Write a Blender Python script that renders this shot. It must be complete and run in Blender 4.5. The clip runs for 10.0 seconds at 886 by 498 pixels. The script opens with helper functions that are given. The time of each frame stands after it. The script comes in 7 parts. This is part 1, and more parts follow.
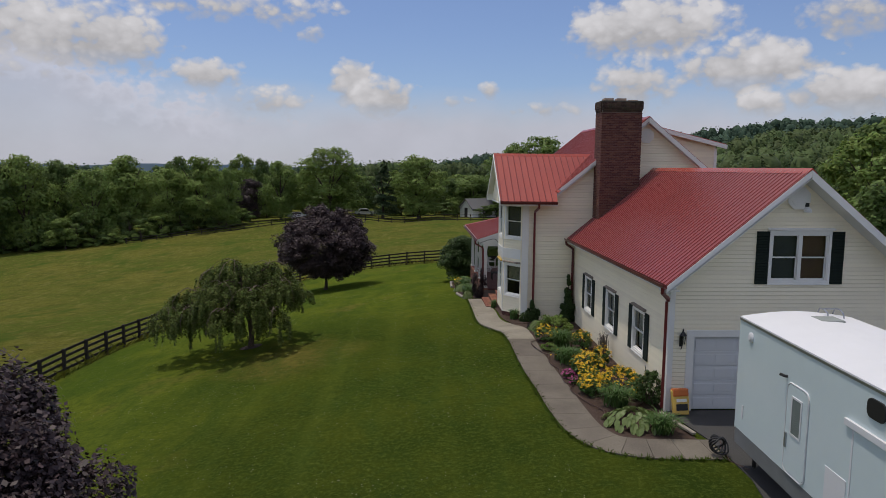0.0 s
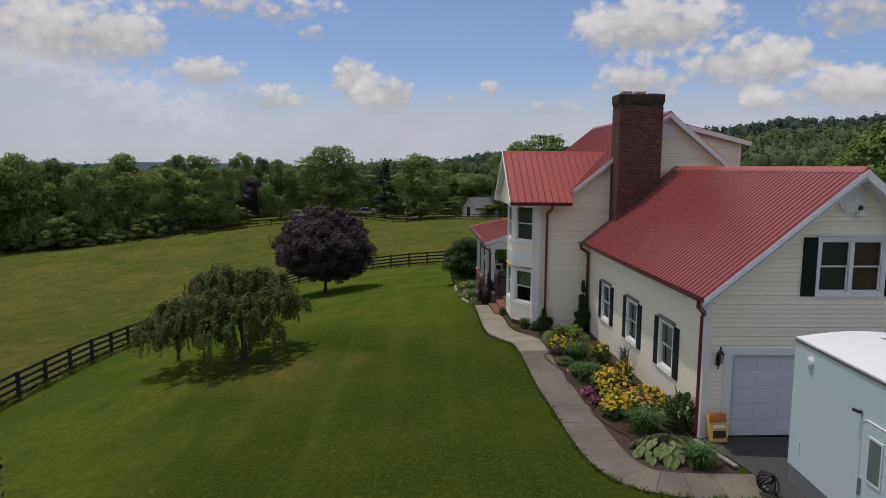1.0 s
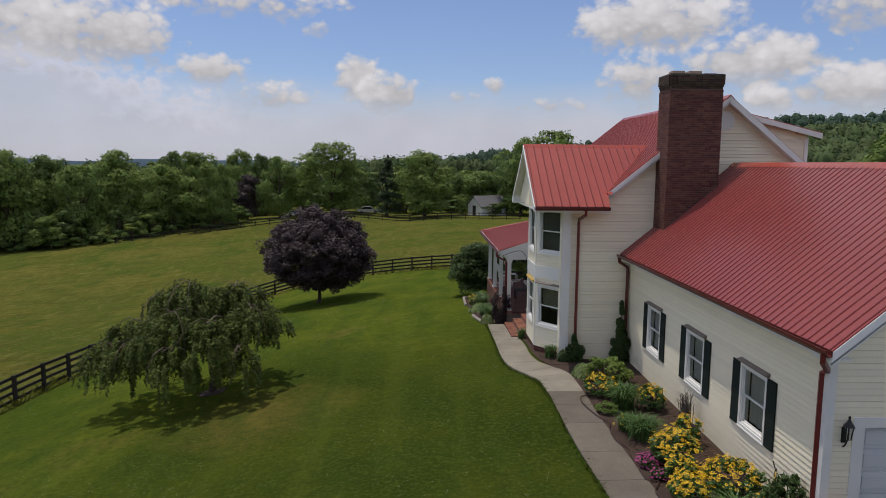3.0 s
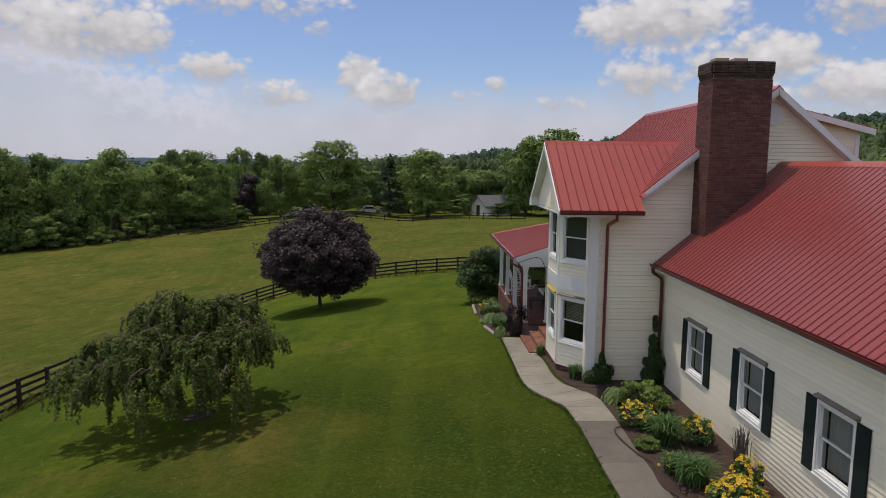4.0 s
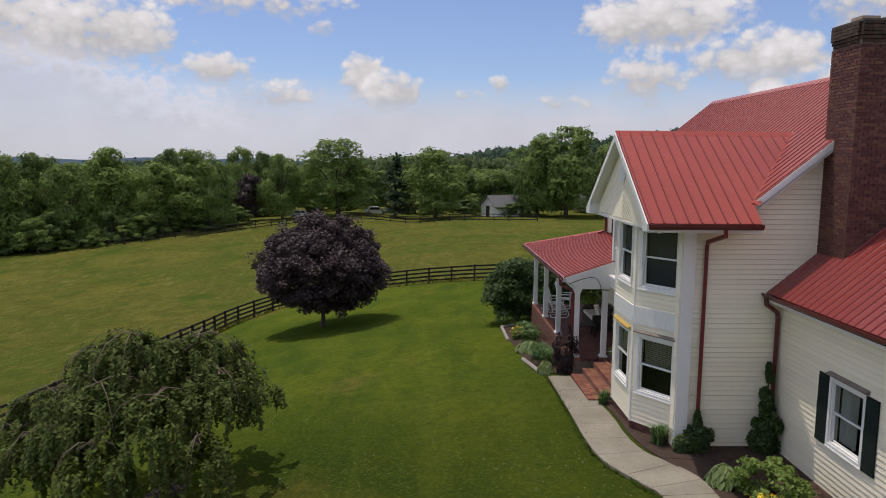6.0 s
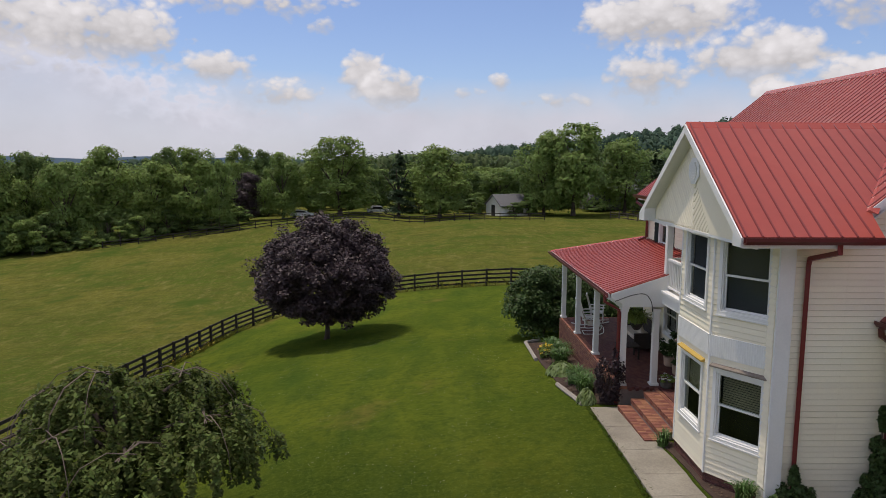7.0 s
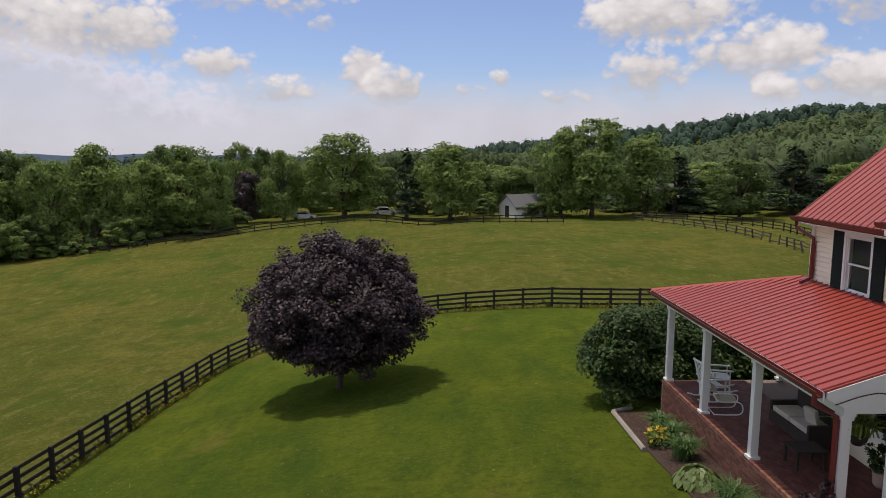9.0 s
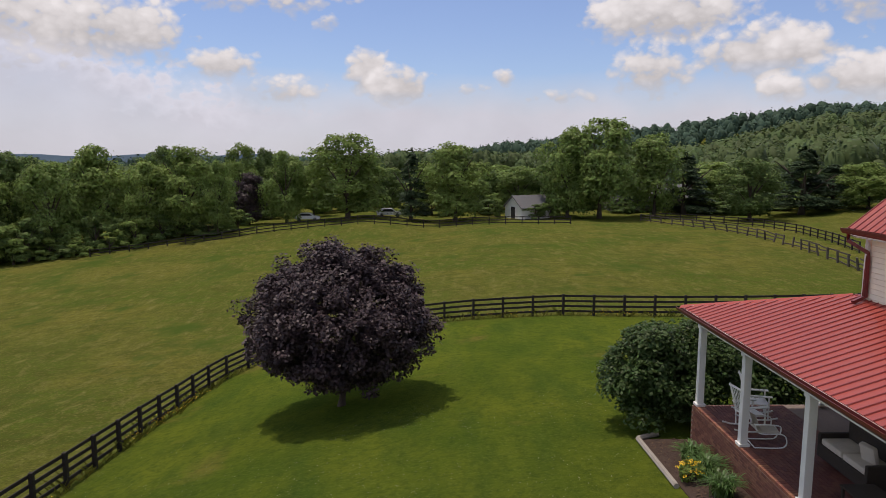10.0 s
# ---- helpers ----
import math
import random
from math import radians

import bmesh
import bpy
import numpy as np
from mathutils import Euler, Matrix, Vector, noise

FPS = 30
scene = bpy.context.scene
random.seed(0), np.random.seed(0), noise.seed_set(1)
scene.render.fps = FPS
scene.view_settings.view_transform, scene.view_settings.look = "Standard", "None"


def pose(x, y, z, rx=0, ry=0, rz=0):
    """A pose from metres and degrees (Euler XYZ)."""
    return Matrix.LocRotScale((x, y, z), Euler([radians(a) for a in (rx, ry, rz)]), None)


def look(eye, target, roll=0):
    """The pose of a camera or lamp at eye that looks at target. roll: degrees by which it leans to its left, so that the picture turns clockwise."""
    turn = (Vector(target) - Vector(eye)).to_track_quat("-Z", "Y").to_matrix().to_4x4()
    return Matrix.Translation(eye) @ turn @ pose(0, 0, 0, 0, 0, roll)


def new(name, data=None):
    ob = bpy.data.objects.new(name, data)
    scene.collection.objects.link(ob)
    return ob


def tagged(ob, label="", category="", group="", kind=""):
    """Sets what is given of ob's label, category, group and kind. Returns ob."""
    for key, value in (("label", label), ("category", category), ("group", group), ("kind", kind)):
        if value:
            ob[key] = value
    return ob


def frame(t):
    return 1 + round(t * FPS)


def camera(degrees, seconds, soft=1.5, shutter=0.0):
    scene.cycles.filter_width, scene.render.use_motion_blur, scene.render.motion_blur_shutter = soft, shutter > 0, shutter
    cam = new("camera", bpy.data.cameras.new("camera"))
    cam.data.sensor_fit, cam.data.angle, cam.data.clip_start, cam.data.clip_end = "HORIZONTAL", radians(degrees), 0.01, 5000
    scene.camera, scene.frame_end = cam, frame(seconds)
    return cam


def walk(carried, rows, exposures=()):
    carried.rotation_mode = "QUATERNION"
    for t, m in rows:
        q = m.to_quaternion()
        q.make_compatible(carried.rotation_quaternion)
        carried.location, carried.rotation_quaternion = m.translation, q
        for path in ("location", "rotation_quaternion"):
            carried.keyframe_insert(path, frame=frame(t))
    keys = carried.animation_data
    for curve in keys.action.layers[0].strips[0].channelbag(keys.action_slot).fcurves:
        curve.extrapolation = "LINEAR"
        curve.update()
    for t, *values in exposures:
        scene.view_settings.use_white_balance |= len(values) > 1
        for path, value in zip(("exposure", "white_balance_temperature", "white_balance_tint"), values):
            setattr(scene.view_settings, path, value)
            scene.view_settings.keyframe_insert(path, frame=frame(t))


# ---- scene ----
cam = camera(65.50, 10.0, soft=0.8)
PATH = [
    (0, look((-7.252, -18.943, 6.863), (-7.173, -16.958, 6.628), 0.5)),
    (0.5, look((-7.315, -17.942, 6.877), (-7.239, -15.958, 6.639), 0.5)),
    (1, look((-7.354, -16.847, 6.852), (-7.279, -14.862, 6.613), 0.5)),
    (1.5, look((-7.295, -15.647, 6.822), (-7.224, -13.663, 6.582), 0.5)),
    (2, look((-7.262, -14.362, 6.809), (-7.194, -12.378, 6.566), 0.5)),
    (2.5, look((-7.29, -13.063, 6.818), (-7.223, -11.079, 6.573), 0.5)),
    (4, look((-7.641, -9.233, 6.799), (-7.581, -7.249, 6.549), 0.6)),
    (4.5, look((-7.821, -8.0, 6.789), (-7.761, -6.016, 6.539), 0.6)),
    (5, look((-8.014, -6.69, 6.787), (-7.955, -4.707, 6.536), 0.6)),
    (5.5, look((-8.207, -5.281, 6.727), (-8.154, -3.297, 6.476), 0.6)),
    (7, look((-9.068, -0.71, 6.734), (-9.02, 1.273, 6.476), 0.3)),
    (7.5, look((-9.495, 1.063, 6.728), (-9.448, 3.046, 6.468), 0.4)),
    (8, look((-9.919, 3.045, 6.744), (-9.872, 5.027, 6.483), 0.4)),
    (8.5, look((-10.317, 5.105, 6.865), (-10.271, 7.087, 6.601), 0.3)),
    (9, look((-10.68, 7.117, 6.966), (-10.634, 9.098, 6.699), 0.2)),
    (9.5, look((-10.807, 8.375, 7.077), (-10.77, 10.357, 6.81), 0.1)),
    (10, look((-10.802, 8.863, 7.108), (-10.768, 10.844, 6.84), 0.1)),
]
walk(cam, PATH, [(0.0, -0.28, 6950.0, 11.0), (2.5, -0.21, 6950.0, 11.5), (5.0, -0.05, 7050.0, 12.5), (7.5, 0.04, 7150.0, 13.5), (10.0, 0.04, 7300.0, 15.0)])

# ---- world, sun ----
SUN = Vector((-1.12, 0.75, 5.0)).normalized()
world = bpy.data.worlds.new("sky")
scene.world = world
world.use_nodes = True
wt = world.node_tree
for n in list(wt.nodes):
    wt.nodes.remove(n)


def sky_nodes():
    N, L = wt.nodes.new, wt.links.new

    def math_(op, a, b=None, c=None, clamp=False):
        n = N("ShaderNodeMath")
        n.operation, n.use_clamp = op, clamp
        for i, v in enumerate((a, b, c)):
            if v is None:
                continue
            if isinstance(v, (int, float)):
                n.inputs[i].default_value = v
            else:
                L(v, n.inputs[i])
        return n.outputs[0]

    sky = N("ShaderNodeTexSky")
    sky.sky_type, sky.sun_disc = "NISHITA", False
    sky.sun_elevation = math.asin(SUN.z)
    sky.sun_rotation = math.atan2(SUN.x, SUN.y)
    sky.air_density, sky.dust_density, sky.ozone_density = 1.0, 0.4, 1.5
    tc = N("ShaderNodeTexCoord")
    sep = N("ShaderNodeSeparateXYZ")
    L(tc.outputs["Generated"], sep.inputs[0])
    # the sky seen as a flat cloud deck: bearing and height of each direction
    u = math_("ARCTAN2", sep.outputs[0], sep.outputs[1])
    v = math_("ARCSINE", sep.outputs[2])
    com = N("ShaderNodeCombineXYZ")
    L(u, com.inputs[0])
    L(math_("MULTIPLY", v, 1.35), com.inputs[1])

    def fbm(scale, detail, seed, rough=0.55):
        n = N("ShaderNodeTexNoise")
        n.noise_dimensions = "3D"
        n.inputs["Scale"].default_value, n.inputs["Detail"].default_value = scale, detail
        n.inputs["Roughness"].default_value = rough
        m = N("ShaderNodeMapping")
        m.inputs["Location"].default_value = (seed, seed * 1.7, seed * 0.3)
        L(com.outputs[0], m.inputs[0])
        L(m.outputs[0], n.inputs["Vector"])
        return n.outputs["Fac"]

    wide = fbm(5.5, 6, 8.4)
    soft = fbm(13, 5, 5.2, 0.5)
    fine = fbm(42, 8, 3.1, 0.6)
    # rounded billows along the clouds' edges
    warp = N("ShaderNodeVectorMath")
    warp.operation = "MULTIPLY_ADD"
    bend = N("ShaderNodeCombineXYZ")
    L(fine, bend.inputs[0])
    L(soft, bend.inputs[1])
    L(bend.outputs[0], warp.inputs[0])
    warp.inputs[1].default_value = (0.022, 0.022, 0.0)
    L(com.outputs[0], warp.inputs[2])
    cells = N("ShaderNodeTexVoronoi")
    cells.feature, cells.inputs["Scale"].default_value = "SMOOTH_F1", 46.0
    cells.inputs["Detail"].default_value, cells.inputs["Smoothness"].default_value = 1.5, 0.35
    L(warp.outputs[0], cells.inputs["Vector"])
    edge = math_("ADD", math_("MULTIPLY", soft, 0.95), math_("ADD", math_("MULTIPLY", fine, 0.45), math_("MULTIPLY", cells.outputs["Distance"], -0.38)))
    edge = math_("SUBTRACT", edge, 0.05)
    # cumulus heaps: bearing, height, half width, half height, weight
    heaps = [(-0.519, 0.172, 0.099, 0.038, 1.00), (-0.420, 0.160, 0.092, 0.043, 1.10), (-0.285, 0.122, 0.044, 0.020, 1.00), (-0.208, 0.090, 0.047, 0.019, 0.80),
             (-0.089, 0.122, 0.027, 0.030, 1.10), (-0.044, 0.100, 0.040, 0.027, 1.10), (0.105, 0.110, 0.015, 0.012, 0.80), (0.061, 0.094, 0.027, 0.013, 0.60),
             (0.181, 0.083, 0.044, 0.012, 0.70), (0.320, 0.185, 0.090, 0.039, 1.20), (0.305, 0.117, 0.047, 0.035, 1.00), (0.449, 0.135, 0.082, 0.033, 1.15),
             (0.467, 0.088, 0.026, 0.017, 0.90), (0.564, 0.098, 0.067, 0.028, 1.10), (0.564, 0.192, 0.055, 0.035, 1.00), (-0.258, 0.211, 0.145, 0.024, 0.75),
             (-0.139, 0.182, 0.021, 0.013, 0.80), (-0.531, 0.115, 0.053, 0.017, 0.50)]
    total = None
    top = None
    for bu, bv, wu, wv, k in heaps:
        du = math_("MULTIPLY", math_("SUBTRACT", u, bu), 0.88 / wu)
        dv = math_("MULTIPLY", math_("SUBTRACT", v, bv), 0.90 / wv)
        d2 = math_("ADD", math_("MULTIPLY", du, du), math_("MULTIPLY", dv, dv))
        g = math_("MULTIPLY", math_("SUBTRACT", 1.55, d2), k)
        g = math_("MAXIMUM", g, -0.9)
        total = g if total is None else math_("MAXIMUM", total, g)
        lit = math_("MULTIPLY", math_("ADD", math_("MULTIPLY", dv, 0.8), 0.62, clamp=True), math_("MINIMUM", math_("MAXIMUM", math_("ADD", g, 0.3), 0.0), 1.0))
        top = lit if top is None else math_("MAXIMUM", top, lit)
    body = math_("ADD", total, math_("MULTIPLY", math_("SUBTRACT", edge, 0.51), 3.0))
    body = math_("MULTIPLY", body, 1.25, clamp=True)
    # under the tops the heaps thin out into the haze
    body = math_("MULTIPLY", body, math_("ADD", 0.50, math_("MULTIPLY", top, 1.3), clamp=True))
    # unseen broken cloud overhead and behind, added as fill; veils low over the hills
    high = math_("MULTIPLY", math_("SUBTRACT", math_("ADD", wide, math_("MULTIPLY", edge, 0.3)), 0.54), 4.0, clamp=True)
    south = math_("MULTIPLY", math_("SUBTRACT", math_("ABSOLUTE", u), 0.9), 4.0, clamp=True)
    high = math_("MULTIPLY", high, math_("MAXIMUM", math_("MULTIPLY", math_("SUBTRACT", v, 0.27), 6.0, clamp=True), math_("MULTIPLY", south, math_("MULTIPLY", math_("SUBTRACT", v, 0.03), 9.0, clamp=True))))
    veil = math_("MULTIPLY", math_("SUBTRACT", math_("ADD", 0.100, math_("MULTIPLY", wide, 0.06)), v), 13.0, clamp=True)
    veil = math_("MULTIPLY", veil, math_("ADD", 0.66, math_("MULTIPLY", wide, 0.5)), clamp=True)
    # the hazy bank in the north-west, its upper edge falling to the north
    lim = math_("ADD", math_("MULTIPLY", u, -0.36), math_("ADD", -0.045, math_("MULTIPLY", edge, 0.115)))
    rim = math_("SUBTRACT", 1.0, math_("MULTIPLY", math_("SUBTRACT", lim, v), 14.0), clamp=True)
    bank = math_("MULTIPLY", math_("SUBTRACT", lim, v), 30.0, clamp=True)
    bank = math_("MULTIPLY", bank, math_("ADD", 0.66, math_("MULTIPLY", wide, 0.5)), clamp=True)
    bank = math_("MULTIPLY", bank, math_("MULTIPLY", math_("ADD", u, 1.1), 4.0, clamp=True))
    rim = math_("MULTIPLY", math_("MULTIPLY", rim, bank), math_("MULTIPLY", math_("SUBTRACT", -0.19, u), 7.0, clamp=True))
    veil = math_("MAXIMUM", math_("MAXIMUM", veil, bank), 0.10)
    bright = math_("ADD", 0.48, math_("MULTIPLY", math_("ADD", math_("MULTIPLY", top, 0.85), math_("MULTIPLY", math_("SUBTRACT", edge, 0.48), 1.5), clamp=True), 0.27))

    def colour(fac, r, g, b):
        n = N("ShaderNodeMix")
        n.data_type = "RGBA"
        n.blend_type = "MULTIPLY"
        n.inputs["Factor"].default_value = 1.0
        n.inputs["A"].default_value = (r, g, b, 1)
        c = N("ShaderNodeCombineXYZ")
        for i in range(3):
            L(fac, c.inputs[i])
        L(c.outputs[0], n.inputs["B"])
        return n.outputs["Result"]

    def mix(fac, a, b):
        n = N("ShaderNodeMix")
        n.data_type = "RGBA"
        L(fac, n.inputs["Factor"])
        L(a, n.inputs["A"])
        L(b, n.inputs["B"])
        return n.outputs["Result"]

    scaled = N("ShaderNodeMix")
    scaled.data_type, scaled.blend_type = "RGBA", "MULTIPLY"
    scaled.inputs["Factor"].default_value = 1.0
    L(sky.outputs[0], scaled.inputs["A"])
    scaled.inputs["B"].default_value = (SKY * 0.84, SKY * 1.0, SKY * 1.36, 1)
    flat = math_("ADD", math_("ADD", 0.55, math_("MULTIPLY", math_("SUBTRACT", soft, 0.5), 0.12)), math_("MULTIPLY", rim, 0.17))
    c = mix(veil, scaled.outputs["Result"], colour(flat, 1.0, 1.06, 1.28))
    c = mix(body, c, colour(bright, 1.0, 1.03, 1.13))
    fill_lit = math_("ADD", 1.12, math_("MULTIPLY", edge, 0.55))
    c = mix(high, c, colour(fill_lit, 1.04, 1.02, 1.0))
    bg = N("ShaderNodeBackground")
    L(c, bg.inputs["Color"])
    bg.inputs["Strength"].default_value = 1.0
    out = N("ShaderNodeOutputWorld")
    L(bg.outputs[0], out.inputs["Surface"])


SKY = 0.097
sky_nodes()
sun = new("sun", bpy.data.lights.new("sun", "SUN"))
sun.data.energy, sun.data.angle, sun.data.color = 2.55, radians(0.6), (1.0, 0.95, 0.87)
sun.matrix_world = look(SUN * 60, (0, 0, 0))
tagged(sun, kind="structure")


# ---- materials ----
def material(name, base, rough=0.6, metal=0.0, spot=None, scale=3.0, amount=0.5, fine=None, bump=0.0, bump_scale=40.0, coat=0.0, jitter=0.0, island=0.0,
             translucent=0.0, spec=0.5, stretch=None, grain=0.72):
    """Principled surface: base colour, a second colour in large soft patches (spot), fine grain, bump, and a change from object to object."""
    m = bpy.data.materials.new(name)
    m.use_nodes = True
    t = m.node_tree
    p = t.nodes["Principled BSDF"]
    N, L = t.nodes.new, t.links.new
    p.inputs["Roughness"].default_value, p.inputs["Metallic"].default_value = rough, metal
    p.inputs["Coat Weight"].default_value = coat
    p.inputs["Specular IOR Level"].default_value = spec
    tc = N("ShaderNodeTexCoord")
    vec = tc.outputs["Object"]
    if stretch:
        mp = N("ShaderNodeMapping")
        mp.inputs["Scale"].default_value = stretch
        L(vec, mp.inputs[0])
        vec = mp.outputs[0]

    def noise_(s, d=5, r=0.6):
        n = N("ShaderNodeTexNoise")
        n.inputs["Scale"].default_value, n.inputs["Detail"].default_value, n.inputs["Roughness"].default_value = s, d, r
        L(vec, n.inputs["Vector"])
        return n.outputs["Fac"]

    def ramp(f, a, b):
        n = N("ShaderNodeMapRange")
        n.inputs["From Min"].default_value, n.inputs["From Max"].default_value = a, b
        L(f, n.inputs["Value"])
        return n.outputs["Result"]

    def mixc(f, a, b, kind="MIX"):
        n = N("ShaderNodeMix")
        n.data_type, n.blend_type = "RGBA", kind
        for key, v in (("Factor", f), ("A", a), ("B", b)):
            if isinstance(v, (int, float)):
                n.inputs[key].default_value = v
            elif isinstance(v, tuple):
                n.inputs[key].default_value = (*v, 1)
            else:
                L(v, n.inputs[key])
        return n.outputs["Result"]

    col = base
    spot = spot or tuple(c * 0.75 for c in base)
    f = ramp(noise_(scale), 0.35, 0.7)
    k = N("ShaderNodeMath")
    k.operation = "MULTIPLY"
    L(f, k.inputs[0])
    k.inputs[1].default_value = amount
    col = mixc(k.outputs[0], base, spot)
    if fine:
        col = mixc(ramp(noise_(fine, 3), 0.3, 0.75), col, mixc(1.0, col, (grain, grain, grain), "MULTIPLY"))
    if jitter or island:
        if jitter:
            src = N("ShaderNodeObjectInfo").outputs["Random"]
        else:
            src = N("ShaderNodeNewGeometry").outputs["Random Per Island"]
        h = N("ShaderNodeHueSaturation")
        mr = N("ShaderNodeMapRange")
        mr.inputs["To Min"].default_value, mr.inputs["To Max"].default_value = 1 - (jitter or island), 1 + (jitter or island)
        L(src, mr.inputs["Value"])
        L(mr.outputs["Result"], h.inputs["Value"])
        mh = N("ShaderNodeMapRange")
        mh.inputs["To Min"].default_value, mh.inputs["To Max"].default_value = 0.5 - 0.05 * (jitter or island), 0.5 + 0.05 * (jitter or island)
        L(src, mh.inputs["Value"])
        L(mh.outputs["Result"], h.inputs["Hue"])
        L(col, h.inputs["Color"])
        col = h.outputs["Color"]
    L(col, p.inputs["Base Color"])
    if bump:
        b = N("ShaderNodeBump")
        b.inputs["Strength"].default_value, b.inputs["Distance"].default_value = bump, 0.02
        L(noise_(bump_scale, 4), b.inputs["Height"])
        L(b.outputs[0], p.inputs["Normal"])
    if translucent:
        tr = N("ShaderNodeBsdfTranslucent")
        L(col, tr.inputs["Color"])
        mx = N("ShaderNodeMixShader")
        mx.inputs[0].default_value = translucent
        L(p.outputs[0], mx.inputs[1])
        L(tr.outputs[0], mx.inputs[2])
        L(mx.outputs[0], t.nodes["Material Output"].inputs["Surface"])
    return m


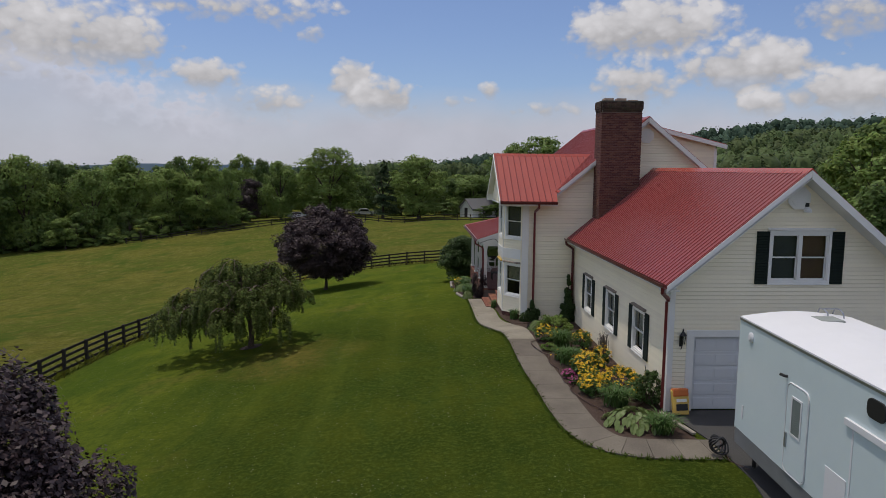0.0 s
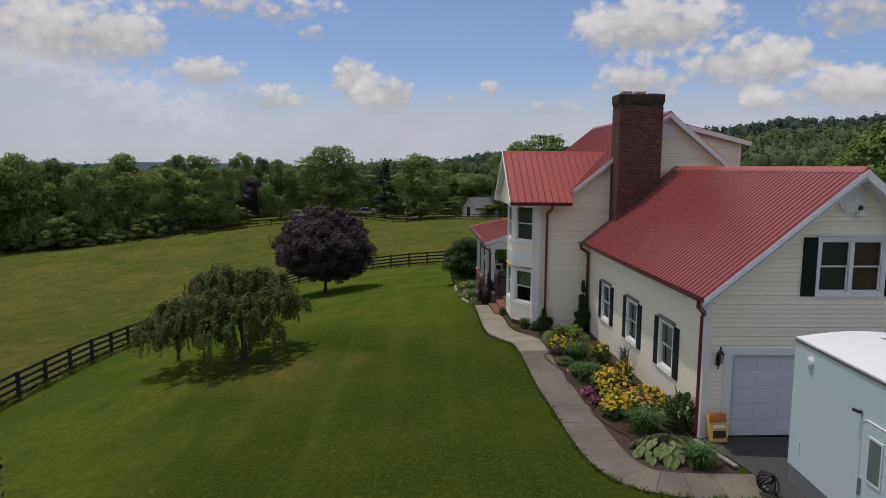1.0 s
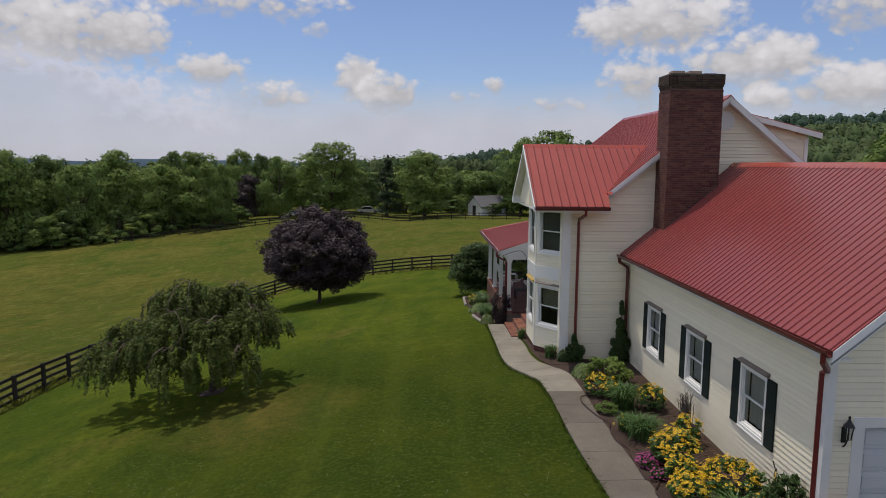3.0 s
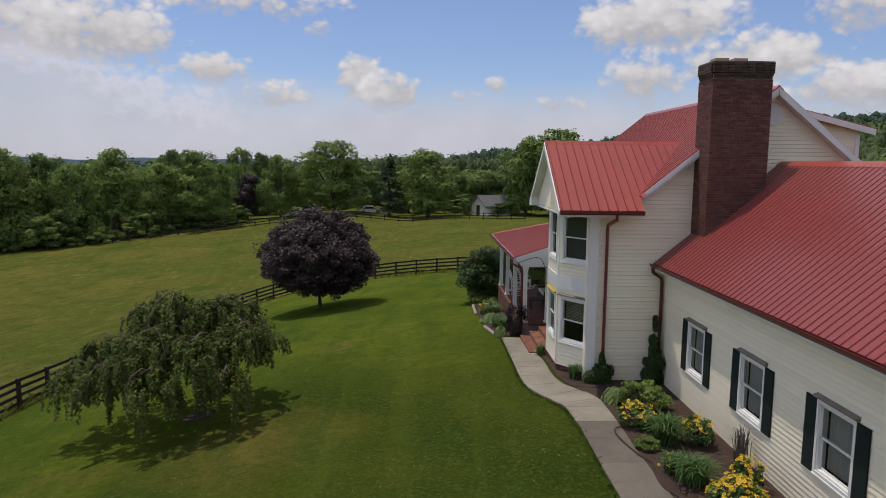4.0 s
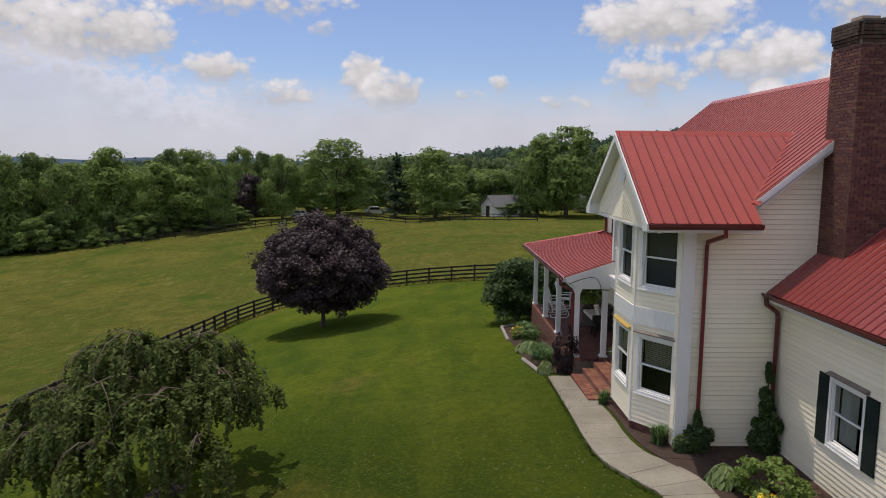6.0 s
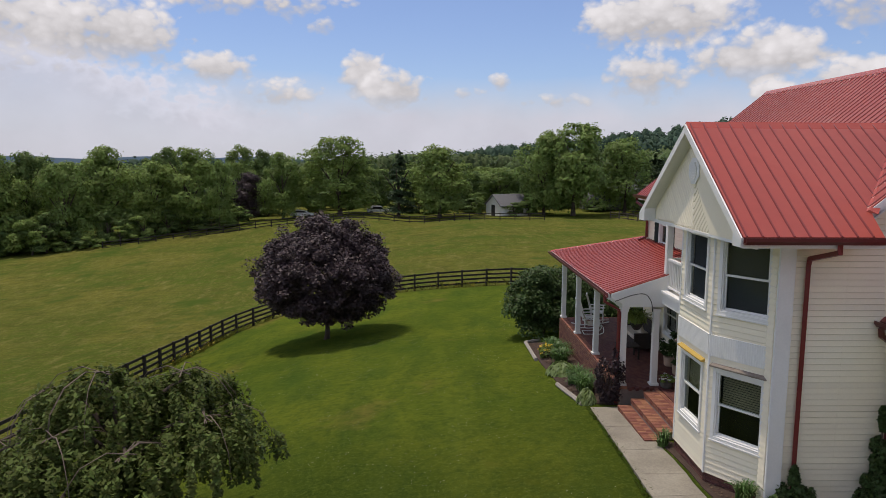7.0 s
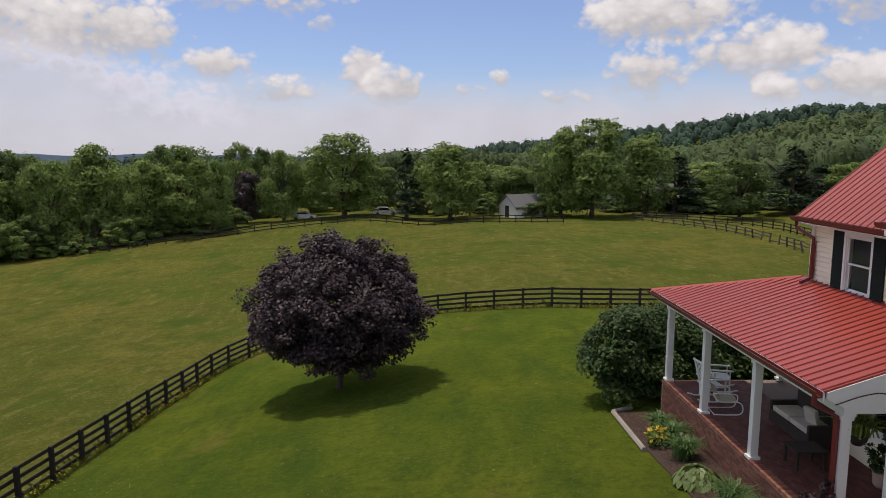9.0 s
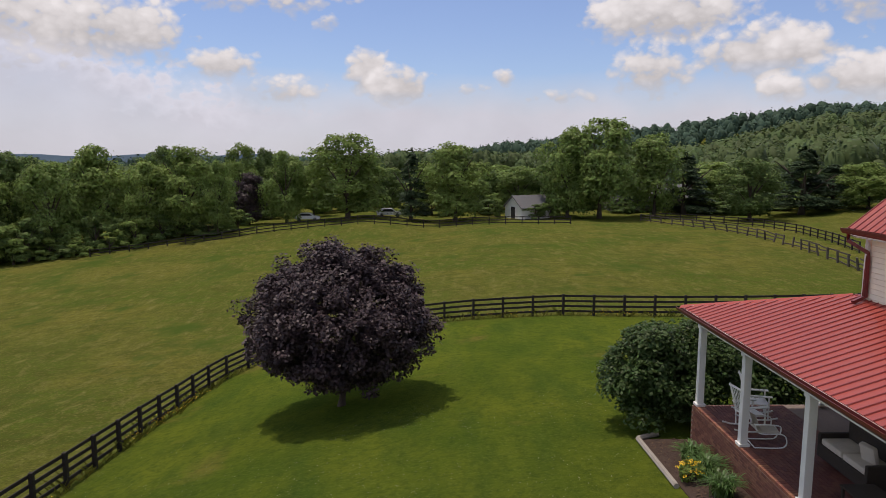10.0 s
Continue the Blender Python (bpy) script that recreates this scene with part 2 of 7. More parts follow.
M = {
    "siding": material("cream_vinyl_siding", (0.86, 0.795, 0.625), 0.55, spot=(0.80, 0.73, 0.57), scale=0.9, fine=30, grain=0.95, jitter=0.035),
    "siding_joined": material("cream_vinyl_siding_joined", (0.86, 0.795, 0.625), 0.55, spot=(0.80, 0.73, 0.57), scale=0.9, fine=30, grain=0.95, island=0.035),
    "white": material("white_trim_paint", (0.78, 0.78, 0.76), 0.5, spot=(0.70, 0.70, 0.67), scale=1.5, fine=25, grain=0.95),
    "roof": material("red_painted_metal_roof", (0.365, 0.062, 0.042), 0.34, spot=(0.270, 0.043, 0.034), scale=0.35, amount=0.7, fine=6, grain=0.93, spec=0.5),
    # darker, more crimson copy of the roof colour for the garage wing
    "roof_crimson": material("crimson_painted_metal_roof", (0.265, 0.043, 0.039), 0.33, spot=(0.215, 0.036, 0.034), scale=0.35, amount=0.7, fine=6, grain=0.93, spec=0.55),
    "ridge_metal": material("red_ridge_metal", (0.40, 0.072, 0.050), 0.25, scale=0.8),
    # same red as the sheets, darkened for the ribs' shaded flanks
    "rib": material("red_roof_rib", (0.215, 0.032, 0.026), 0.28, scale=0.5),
    "gutter": material("maroon_gutter_metal", (0.115, 0.022, 0.020), 0.35, scale=2),
    "spout": material("red_downspout_metal", (0.17, 0.022, 0.022), 0.35, scale=2),
    "shutter": material("black_green_shutter", (0.014, 0.022, 0.018), 0.75, spec=0.15, scale=4, bump=0.05),
    "brick": material("dark_red_brick", (0.148, 0.055, 0.043), 0.85, spot=(0.095, 0.040, 0.034), scale=2.5, fine=25, bump=0.4, bump_scale=60, jitter=0.35),
    "brick_joined": material("dark_red_brick_joined", (0.148, 0.055, 0.043), 0.85, spot=(0.095, 0.040, 0.034), scale=2.5, fine=25, bump=0.4, bump_scale=60, island=0.35),
    "mossy_brick": material("moss_stained_brick", (0.090, 0.048, 0.036), 0.9, spot=(0.040, 0.042, 0.024), scale=5, amount=0.9, fine=25, bump=0.4, bump_scale=60, island=0.3),
    # blue of the air's haze mixed into the hills' base colour
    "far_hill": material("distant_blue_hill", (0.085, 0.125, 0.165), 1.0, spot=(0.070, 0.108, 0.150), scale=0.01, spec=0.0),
    "mortar": material("grey_mortar", (0.20, 0.155, 0.135), 0.95, scale=8, bump=0.3),
    "step_brick": material("orange_red_step_brick", (0.29, 0.112, 0.070), 0.85, spot=(0.19, 0.075, 0.05), scale=3, fine=20, bump=0.3, jitter=0.3),
    "floor_brick": material("deep_red_porch_paver", (0.15, 0.045, 0.035), 0.7, spot=(0.10, 0.04, 0.035), scale=2, fine=20, bump=0.3, island=0.25),
    "concrete": material("pale_concrete", (0.325, 0.295, 0.235), 0.9, spot=(0.205, 0.180, 0.142), scale=0.8, amount=0.9, fine=22, bump=0.25, bump_scale=80, jitter=0.07),
    "stained_concrete": material("brown_stained_concrete", (0.190, 0.165, 0.132), 0.9, spot=(0.120, 0.102, 0.080), scale=0.8, amount=0.9, fine=22, bump=0.25, bump_scale=80, jitter=0.10),
    "porch_brick": material("porch_wall_brick", (0.17, 0.068, 0.048), 0.85, spot=(0.11, 0.05, 0.04), scale=2.5, fine=25, bump=0.3, bump_scale=60, jitter=0.3),
    "porch_brick_joined": material("porch_wall_brick_joined", (0.17, 0.068, 0.048), 0.85, spot=(0.11, 0.05, 0.04), scale=2.5, fine=25, bump=0.3, bump_scale=60, island=0.3),
    "pale_mortar": material("pale_mortar", (0.27, 0.225, 0.19), 0.95, scale=8, bump=0.3),
    "cap": material("chimney_cap_mortar", (0.10, 0.095, 0.08), 0.95, scale=5, bump=0.5),
    "clay": material("clay_flue_tile", (0.42, 0.30, 0.22), 0.9, scale=4, bump=0.2),
    "asphalt": material("worn_asphalt", (0.055, 0.054, 0.054), 0.95, spot=(0.08, 0.078, 0.072), scale=0.7, fine=60, bump=0.4, bump_scale=120),
    "mulch": material("dark_bark_mulch", (0.055, 0.032, 0.022), 0.95, spot=(0.095, 0.058, 0.042), scale=3, fine=45, bump=1.0, bump_scale=45),
    "chip": material("bark_chip", (0.085, 0.048, 0.032), 0.95, scale=6, island=0.6),
    "fence": material("black_brown_fence_paint", (0.018, 0.013, 0.010), 0.8, spot=(0.035, 0.026, 0.02), scale=4, fine=20, bump=0.3, jitter=0.25),
    "grey_wood": material("weathered_grey_wood", (0.19, 0.165, 0.135), 0.9, spot=(0.11, 0.095, 0.08), scale=4, bump=0.4, jitter=0.2),
    "old_rail": material("dark_weathered_rail", (0.085, 0.068, 0.052), 0.9, spot=(0.05, 0.042, 0.034), scale=4, bump=0.4, jitter=0.25),
    "timber": material("pale_landscape_timber", (0.33, 0.30, 0.26), 0.9, spot=(0.22, 0.19, 0.16), scale=5, bump=0.4),
    "bark": material("tree_bark", (0.075, 0.055, 0.042), 0.95, spot=(0.04, 0.03, 0.025), scale=6, bump=0.8, bump_scale=18, stretch=(1, 1, 0.25)),
    "twig": material("pale_weeping_twig", (0.15, 0.112, 0.088), 0.85, scale=6),
    "leaf": material("green_leaf", (0.205, 0.285, 0.072), 0.6, spot=(0.155, 0.228, 0.062), scale=0.25, island=0.3, translucent=0.35, spec=0.2),
    "tree_dark": material("dark_tree_leaf", (0.130, 0.192, 0.058), 0.6, spot=(0.098, 0.155, 0.050), scale=0.25, island=0.3, translucent=0.3, spec=0.15),
    "leaf_light": material("light_green_leaf", (0.20, 0.285, 0.075), 0.5, spot=(0.155, 0.235, 0.062), scale=0.3, island=0.3, translucent=0.35, spec=0.2),
    "leaf_dark": material("dark_green_leaf", (0.062, 0.105, 0.030), 0.5, spot=(0.048, 0.085, 0.026), scale=0.5, island=0.35, translucent=0.3, spec=0.25),
    "needle": material("pine_needles", (0.055, 0.092, 0.042), 0.6, scale=0.5, island=0.4, translucent=0.12, spec=0.2),
    "purple": material("dark_purple_maple_leaf", (0.050, 0.031, 0.035), 0.55, spot=(0.034, 0.022, 0.026), scale=0.6, island=0.55, translucent=0.12, spec=0.36),
    "weeping": material("weeping_cherry_leaf", (0.098, 0.126, 0.031), 0.6, spot=(0.070, 0.098, 0.025), scale=0.7, island=0.4, translucent=0.3, spec=0.12),
    # ridge leaves darkened and blued: cloud shade put into the colour
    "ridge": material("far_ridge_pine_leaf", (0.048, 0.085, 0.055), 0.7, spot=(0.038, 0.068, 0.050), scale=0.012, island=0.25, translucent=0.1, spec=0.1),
    "forest": material("far_forest_leaf", (0.078, 0.114, 0.037), 0.7, spot=(0.054, 0.088, 0.033), scale=0.03, island=0.25, translucent=0.15, spec=0.2),
    "strap": material("daylily_strap_leaf", (0.085, 0.165, 0.040), 0.45, scale=2, island=0.35, translucent=0.25),
    "hosta": material("hosta_leaf", (0.17, 0.25, 0.075), 0.42, spot=(0.26, 0.31, 0.13), scale=6, island=0.25, translucent=0.2),
    "yellow": material("yellow_flower_petal", (0.78, 0.50, 0.012), 0.6, scale=5, island=0.25, translucent=0.2),
    "pink": material("magenta_flower_petal", (0.42, 0.045, 0.22), 0.6, island=0.25, scale=5),
    "cone": material("brown_flower_centre", (0.20, 0.09, 0.012), 0.8),
    "trailer": material("white_trailer_skin", (0.62, 0.72, 0.74), 0.30, spot=(0.54, 0.64, 0.67), scale=0.6, amount=0.5, coat=0.3),
    "trailer_roof": material("white_rubber_roof", (0.70, 0.71, 0.73), 0.6, spot=(0.62, 0.63, 0.64), scale=0.7),
    "grey_metal": material("brushed_grey_metal", (0.42, 0.43, 0.44), 0.35, metal=0.9, scale=4),
    "black": material("black_plastic", (0.012, 0.012, 0.013), 0.5),
    # near-black colour that carries the dimness of unlit interiors
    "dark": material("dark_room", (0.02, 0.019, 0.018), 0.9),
    "curtain": material("pale_curtain", (0.55, 0.53, 0.47), 0.9, scale=5, bump=0.2),
    "blind": material("tan_blind", (0.36, 0.33, 0.20), 0.8, scale=4),
    "door": material("garage_door_paint", (0.62, 0.64, 0.66), 0.45, spot=(0.55, 0.57, 0.59), scale=1.2, bump=0.04),
    "wicker": material("dark_wicker", (0.035, 0.026, 0.02), 0.8, scale=8, bump=0.5),
    "screen": material("grey_window_screen", (0.075, 0.078, 0.085), 0.9, scale=6),
    "brown_shade": material("red_brown_window_shade", (0.17, 0.085, 0.06), 0.9, scale=5, bump=0.1),
    "hatch": material("grey_green_hatch_plastic", (0.26, 0.29, 0.27), 0.6, scale=4),
    "skirt": material("dull_grey_skirt", (0.17, 0.18, 0.19), 0.5, spot=(0.12, 0.125, 0.13), scale=2),
    "cushion": material("beige_cushion", (0.55, 0.50, 0.43), 0.9, scale=6, bump=0.1),
    "hose": material("brown_rubber_hose", (0.06, 0.028, 0.02), 0.5),
    "car_white": material("white_car_paint", (0.75, 0.76, 0.77), 0.25, coat=0.5),
    "bag_yellow": material("yellow_printed_bag", (0.62, 0.42, 0.10), 0.5, spot=(0.50, 0.30, 0.06), scale=7),
    "bag_orange": material("orange_printed_band", (0.55, 0.14, 0.03), 0.5),
    "grey_roof": material("grey_shingle", (0.13, 0.13, 0.135), 0.9, scale=4, bump=0.3),
    "blue": material("blue_plastic", (0.03, 0.05, 0.42), 0.4),
    "shelf_yellow": material("weathered_yellow_head_trim", (0.45, 0.30, 0.06), 0.8, scale=6),
    "aged": material("weathered_brown_head_trim", (0.20, 0.16, 0.13), 0.85, spot=(0.35, 0.32, 0.28), scale=6, fine=25),
}


def glass():
    """Thin window glass: clear, with a faint mirror sheen."""
    m = bpy.data.materials.new("window_glass")
    m.use_nodes = True
    t = m.node_tree
    t.nodes.remove(t.nodes["Principled BSDF"])
    clear, shine, mx = t.nodes.new("ShaderNodeBsdfTransparent"), t.nodes.new("ShaderNodeBsdfGlossy"), t.nodes.new("ShaderNodeMixShader")
    clear.inputs["Color"].default_value = (0.80, 0.83, 0.84, 1)
    shine.inputs["Roughness"].default_value = 0.03
    mx.inputs[0].default_value = 0.04
    t.links.new(clear.outputs[0], mx.inputs[1])
    t.links.new(shine.outputs[0], mx.inputs[2])
    t.links.new(mx.outputs[0], t.nodes["Material Output"].inputs["Surface"])
    return m


M["glass"] = glass()


def ground_material():
    """Mown lawn, tall meadow and bare verge, told apart by the sheet's own zone attribute; colour in patches and mowing lanes."""
    m = bpy.data.materials.new("grass_ground")
    m.use_nodes = True
    t = m.node_tree
    N, L = t.nodes.new, t.links.new
    p = t.nodes["Principled BSDF"]
    p.inputs["Roughness"].default_value = 0.9
    p.inputs["Specular IOR Level"].default_value = 0.0
    tc = N("ShaderNodeTexCoord")

    def noise_(s, d=5, stretch=(1, 1, 1), r=0.6):
        mp = N("ShaderNodeMapping")
        mp.inputs["Scale"].default_value = stretch
        L(tc.outputs["Object"], mp.inputs[0])
        n = N("ShaderNodeTexNoise")
        n.inputs["Scale"].default_value, n.inputs["Detail"].default_value, n.inputs["Roughness"].default_value = s, d, r
        L(mp.outputs[0], n.inputs["Vector"])
        return n.outputs["Fac"]

    def ramp(f, a, b):
        n = N("ShaderNodeMapRange")
        n.inputs["From Min"].default_value, n.inputs["From Max"].default_value = a, b
        L(f, n.inputs["Value"])
        return n.outputs["Result"]

    def mix(f, a, b):
        n = N("ShaderNodeMix")
        n.data_type = "RGBA"
        L(f, n.inputs["Factor"])
        for key, v in (("A", a), ("B", b)):
            if isinstance(v, tuple):
                n.inputs[key].default_value = (*v, 1)
            else:
                L(v, n.inputs[key])
        return n.outputs["Result"]

    lawn = mix(ramp(noise_(0.16, 5), 0.38, 0.62), (0.066, 0.104, 0.014), (0.118, 0.144, 0.018))
    lawn = mix(ramp(noise_(0.55, 5, (1, 0.30, 1)), 0.50, 0.70), lawn, (0.052, 0.091, 0.015))
    lawn = mix(ramp(noise_(0.17, 4), 0.60, 0.74), lawn, (0.177, 0.139, 0.037))
    # darker green lawn by the house, yellower down the slope
    sep = N("ShaderNodeSeparateXYZ")
    L(tc.outputs["Object"], sep.inputs[0])
    wob = N("ShaderNodeMath")
    wob.operation = "MULTIPLY_ADD"
    L(noise_(0.12, 4), wob.inputs[0])
    wob.inputs[1].default_value = 26.0
    L(sep.outputs[1], wob.inputs[2])
    by_house = N("ShaderNodeMath")
    by_house.operation = "MULTIPLY_ADD"
    L(noise_(0.2, 4), by_house.inputs[0])
    by_house.inputs[1].default_value = 9.0
    L(sep.outputs[0], by_house.inputs[2])
    both = N("ShaderNodeMath")
    both.operation = "MULTIPLY"
    L(ramp(wob.outputs[0], 33.0, 22.0), both.inputs[0])
    L(ramp(by_house.outputs[0], -12.5, -7.5), both.inputs[1])
    lawn = mix(both.outputs[0], lawn, mix(ramp(noise_(0.26, 5), 0.38, 0.64), (0.036, 0.058, 0.010), (0.067, 0.086, 0.012)))
    # browned turf round the weeping cherry
    spot = N("ShaderNodeVectorMath")
    spot.operation = "DISTANCE"
    L(tc.outputs["Object"], spot.inputs[0])
    spot.inputs[1].default_value = (-12.6, 9.6, -1.2)
    dry = N("ShaderNodeMath")
    dry.operation = "MULTIPLY_ADD"
    L(noise_(0.5, 6, r=0.7), dry.inputs[0])
    dry.inputs[1].default_value = -6.0
    L(spot.outputs["Value"], dry.inputs[2])
    lawn = mix(ramp(dry.outputs[0], 0.4, -3.0), lawn, (0.159, 0.130, 0.033))
    lawn = mix(ramp(noise_(0.9, 5, (1, 0.4, 1), 0.6), 0.50, 0.85), lawn, (0.045, 0.078, 0.014))
    # faint lanes left by the mower
    lawn = mix(ramp(noise_(0.75, 3, (1, 0.05, 1), 0.5), 0.54, 1.25), lawn, (0.118, 0.150, 0.024))
    lawn = mix(ramp(noise_(3.0, 7, r=0.8), 0.46, 0.76), lawn, (0.034, 0.062, 0.013))
    lawn = mix(ramp(noise_(8.5, 5, r=0.85), 0.50, 0.76), lawn, (0.135, 0.170, 0.030))
    lawn = mix(ramp(noise_(40, 2), 0.62, 0.78), lawn, (0.129, 0.162, 0.041))
    meadow = mix(ramp(noise_(0.10, 6, (1, 0.5, 1)), 0.40, 0.62), (0.096, 0.120, 0.022), (0.162, 0.150, 0.032))
    meadow = mix(ramp(noise_(0.055, 5, (1, 1.6, 1)), 0.46, 0.62), meadow, (0.075, 0.118, 0.017))
    meadow = mix(ramp(noise_(0.35, 6, (1, 1.3, 1), 0.7), 0.50, 0.66), meadow, (0.072, 0.081, 0.017))
    meadow = mix(ramp(noise_(1.1, 7, (1, 1.3, 1), 0.7), 0.42, 0.70), meadow, (0.080, 0.088, 0.020))
    meadow = mix(ramp(noise_(0.8, 6, (1.6, 0.6, 1), 0.7), 0.52, 0.72), meadow, (0.190, 0.172, 0.056))
    meadow = mix(ramp(noise_(6.5, 6, (1, 1, 1), 0.8), 0.46, 0.66), meadow, (0.069, 0.075, 0.018))
    meadow = mix(ramp(noise_(5.0, 6, (1.1, 1, 1), 0.8), 0.53, 0.70), meadow, (0.205, 0.186, 0.066))
    meadow = mix(ramp(noise_(0.22, 5, (1, 0.7, 1), 0.65), 0.54, 0.70), meadow, (0.060, 0.092, 0.018))
    zone = N("ShaderNodeAttribute")
    zone.attribute_name = "zone"
    col = mix(zone.outputs["Fac"], meadow, lawn)
    L(col, p.inputs["Base Color"])
    b = N("ShaderNodeBump")
    b.inputs["Strength"].default_value, b.inputs["Distance"].default_value = 0.9, 0.12
    L(noise_(14, 6, r=0.75), b.inputs["Height"])
    L(b.outputs[0], p.inputs["Normal"])
    return m


M["grass"] = ground_material()
M["blade"] = material("meadow_blade", (0.120, 0.130, 0.016), 0.8, spot=(0.19, 0.165, 0.035), scale=0.3, island=0.4, translucent=0.3, spec=0.2)
M["lawn_blade"] = material("lawn_blade", (0.060, 0.098, 0.012), 0.7, spot=(0.09, 0.115, 0.018), scale=0.5, island=0.4, translucent=0.3, spec=0.1)
M["clover"] = material("clover_head", (0.34, 0.34, 0.20), 0.8, scale=2, island=0.3)


# ---- building helpers ----
def part(name, bm, mat, parent, label=""):
    me = bpy.data.meshes.new(name)
    bm.to_mesh(me)
    bm.free()
    me.materials.append(mat if not isinstance(mat, str) else M[mat])
    ob = new(name, me)
    ob.parent = parent
    if label:
        ob["label"] = label
    return ob


def raw(name, verts, faces, mat, parent=None, smooth=False):
    me = bpy.data.meshes.new(name)
    me.from_pydata(verts, [], faces)
    me.materials.append(M[mat] if isinstance(mat, str) else mat)
    if smooth:
        me.polygons.foreach_set("use_smooth", [True] * len(me.polygons))
    ob = new(name, me)
    ob.parent = parent
    return ob


def again(ob, parent, at, name=None, turn=0.0, size=1.0):
    """Another object on the same mesh."""
    o = new(name or ob.name.split(".")[0], ob.data)
    o.parent = parent
    o.location, o.rotation_euler, o.scale = at, (0, 0, turn), (size, size, size)
    return o


def thing(name, label, category, at=(0, 0, 0), group="", kind="", turn=0.0):
    e = new(name)
    e.location, e.rotation_euler = at, (0, 0, turn)
    e.empty_display_size = 0.2
    return tagged(e, label, category, group, kind)


def add_box(bm, lo, hi, m=None):
    x0, y0, z0 = lo
    x1, y1, z1 = hi
    vs = [Vector(c) for c in ((x0, y0, z0), (x1, y0, z0), (x1, y1, z0), (x0, y1, z0), (x0, y0, z1), (x1, y0, z1), (x1, y1, z1), (x0, y1, z1))]
    if m is not None:
        vs = [m @ v for v in vs]
    vs = [bm.verts.new(v) for v in vs]
    for f in ((0, 3, 2, 1), (4, 5, 6, 7), (0, 1, 5, 4), (1, 2, 6, 5), (2, 3, 7, 6), (3, 0, 4, 7)):
        bm.faces.new([vs[i] for i in f])
    return vs


def box(lo, hi, bevel=0.0, m=None):
    bm = bmesh.new()
    add_box(bm, lo, hi, m)
    if bevel:
        bmesh.ops.bevel(bm, geom=bm.edges[:], offset=bevel, segments=2, affect="EDGES", profile=0.6)
    return bm


def prism(poly, a, b, bm=None):
    """A solid from a polygon of 3D points at one end, shifted by the vector b - a to the other."""
    bm = bm or bmesh.new()
    d = Vector(b) - Vector(a)
    lo = [bm.verts.new(Vector(p)) for p in poly]
    hi = [bm.verts.new(Vector(p) + d) for p in poly]
    n = len(poly)
    f = [bm.faces.new(lo[::-1]), bm.faces.new(hi)]
    for i in range(n):
        f.append(bm.faces.new((lo[i], lo[(i + 1) % n], hi[(i + 1) % n], hi[i])))
    bmesh.ops.recalc_face_normals(bm, faces=f)
    return bm


def tube(points, radius, sides=8, bm=None, square=False):
    """A pipe along points; radius may be a list."""
    bm = bm or bmesh.new()
    pts = [Vector(p) for p in points]
    radii = radius if isinstance(radius, (list, tuple)) else [radius] * len(pts)
    rings = []
    up = Vector((0.03, 0.05, 1))
    for i, p in enumerate(pts):
        d = (pts[min(i + 1, len(pts) - 1)] - pts[max(i - 1, 0)]).normalized()
        s = d.cross(up)
        if s.length < 0.05:
            s = d.cross(Vector((1, 0, 0.02)))
        s.normalize()
        w = s.cross(d)
        ring = []
        for k in range(sides):
            a = 2 * math.pi * (k + (0.5 if square else 0)) / sides
            ring.append(bm.verts.new(p + radii[i] * (math.cos(a) * s + math.sin(a) * w)))
        rings.append(ring)
    for r0, r1 in zip(rings, rings[1:]):
        for k in range(sides):
            bm.faces.new((r0[k], r0[(k + 1) % sides], r1[(k + 1) % sides], r1[k]))
    bm.faces.new(rings[0][::-1])
    bm.faces.new(rings[-1])
    return bm


def lathe(profile, sides=16, bm=None, at=(0, 0, 0)):
    """Turned shape from (radius, height) pairs."""
    bm = bm or bmesh.new()
    rings = [[bm.verts.new((at[0] + r * math.cos(2 * math.pi * k / sides), at[1] + r * math.sin(2 * math.pi * k / sides), at[2] + z)) for k in range(sides)] for r, z in profile]
    for a, b in zip(rings, rings[1:]):
        for k in range(sides):
            bm.faces.new((a[k], a[(k + 1) % sides], b[(k + 1) % sides], b[k]))
    bm.faces.new(rings[0][::-1])
    bm.faces.new(rings[-1])
    return bm


# ---- the lie of the land ----
def smooth(t):
    t = min(1.0, max(0.0, t))
    return t * t * (3 - 2 * t)


def ground(x, y):
    """Height of the ground: level by the house, falling west and north, rising into wooded hills far to the north-east."""
    z = -0.08 - 2.6 * smooth((y - 12) / 43) * smooth((75 - x) / 30) - 0.015 * max(0.0, min(y, 140) - 55)
    west = max(0.0, -3 - x)
    near = min(west, 22.0)
    z -= 0.075 * near + 0.0038 * near * near + (0.07 * (west - 22) if west > 22 else 0.0) * (1 - 0.6 * smooth((west - 90) / 200))
    r = math.hypot(x + 10, y)
    if r > 150 and y > -200:
        az = math.atan2(x + 10, max(y, 1.0))
        slope = min(20.5, max(-1.0, 15 + 130 * (az - 0.47)))
        ridge = max(-8.0, min(58.0, 14 + 125 * (az - 0.15)))
        far = smooth((r - 560) / 520)
        z += (smooth((r - 170) / 330) * slope * (1 - far) + ridge * far) * smooth((y + 200) / 200)
    z += 0.07 * noise.noise(Vector((x * 0.13, y * 0.13, 0))) * smooth((west + abs(y - 8) * 0.1 - 1.5) / 6)
    # the meadow climbs again to its far fence and the trees
    z += (1.8 * smooth((y - 62) / 45) + 1.7 * smooth((y - 108) / 12)) * smooth((-8 - x) / 18)
    if x > -4.5 and y < 19:
        z = max(z, -0.35)
    return z


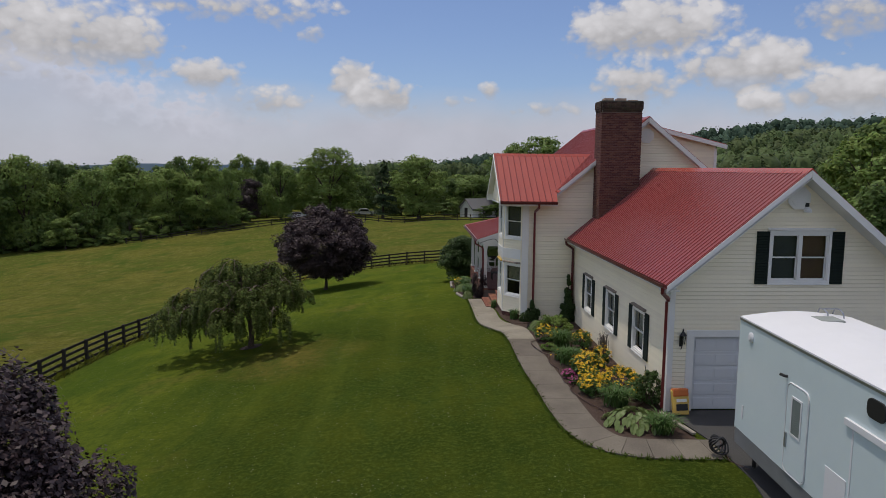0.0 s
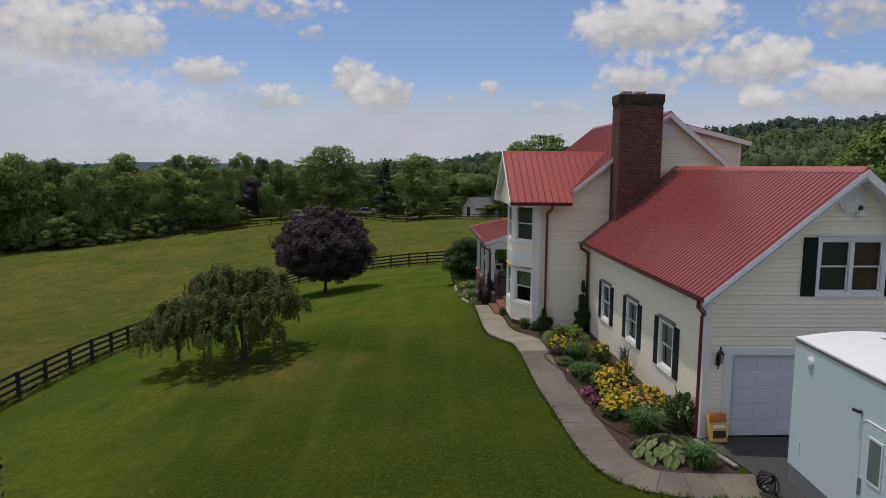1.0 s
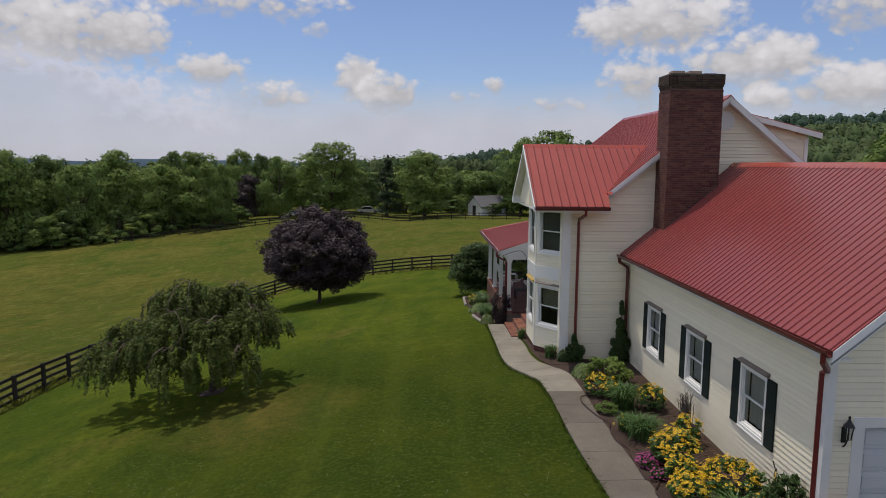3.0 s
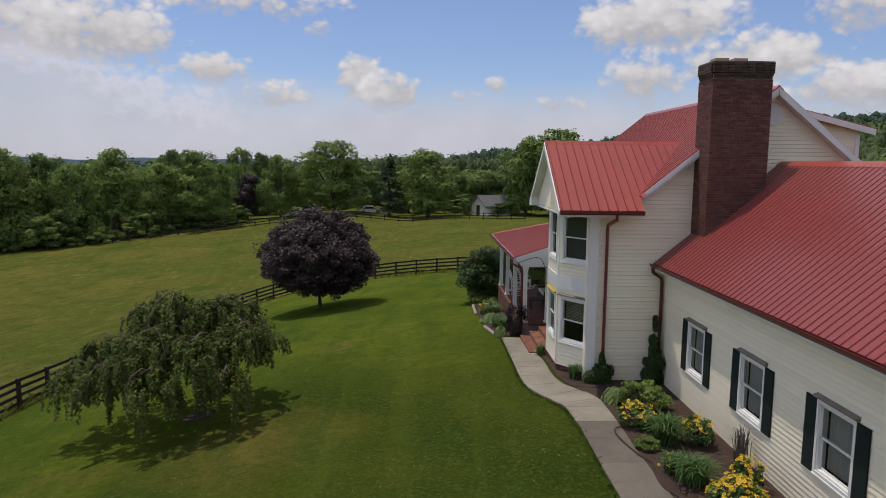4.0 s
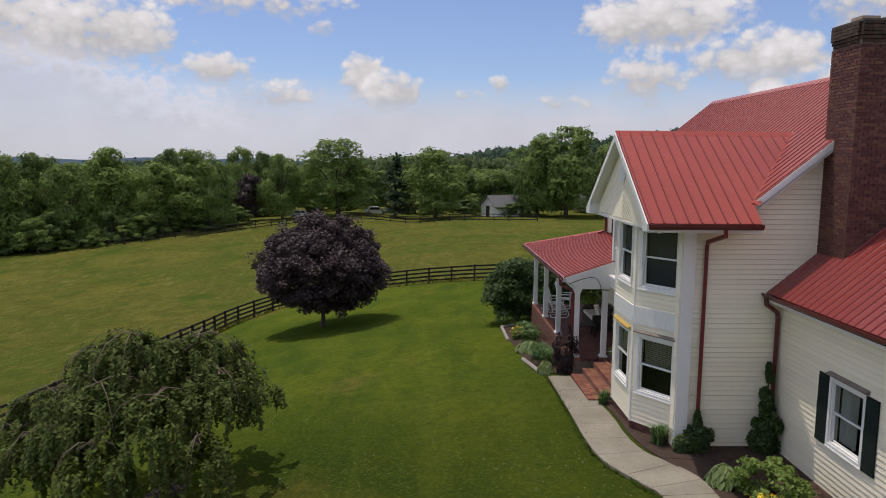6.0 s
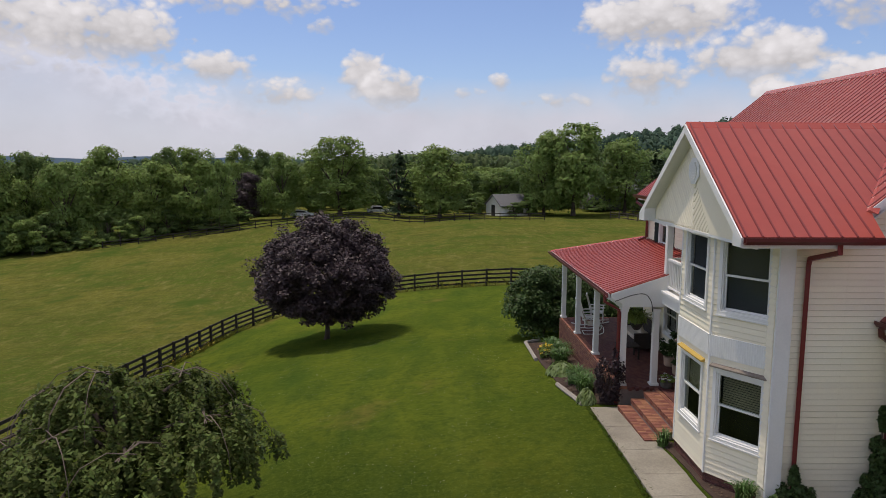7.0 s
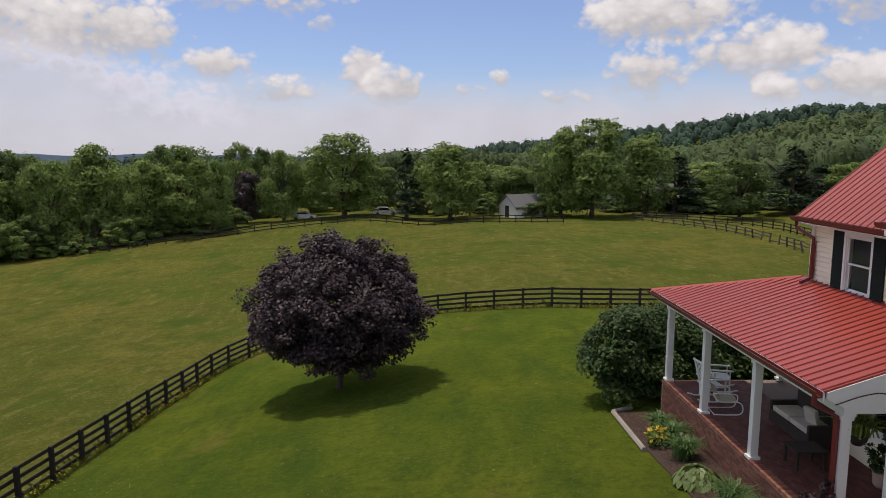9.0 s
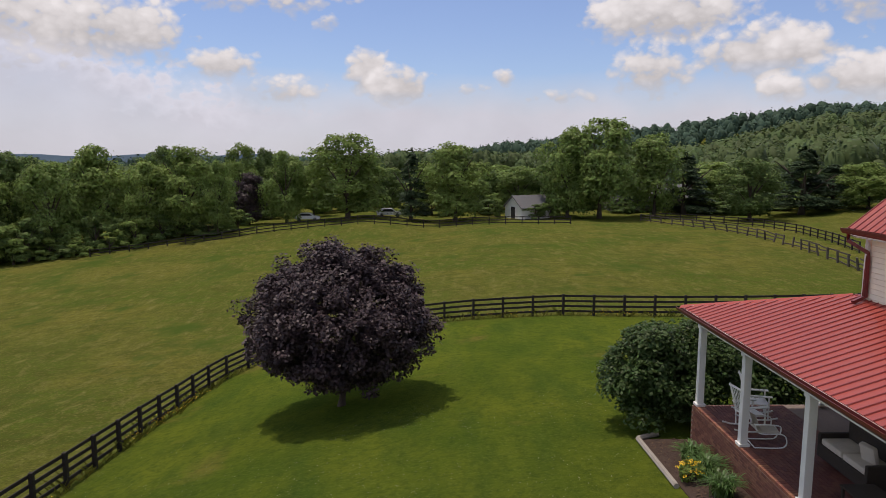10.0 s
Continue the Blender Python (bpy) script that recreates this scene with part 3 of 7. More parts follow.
FENCE = [(-25.6, 2.0), (-24.9, 12.0), (-24.1, 19.2), (-23.6, 26.0), (-23.3, 33.0), (-23.0, 40.0), (-22.3, 46.0), (-19.8, 50.0), (-15.5, 51.8), (-10.5, 51.6), (-5.0, 50.5), (2.0, 49.8), (12.0, 50.0), (30.0, 52.0)]


def along(line, step):
    """Points every step metres along a polyline."""
    out, left = [Vector(line[0])], step
    for a, b in zip(line, line[1:]):
        a, b = Vector(a), Vector(b)
        d = (b - a).length
        s = left
        while s <= d:
            out.append(a.lerp(b, s / d))
            s += step
        left = s - d
    return out


def curved(line, n=6):
    """Catmull-Rom through the points."""
    p = [Vector(q) for q in line]
    p = [2 * p[0] - p[1]] + p + [2 * p[-1] - p[-2]]
    out = []
    for i in range(1, len(p) - 2):
        for k in range(n):
            t = k / n
            out.append(0.5 * ((2 * p[i]) + (p[i + 1] - p[i - 1]) * t + (2 * p[i - 1] - 5 * p[i] + 4 * p[i + 1] - p[i + 2]) * t * t + (3 * p[i] - p[i - 1] - 3 * p[i + 1] + p[i + 2]) * t ** 3))
    return out + [p[-2]]


FLINE = curved(FENCE, 5)


def inside_lawn(x, y):
    """1 on the mown side of the fence, 0 beyond."""
    best, side = 1e9, 1
    for a, b in zip(FLINE, FLINE[1:]):
        d = b - a
        t = max(0, min(1, ((x - a.x) * d.x + (y - a.y) * d.y) / d.length_squared))
        q = (a.x + d.x * t - x) ** 2 + (a.y + d.y * t - y) ** 2
        if q < best:
            best, side = q, 1 if d.x * (y - a.y) - d.y * (x - a.x) < 0 else -1
    return side * math.sqrt(best)


def build_ground():
    near_x = np.arange(-42, 22, 0.8)
    near_y = np.arange(-22, 64, 0.8)
    xs = np.concatenate([-np.geomspace(2600, 46, 34), near_x, np.geomspace(24, 2600, 34)])
    ys = np.concatenate([-np.geomspace(1500, 26, 16), near_y, np.geomspace(67, 4300, 46)])
    verts = [(x, y, ground(x, y)) for y in ys for x in xs]
    nx = len(xs)
    faces = [(j * nx + i, j * nx + i + 1, (j + 1) * nx + i + 1, (j + 1) * nx + i) for j in range(len(ys) - 1) for i in range(nx - 1)]
    ob = raw("ground", verts, faces, "grass", smooth=True)
    att = ob.data.attributes.new("zone", "FLOAT", "POINT")
    zone = [smooth((inside_lawn(x, y) + 0.5) / 1.0) if -60 < x < 60 and -40 < y < 80 else (1.0 if (x > 0 and y < 50) or y < -40 else 0.0) for x, y, _ in verts]
    att.data.foreach_set("value", zone)
    tagged(ob, "rolling ground of mown lawn and tall meadow grass", "ground", kind="structure")


build_ground()

# ---- house: walls ----
house = thing("house", "two-storey cream vinyl-sided farmhouse with red metal roofs", "house")
SIDING = 0.118


def clipped(segs, lo, hi):
    """What is left of intervals once lo..hi is taken out."""
    out = []
    for a, b in segs:
        if hi <= a or lo >= b:
            out.append((a, b))
        else:
            if lo > a:
                out.append((a, lo))
            if hi < b:
                out.append((hi, b))
    return out


def wall(name, a, b, z0, top, holes=(), thick=0.16, planks=False, parent=None, gable=None, course=SIDING, mat="siding"):
    """A wall from a to b (plan points; its outer side to the right of that way), from z0 to top, or up to gable = (u of the apex, z of the apex)
    over a top at both ends. holes: (u0, u1, z0, z1). Its lapped siding boards are cut round the holes."""
    a, b = Vector((*a, 0)), Vector((*b, 0))
    d = b - a
    length = d.length
    d.normalize()
    out = Vector((d.y, -d.x, 0))
    m = Matrix(((d.x, out.x, 0, a.x), (d.y, out.y, 0, a.y), (0, 0, 1, 0), (0, 0, 0, 1)))
    parent = parent or house
    bm = bmesh.new()
    us = sorted({0.0, length, *[h[0] for h in holes], *[h[1] for h in holes]})
    zs = sorted({z0, top, *[min(h[2], top) for h in holes], *[min(h[3], top) for h in holes]})
    for u0, u1 in zip(us, us[1:]):
        for s0, s1 in zip(zs, zs[1:]):
            cu, cz = (u0 + u1) / 2, (s0 + s1) / 2
            if not any(h[0] < cu < h[1] and h[2] < cz < h[3] for h in holes):
                add_box(bm, (u0, -thick, s0), (u1, 0, s1), m)
    if gable:
        ua, za = gable
        hz = [h for h in holes if h[3] > top + 0.01]
        if not hz:
            prism([m @ Vector(p) for p in ((0, -thick, top), (length, -thick, top), (ua, -thick, za))], (0, 0, 0), out * thick, bm)
        else:
            h = hz[0]
            zc = h[3]
            f = lambda z: ((z - top) / (za - top))
            l0, r0 = ua * f(zc), length - (length - ua) * f(zc)
            prism([m @ Vector(p) for p in ((0, -thick, top), (h[0], -thick, top), (h[0], -thick, zc), (l0, -thick, zc))], (0, 0, 0), out * thick, bm)
            prism([m @ Vector(p) for p in ((h[1], -thick, top), (length, -thick, top), (r0, -thick, zc), (h[1], -thick, zc))], (0, 0, 0), out * thick, bm)
            prism([m @ Vector(p) for p in ((l0, -thick, zc), (r0, -thick, zc), (ua, -thick, za))], (0, 0, 0), out * thick, bm)
    body = part(name, bm, M["siding_joined"], parent)
    joined = bmesh.new()
    peak = gable[1] if gable else top
    n = int((peak - z0) / course)
    for i in range(n):
        s0, s1 = z0 + i * course, z0 + (i + 1) * course

        def ends(z):
            if gable and z > top:
                f = (z - top) / (gable[1] - top)
                return gable[0] * f, length - (length - gable[0]) * f
            return 0.0, length
        e0, e1 = ends(s0), ends(s1)
        segs = [(e0[0], e0[1])]
        for h in holes:
            if h[2] < s1 - 0.02 and h[3] > s0 + 0.02:
                segs = clipped(segs, h[0] - 0.01, h[1] + 0.01)
        for u0, u1 in segs:
            if u1 - u0 < 0.05:
                continue
            t0 = max(u0, e1[0]) if u0 == e0[0] else u0
            t1 = min(u1, e1[1]) if u1 == e0[1] else u1
            if t1 <= t0:
                continue
            bm = bmesh.new() if planks else joined
            vs = [bm.verts.new(m @ Vector(p)) for p in ((u0, 0.002, s0 - 0.004), (u1, 0.002, s0 - 0.004), (u1, 0.0195, s0 + 0.009), (u0, 0.0195, s0 + 0.009), (t0, 0.002, s1), (t1, 0.002, s1), (t1, 0.003, s1), (t0, 0.003, s1),
                                                              (u0 + (t0 - u0) * 0.7, 0.0080, s0 + 0.7 * course), (u1 + (t1 - u1) * 0.7, 0.0080, s0 + 0.7 * course))]
            for f in ((0, 1, 2, 3), (3, 2, 9, 8), (8, 9, 6, 7), (7, 6, 5, 4), (0, 3, 8, 7, 4), (2, 1, 5, 6, 9)):
                bm.faces.new([vs[k] for k in f])
            if planks:
                part("siding_board", bm, M[mat], body)
    if planks:
        joined.free()
    else:
        part("siding", joined, M["siding_joined"], body)["kind"] = "stuff"
    return m


def window(m, u0, u1, z0, z1, name="window", shutters=0.0, head=None, curtain=None, deep=0.10, mullion=False, parent=None, shades=("screen", "screen")):
    """A double-hung sash window in a wall's opening; m is the wall's own frame."""
    parent = parent or house
    w = part(name, box((u0 - 0.002, -0.10, z0 - 0.002), (u0 + 0.03, 0.02, z1 + 0.002), m=m), "white", parent, "white double-hung sash window")
    bm = bmesh.new()
    t = 0.075
    for lo, hi in (((u0 - t, 0.0, z0 - t), (u0, 0.045, z1 + t)), ((u1, 0.0, z0 - t), (u1 + t, 0.045, z1 + t)), ((u0, 0.0, z1), (u1, 0.045, z1 + t)), ((u0, 0.0, z0 - t), (u1, 0.045, z0))):
        add_box(bm, lo, hi, m)
    add_box(bm, (u1 - 0.03, -0.10, z0), (u1 + 0.002, 0.02, z1), m)
    add_box(bm, (u0 + 0.03, -0.10, z1 - 0.03), (u1 - 0.03, 0.02, z1 + 0.002), m)
    add_box(bm, (u0 + 0.03, -0.10, z0 - 0.002), (u1 - 0.03, 0.02, z0 + 0.035), m)
    part("frame", bm, "white", w)
    part("sill", box((u0 - t - 0.015, 0.0, z0 - t - 0.026), (u1 + t + 0.015, 0.060, z0 - t + 0.004), m=m), "white", w)
    cols = [(u0 + 0.03, u1 - 0.03)] if not mullion else [(u0 + 0.03, (u0 + u1) / 2 - 0.05), ((u0 + u1) / 2 + 0.05, u1 - 0.03)]
    if mullion:
        part("mullion", box(((u0 + u1) / 2 - 0.05, -0.10, z0 + 0.035), ((u0 + u1) / 2 + 0.05, 0.03, z1 - 0.03), m=m), "white", w)
    zm = (z0 + z1) / 2
    for c0, c1 in cols:
        for k, (s0, s1, y) in enumerate(((z0 + 0.035, zm + 0.02, -0.075), (zm - 0.02, z1 - 0.03, -0.04))):
            bm = bmesh.new()
            for lo, hi in (((c0, y, s0), (c0 + 0.03, y + 0.03, s1)), ((c1 - 0.03, y, s0), (c1, y + 0.03, s1)), ((c0, y, s0), (c1, y + 0.03, s0 + 0.04)), ((c0, y, s1 - 0.035), (c1, y + 0.03, s1))):
                add_box(bm, lo, hi, m)
            part("sash", bm, "white", w)
            g = part("pane", box((c0 + 0.03, y + 0.012, s0 + 0.035), (c1 - 0.03, y + 0.018, s1 - 0.03), m=m), "glass", w)
    # added box behind the opening, its near-black colour giving the room's shade
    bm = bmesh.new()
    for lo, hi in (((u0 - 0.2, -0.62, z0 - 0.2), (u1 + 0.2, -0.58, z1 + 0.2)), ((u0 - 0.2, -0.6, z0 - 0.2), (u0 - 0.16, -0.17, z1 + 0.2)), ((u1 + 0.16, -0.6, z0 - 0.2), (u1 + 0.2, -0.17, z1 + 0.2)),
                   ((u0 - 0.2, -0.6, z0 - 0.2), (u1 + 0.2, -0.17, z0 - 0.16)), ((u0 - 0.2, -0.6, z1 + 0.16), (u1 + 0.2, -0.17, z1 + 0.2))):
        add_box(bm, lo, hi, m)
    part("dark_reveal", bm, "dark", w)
    if not curtain:
        for (c0, c1), mat in zip(cols, shades):
            part("window_shade", box((c0 - 0.01, -0.135, z0 + 0.02), (c1 + 0.01, -0.125, z1 - 0.02), m=m), mat, w)
    if curtain:
        kind, lo, hi = curtain
        bm = bmesh.new()
        if kind == "blind":
            k = z1 - 0.05
            while k > z0 + (z1 - z0) * lo:
                add_box(bm, (u0 + 0.06, -0.16, k - 0.035), (u1 - 0.06, -0.145, k), m)
                k -= 0.05
            part("blind", bm, "blind", w)
        else:
            n = 40
            prev = None
            for i in range(n + 1):
                u = u0 + 0.03 + (u1 - u0 - 0.1) * i / n
                if lo < i / n < hi:
                    prev = None
                    continue
                y = -0.20 + 0.03 * math.sin(i * 1.4)
                cur = (bm.verts.new(m @ Vector((u, y, z0 + 0.035))), bm.verts.new(m @ Vector((u, y, z1 - 0.05))))
                if prev:
                    bm.faces.new((prev[0], cur[0], cur[1], prev[1]))
                prev = cur
            part("curtain", bm, "curtain", w)
    if shutters:
        for lo in (u0 - t - 0.01 - shutters, u1 + t + 0.01):
            prof = [(0.022, z0 - 0.08), (0.022, z1 + 0.06), (0.052, z1 + 0.06)]
            k = z1
            while k > z0 - 0.02:
                prof += [(0.052, k) if abs(k - zm) < 0.06 else (0.040, k), (0.056, k - 0.03)]
                k -= 0.045
            prof.append((0.052, z0 - 0.08))
            bm = prism([m @ Vector((lo, p, q)) for p, q in prof], m @ Vector((lo, 0, 0)), m @ Vector((lo + shutters, 0, 0)))
            part("shutter", bm, "shutter", w, "black-green louvred shutter")
    if head:
        bm = bmesh.new()
        prism([m @ Vector(p) for p in ((u0 - t - 0.06, 0.0, z1 + t), (u0 - t - 0.06, 0.11, z1 + t + 0.02), (u0 - t - 0.06, 0.11, z1 + t + 0.05), (u0 - t - 0.06, 0.0, z1 + t + 0.09))], m @ Vector((u0 - t - 0.06, 0, 0)), m @ Vector((u1 + t + 0.06, 0, 0)), bm)
        part("head_trim", bm, head, w)
    return w


GEAVE, GRIDGE, GX = 3.72, 6.90, 3.45     # garage wing: eave and ridge heights, ridge line
MEAVE, MRIDGE, MX = 5.52, 9.18, 3.08     # main block
# side wall of the garage wing, facing the flower bed: the way runs north to south so that its outside looks west
side_holes = [(12.0 - y1, 12.0 - y0, 0.98, 2.32) for y0, y1 in ((2.17, 3.23), (5.42, 6.48), (8.68, 9.72))]
m_side = wall("wall_garage_side", (0, 12.0), (0, 0), -0.10, 3.92, side_holes, planks=True)
for h, c in zip(side_holes, (("curtain", 2, 3), ("curtain", 2, 3), ("curtain", 0.55, 3))):
    window(m_side, h[0], h[1], h[2], h[3], shutters=0.37, head="aged", curtain=c)
# garage front, with the door and a double window under the gable
front_holes = [(0.70, 3.20, -0.2, 2.13), (3.75, 6.25, -0.2, 2.13), (2.78, 4.42, 3.74, 5.10)]
m_front = wall("wall_garage_front", (0, 0), (2 * GX, 0), -0.10, 3.92, front_holes, gable=(GX, 6.80))
window(m_front, 2.78, 4.42, 3.74, 5.10, shutters=0.36, head="white", mullion=True, shades=("screen", "brown_shade"))
wall("wall_garage_east", (2 * GX, 0), (2 * GX, 12.0), -0.10, 3.92)
# main block
wall("wall_main_south", (-1.08, 12.0), (7.24, 12.0), -0.10, 5.72, gable=(MX + 1.08, 9.08))
wall("wall_bay_return", (-2.30, 12.0), (-1.08, 12.002), -0.10, 5.60)
wall("wall_main_east", (7.24, 12.0), (7.24, 23.85), -0.10, 5.72)
wall("wall_main_north", (7.24, 23.85), (-1.08, 23.85), -0.10, 5.72, gable=(7.24 - MX, 9.08))
west_holes = [(1.35, 2.25, 3.92, 5.22), (4.2, 5.15, 3.2, 5.2), (5.3, 6.3, 0.32, 2.35), (2.2, 3.3, 1.1, 2.3)]
m_west = wall("wall_main_west", (-1.08, 23.85), (-1.08, 15.6), -0.5, 5.72, west_holes)
window(m_west, 1.35, 2.25, 3.92, 5.22, shutters=0.40)
window(m_west, 2.2, 3.3, 1.1, 2.3, curtain=("curtain", 0.3, 0.7))
# two-storey bay: two canted faces either side of a west face
BAY = [(-2.30, 12.0), (-3.13, 13.18), (-3.13, 14.95), (-2.30, 16.10)]
fl = (Vector(BAY[1]) - Vector(BAY[0])).length
face_holes = [[(0.24, 1.24, 1.00, 2.40), (0.24, 1.24, 3.68, 5.18)], [(0.32, 1.42, 1.00, 2.40), (0.32, 1.42, 3.68, 5.18)], [(0.18, 1.18, 1.00, 2.40), (0.18, 1.18, 3.68, 5.18)]]
for n, (a, b, hs) in enumerate(zip(BAY, BAY[1:], face_holes)):
    # the way runs north to south
    L_ = (Vector(b) - Vector(a)).length
    hs = [(L_ - h[1], L_ - h[0], h[2], h[3]) for h in hs]
    mb = wall(("wall_bay_south_west", "wall_bay_west", "wall_bay_north_west")[n], b, a, 0.13, 5.62, hs, planks=n < 2)
    for k, h in enumerate(hs):
        window(mb, *h, head=(("aged", "shelf_yellow", "aged")[n] if k == 0 else None), curtain=(("blind", 0.45, 0) if k == 0 and n < 2 else None))
    # flat white band between the storeys, ribbed
    prof = [(0.02, 0.0), (0.02, 0.04)]
    u = 0.06
    while u < L_ - 0.1:
        prof += [(u, 0.04), (u + 0.006, 0.034), (u + 0.010, 0.034), (u + 0.016, 0.04)]
        u += 0.05
    prof += [(L_ - 0.02, 0.04), (L_ - 0.02, 0.0)]
    part("belt_panel", prism([mb @ Vector((p, q, 2.70)) for p, q in prof], (0, 0, 0), (0, 0, 0.45)), "white", house)
    part("foundation", box((-0.02, -0.25, -0.5), (L_ + 0.02, -0.03, 0.13), m=mb), "mortar", house)
    bm = bmesh.new()
    for row in range(8):
        u = -0.02 - (row % 2) * 0.1
        while u < L_ + 0.02:
            add_box(bm, (max(u, -0.02), -0.03, -0.48 + row * 0.075), (min(u + 0.195, L_ + 0.02), -0.015, -0.415 + row * 0.075), mb)
            u += 0.205
    part("foundation_bricks", bm, "brick_joined", house)["kind"] = "stuff"
# corner boards
wall("wall_bay_strip", (-2.455, 12.17), (-2.455, 11.93), -0.12, 5.5, thick=0.05, planks=True)
part("corner_board", box((-2.45, 11.87, -0.12), (-2.15, 11.93, 5.5), 0.006), "white", house)
for x, y, z0, z1, w in ((-2.30, 12.04, -0.12, 5.5, 0.10), (-3.125, 13.18, 0.12, 5.25, 0.03), (-3.125, 14.95, 0.12, 5.25, 0.03), (0.0, 0.0, -0.1, 3.85, 0.08), (-1.08, 23.85, 3.3, 5.6, 0.06)):
    part("corner_board", box((x - w, y - w, z0), (x + w, y + w, z1), 0.006), "white", house)
part("foundation", box((-0.015, -0.012, -0.5), (0.2, 12.0, -0.06)), "mortar", house)
part("foundation", box((-2.2, 12.012, -0.5), (0.0, 12.2, -0.06)), "mortar", house)
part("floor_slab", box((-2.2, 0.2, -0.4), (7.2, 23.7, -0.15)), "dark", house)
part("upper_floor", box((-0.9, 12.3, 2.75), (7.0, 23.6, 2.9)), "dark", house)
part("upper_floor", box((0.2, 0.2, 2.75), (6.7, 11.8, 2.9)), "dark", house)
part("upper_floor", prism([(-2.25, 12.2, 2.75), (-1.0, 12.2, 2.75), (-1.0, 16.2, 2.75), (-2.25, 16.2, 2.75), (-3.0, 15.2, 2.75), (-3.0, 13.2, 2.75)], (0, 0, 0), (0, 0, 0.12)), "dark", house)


# ---- house: roofs ----
def roof(name, corners, eave, rib=0.229, thick=0.04, parent=None, mat="roof"):
    """A metal roof slope from its corner points, with ribs running up from the eave (two points); the sheet has a thickness below."""
    parent = parent or house
    e0, e1 = Vector(eave[0]), Vector(eave[1])
    cs = [Vector(c) for c in corners]
    ux = (e1 - e0).normalized()
    nz = ux.cross(max(((c - e0) - ux * (c - e0).dot(ux) for c in cs), key=lambda v: v.length)).normalized()
    if nz.z < 0:
        nz = -nz
    vx = nz.cross(ux)
    if vx.z < 0:
        vx = -vx
    sheet = part(name, prism([c - nz * thick for c in cs], (0, 0, 0), nz * thick), mat, parent, "red painted metal roof sheet")
    uv = [((c - e0).dot(ux), (c - e0).dot(vx)) for c in cs]
    u = min(p[0] for p in uv) + 0.06
    last = max(p[0] for p in uv)
    bm = bmesh.new()
    while u < last - 0.03:
        cross = []
        for (a, b), (c, d) in zip(uv, uv[1:] + uv[:1]):
            if (a - u) * (c - u) < 0:
                cross.append(b + (d - b) * (u - a) / (c - a))
        cross.sort()
        for v0, v1 in zip(cross[::2], cross[1::2]):
            if v1 - v0 > 0.1:
                prof = [(-0.024, 0), (-0.010, 0.022), (0.010, 0.022), (0.024, 0)]
                lo = [bm.verts.new(e0 + ux * (u + p) + vx * (v0 + 0.002) + nz * q) for p, q in prof]
                hi = [bm.verts.new(e0 + ux * (u + p) + vx * (v1 - 0.002) + nz * q) for p, q in prof]
                for i in range(3):
                    bm.faces.new((lo[i], lo[i + 1], hi[i + 1], hi[i]))
                bm.faces.new(lo[::-1])
                bm.faces.new(hi)
        u += rib
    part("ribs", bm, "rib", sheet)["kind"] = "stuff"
    return sheet


def fascia(pts, drop=0.2, thick=0.03, name="fascia", mat="white", out=(0, 0, 0)):
    """A board hanging below the line between two points."""
    a, b = Vector(pts[0]), Vector(pts[1])
    d = (b - a).normalized()
    side = Vector((-d.y, d.x, 0)).normalized() * thick
    return part(name, prism([a, b, b - Vector((0, 0, drop)), a - Vector((0, 0, drop))], (0, 0, 0), side), mat, house)


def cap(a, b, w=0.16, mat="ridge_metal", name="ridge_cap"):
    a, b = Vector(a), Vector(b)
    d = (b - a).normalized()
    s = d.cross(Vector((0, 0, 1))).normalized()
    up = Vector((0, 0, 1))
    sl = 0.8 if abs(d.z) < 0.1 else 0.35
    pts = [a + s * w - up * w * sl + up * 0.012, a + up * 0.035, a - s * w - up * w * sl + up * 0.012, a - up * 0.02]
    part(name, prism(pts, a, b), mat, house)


def gutter(a, b, name="gutter"):
    a, b = Vector(a), Vector(b)
    d = (b - a).normalized()
    s = Vector((-d.y, d.x, 0))
    prof = [(0, 0.0), (0.0, -0.11), (0.07, -0.12), (0.12, -0.06), (0.125, 0.0), (0.11, 0.0), (0.105, -0.055), (0.065, -0.10), (0.015, -0.095), (0.012, 0)]
    part(name, prism([a + s * x + Vector((0, 0, z)) for x, z in prof], a, b), "gutter", house)


GS = (GRIDGE - GEAVE) / (GX + 0.38)
roof("roof_garage_west", [(-0.38, -0.60, GEAVE), (-0.38, 12.0, GEAVE), (GX, 12.0, GRIDGE), (GX, -0.60, GRIDGE)], ((-0.38, -0.60, GEAVE), (-0.38, 12.0, GEAVE)), mat="roof_crimson")
roof("roof_garage_east", [(2 * GX + 0.38, -0.60, GEAVE), (2 * GX + 0.38, 12.0, GEAVE), (GX, 12.0, GRIDGE), (GX, -0.60, GRIDGE)], ((2 * GX + 0.38, -0.60, GEAVE), (2 * GX + 0.38, 12.0, GEAVE)), mat="roof_crimson")
cap((GX, -0.62, GRIDGE), (GX, 12.0, GRIDGE))
MS = (MRIDGE - MEAVE) / (MX + 1.43)
zm_ = lambda x: MEAVE + (x + 1.43) * MS
BR, BE, BY = 7.52, 5.42, 14.0          # bay roof: ridge, eave, ridge line
VX = MX - (MRIDGE - BR) / MS
roof("roof_main_west", [(-1.0, 11.67, zm_(-1.0)), (MX, 11.67, MRIDGE), (MX, 24.15, MRIDGE), (-1.43, 24.15, MEAVE), (-1.43, 16.0, MEAVE), (-1.0, 15.6, zm_(-1.0))], ((-1.43, 11.67, MEAVE), (-1.43, 24.15, MEAVE)))
roof("roof_main_east", [(7.59, 11.67, MEAVE), (7.59, 24.15, MEAVE), (MX, 24.15, MRIDGE), (MX, 11.67, MRIDGE)], ((7.59, 11.67, MEAVE), (7.59, 24.15, MEAVE)))
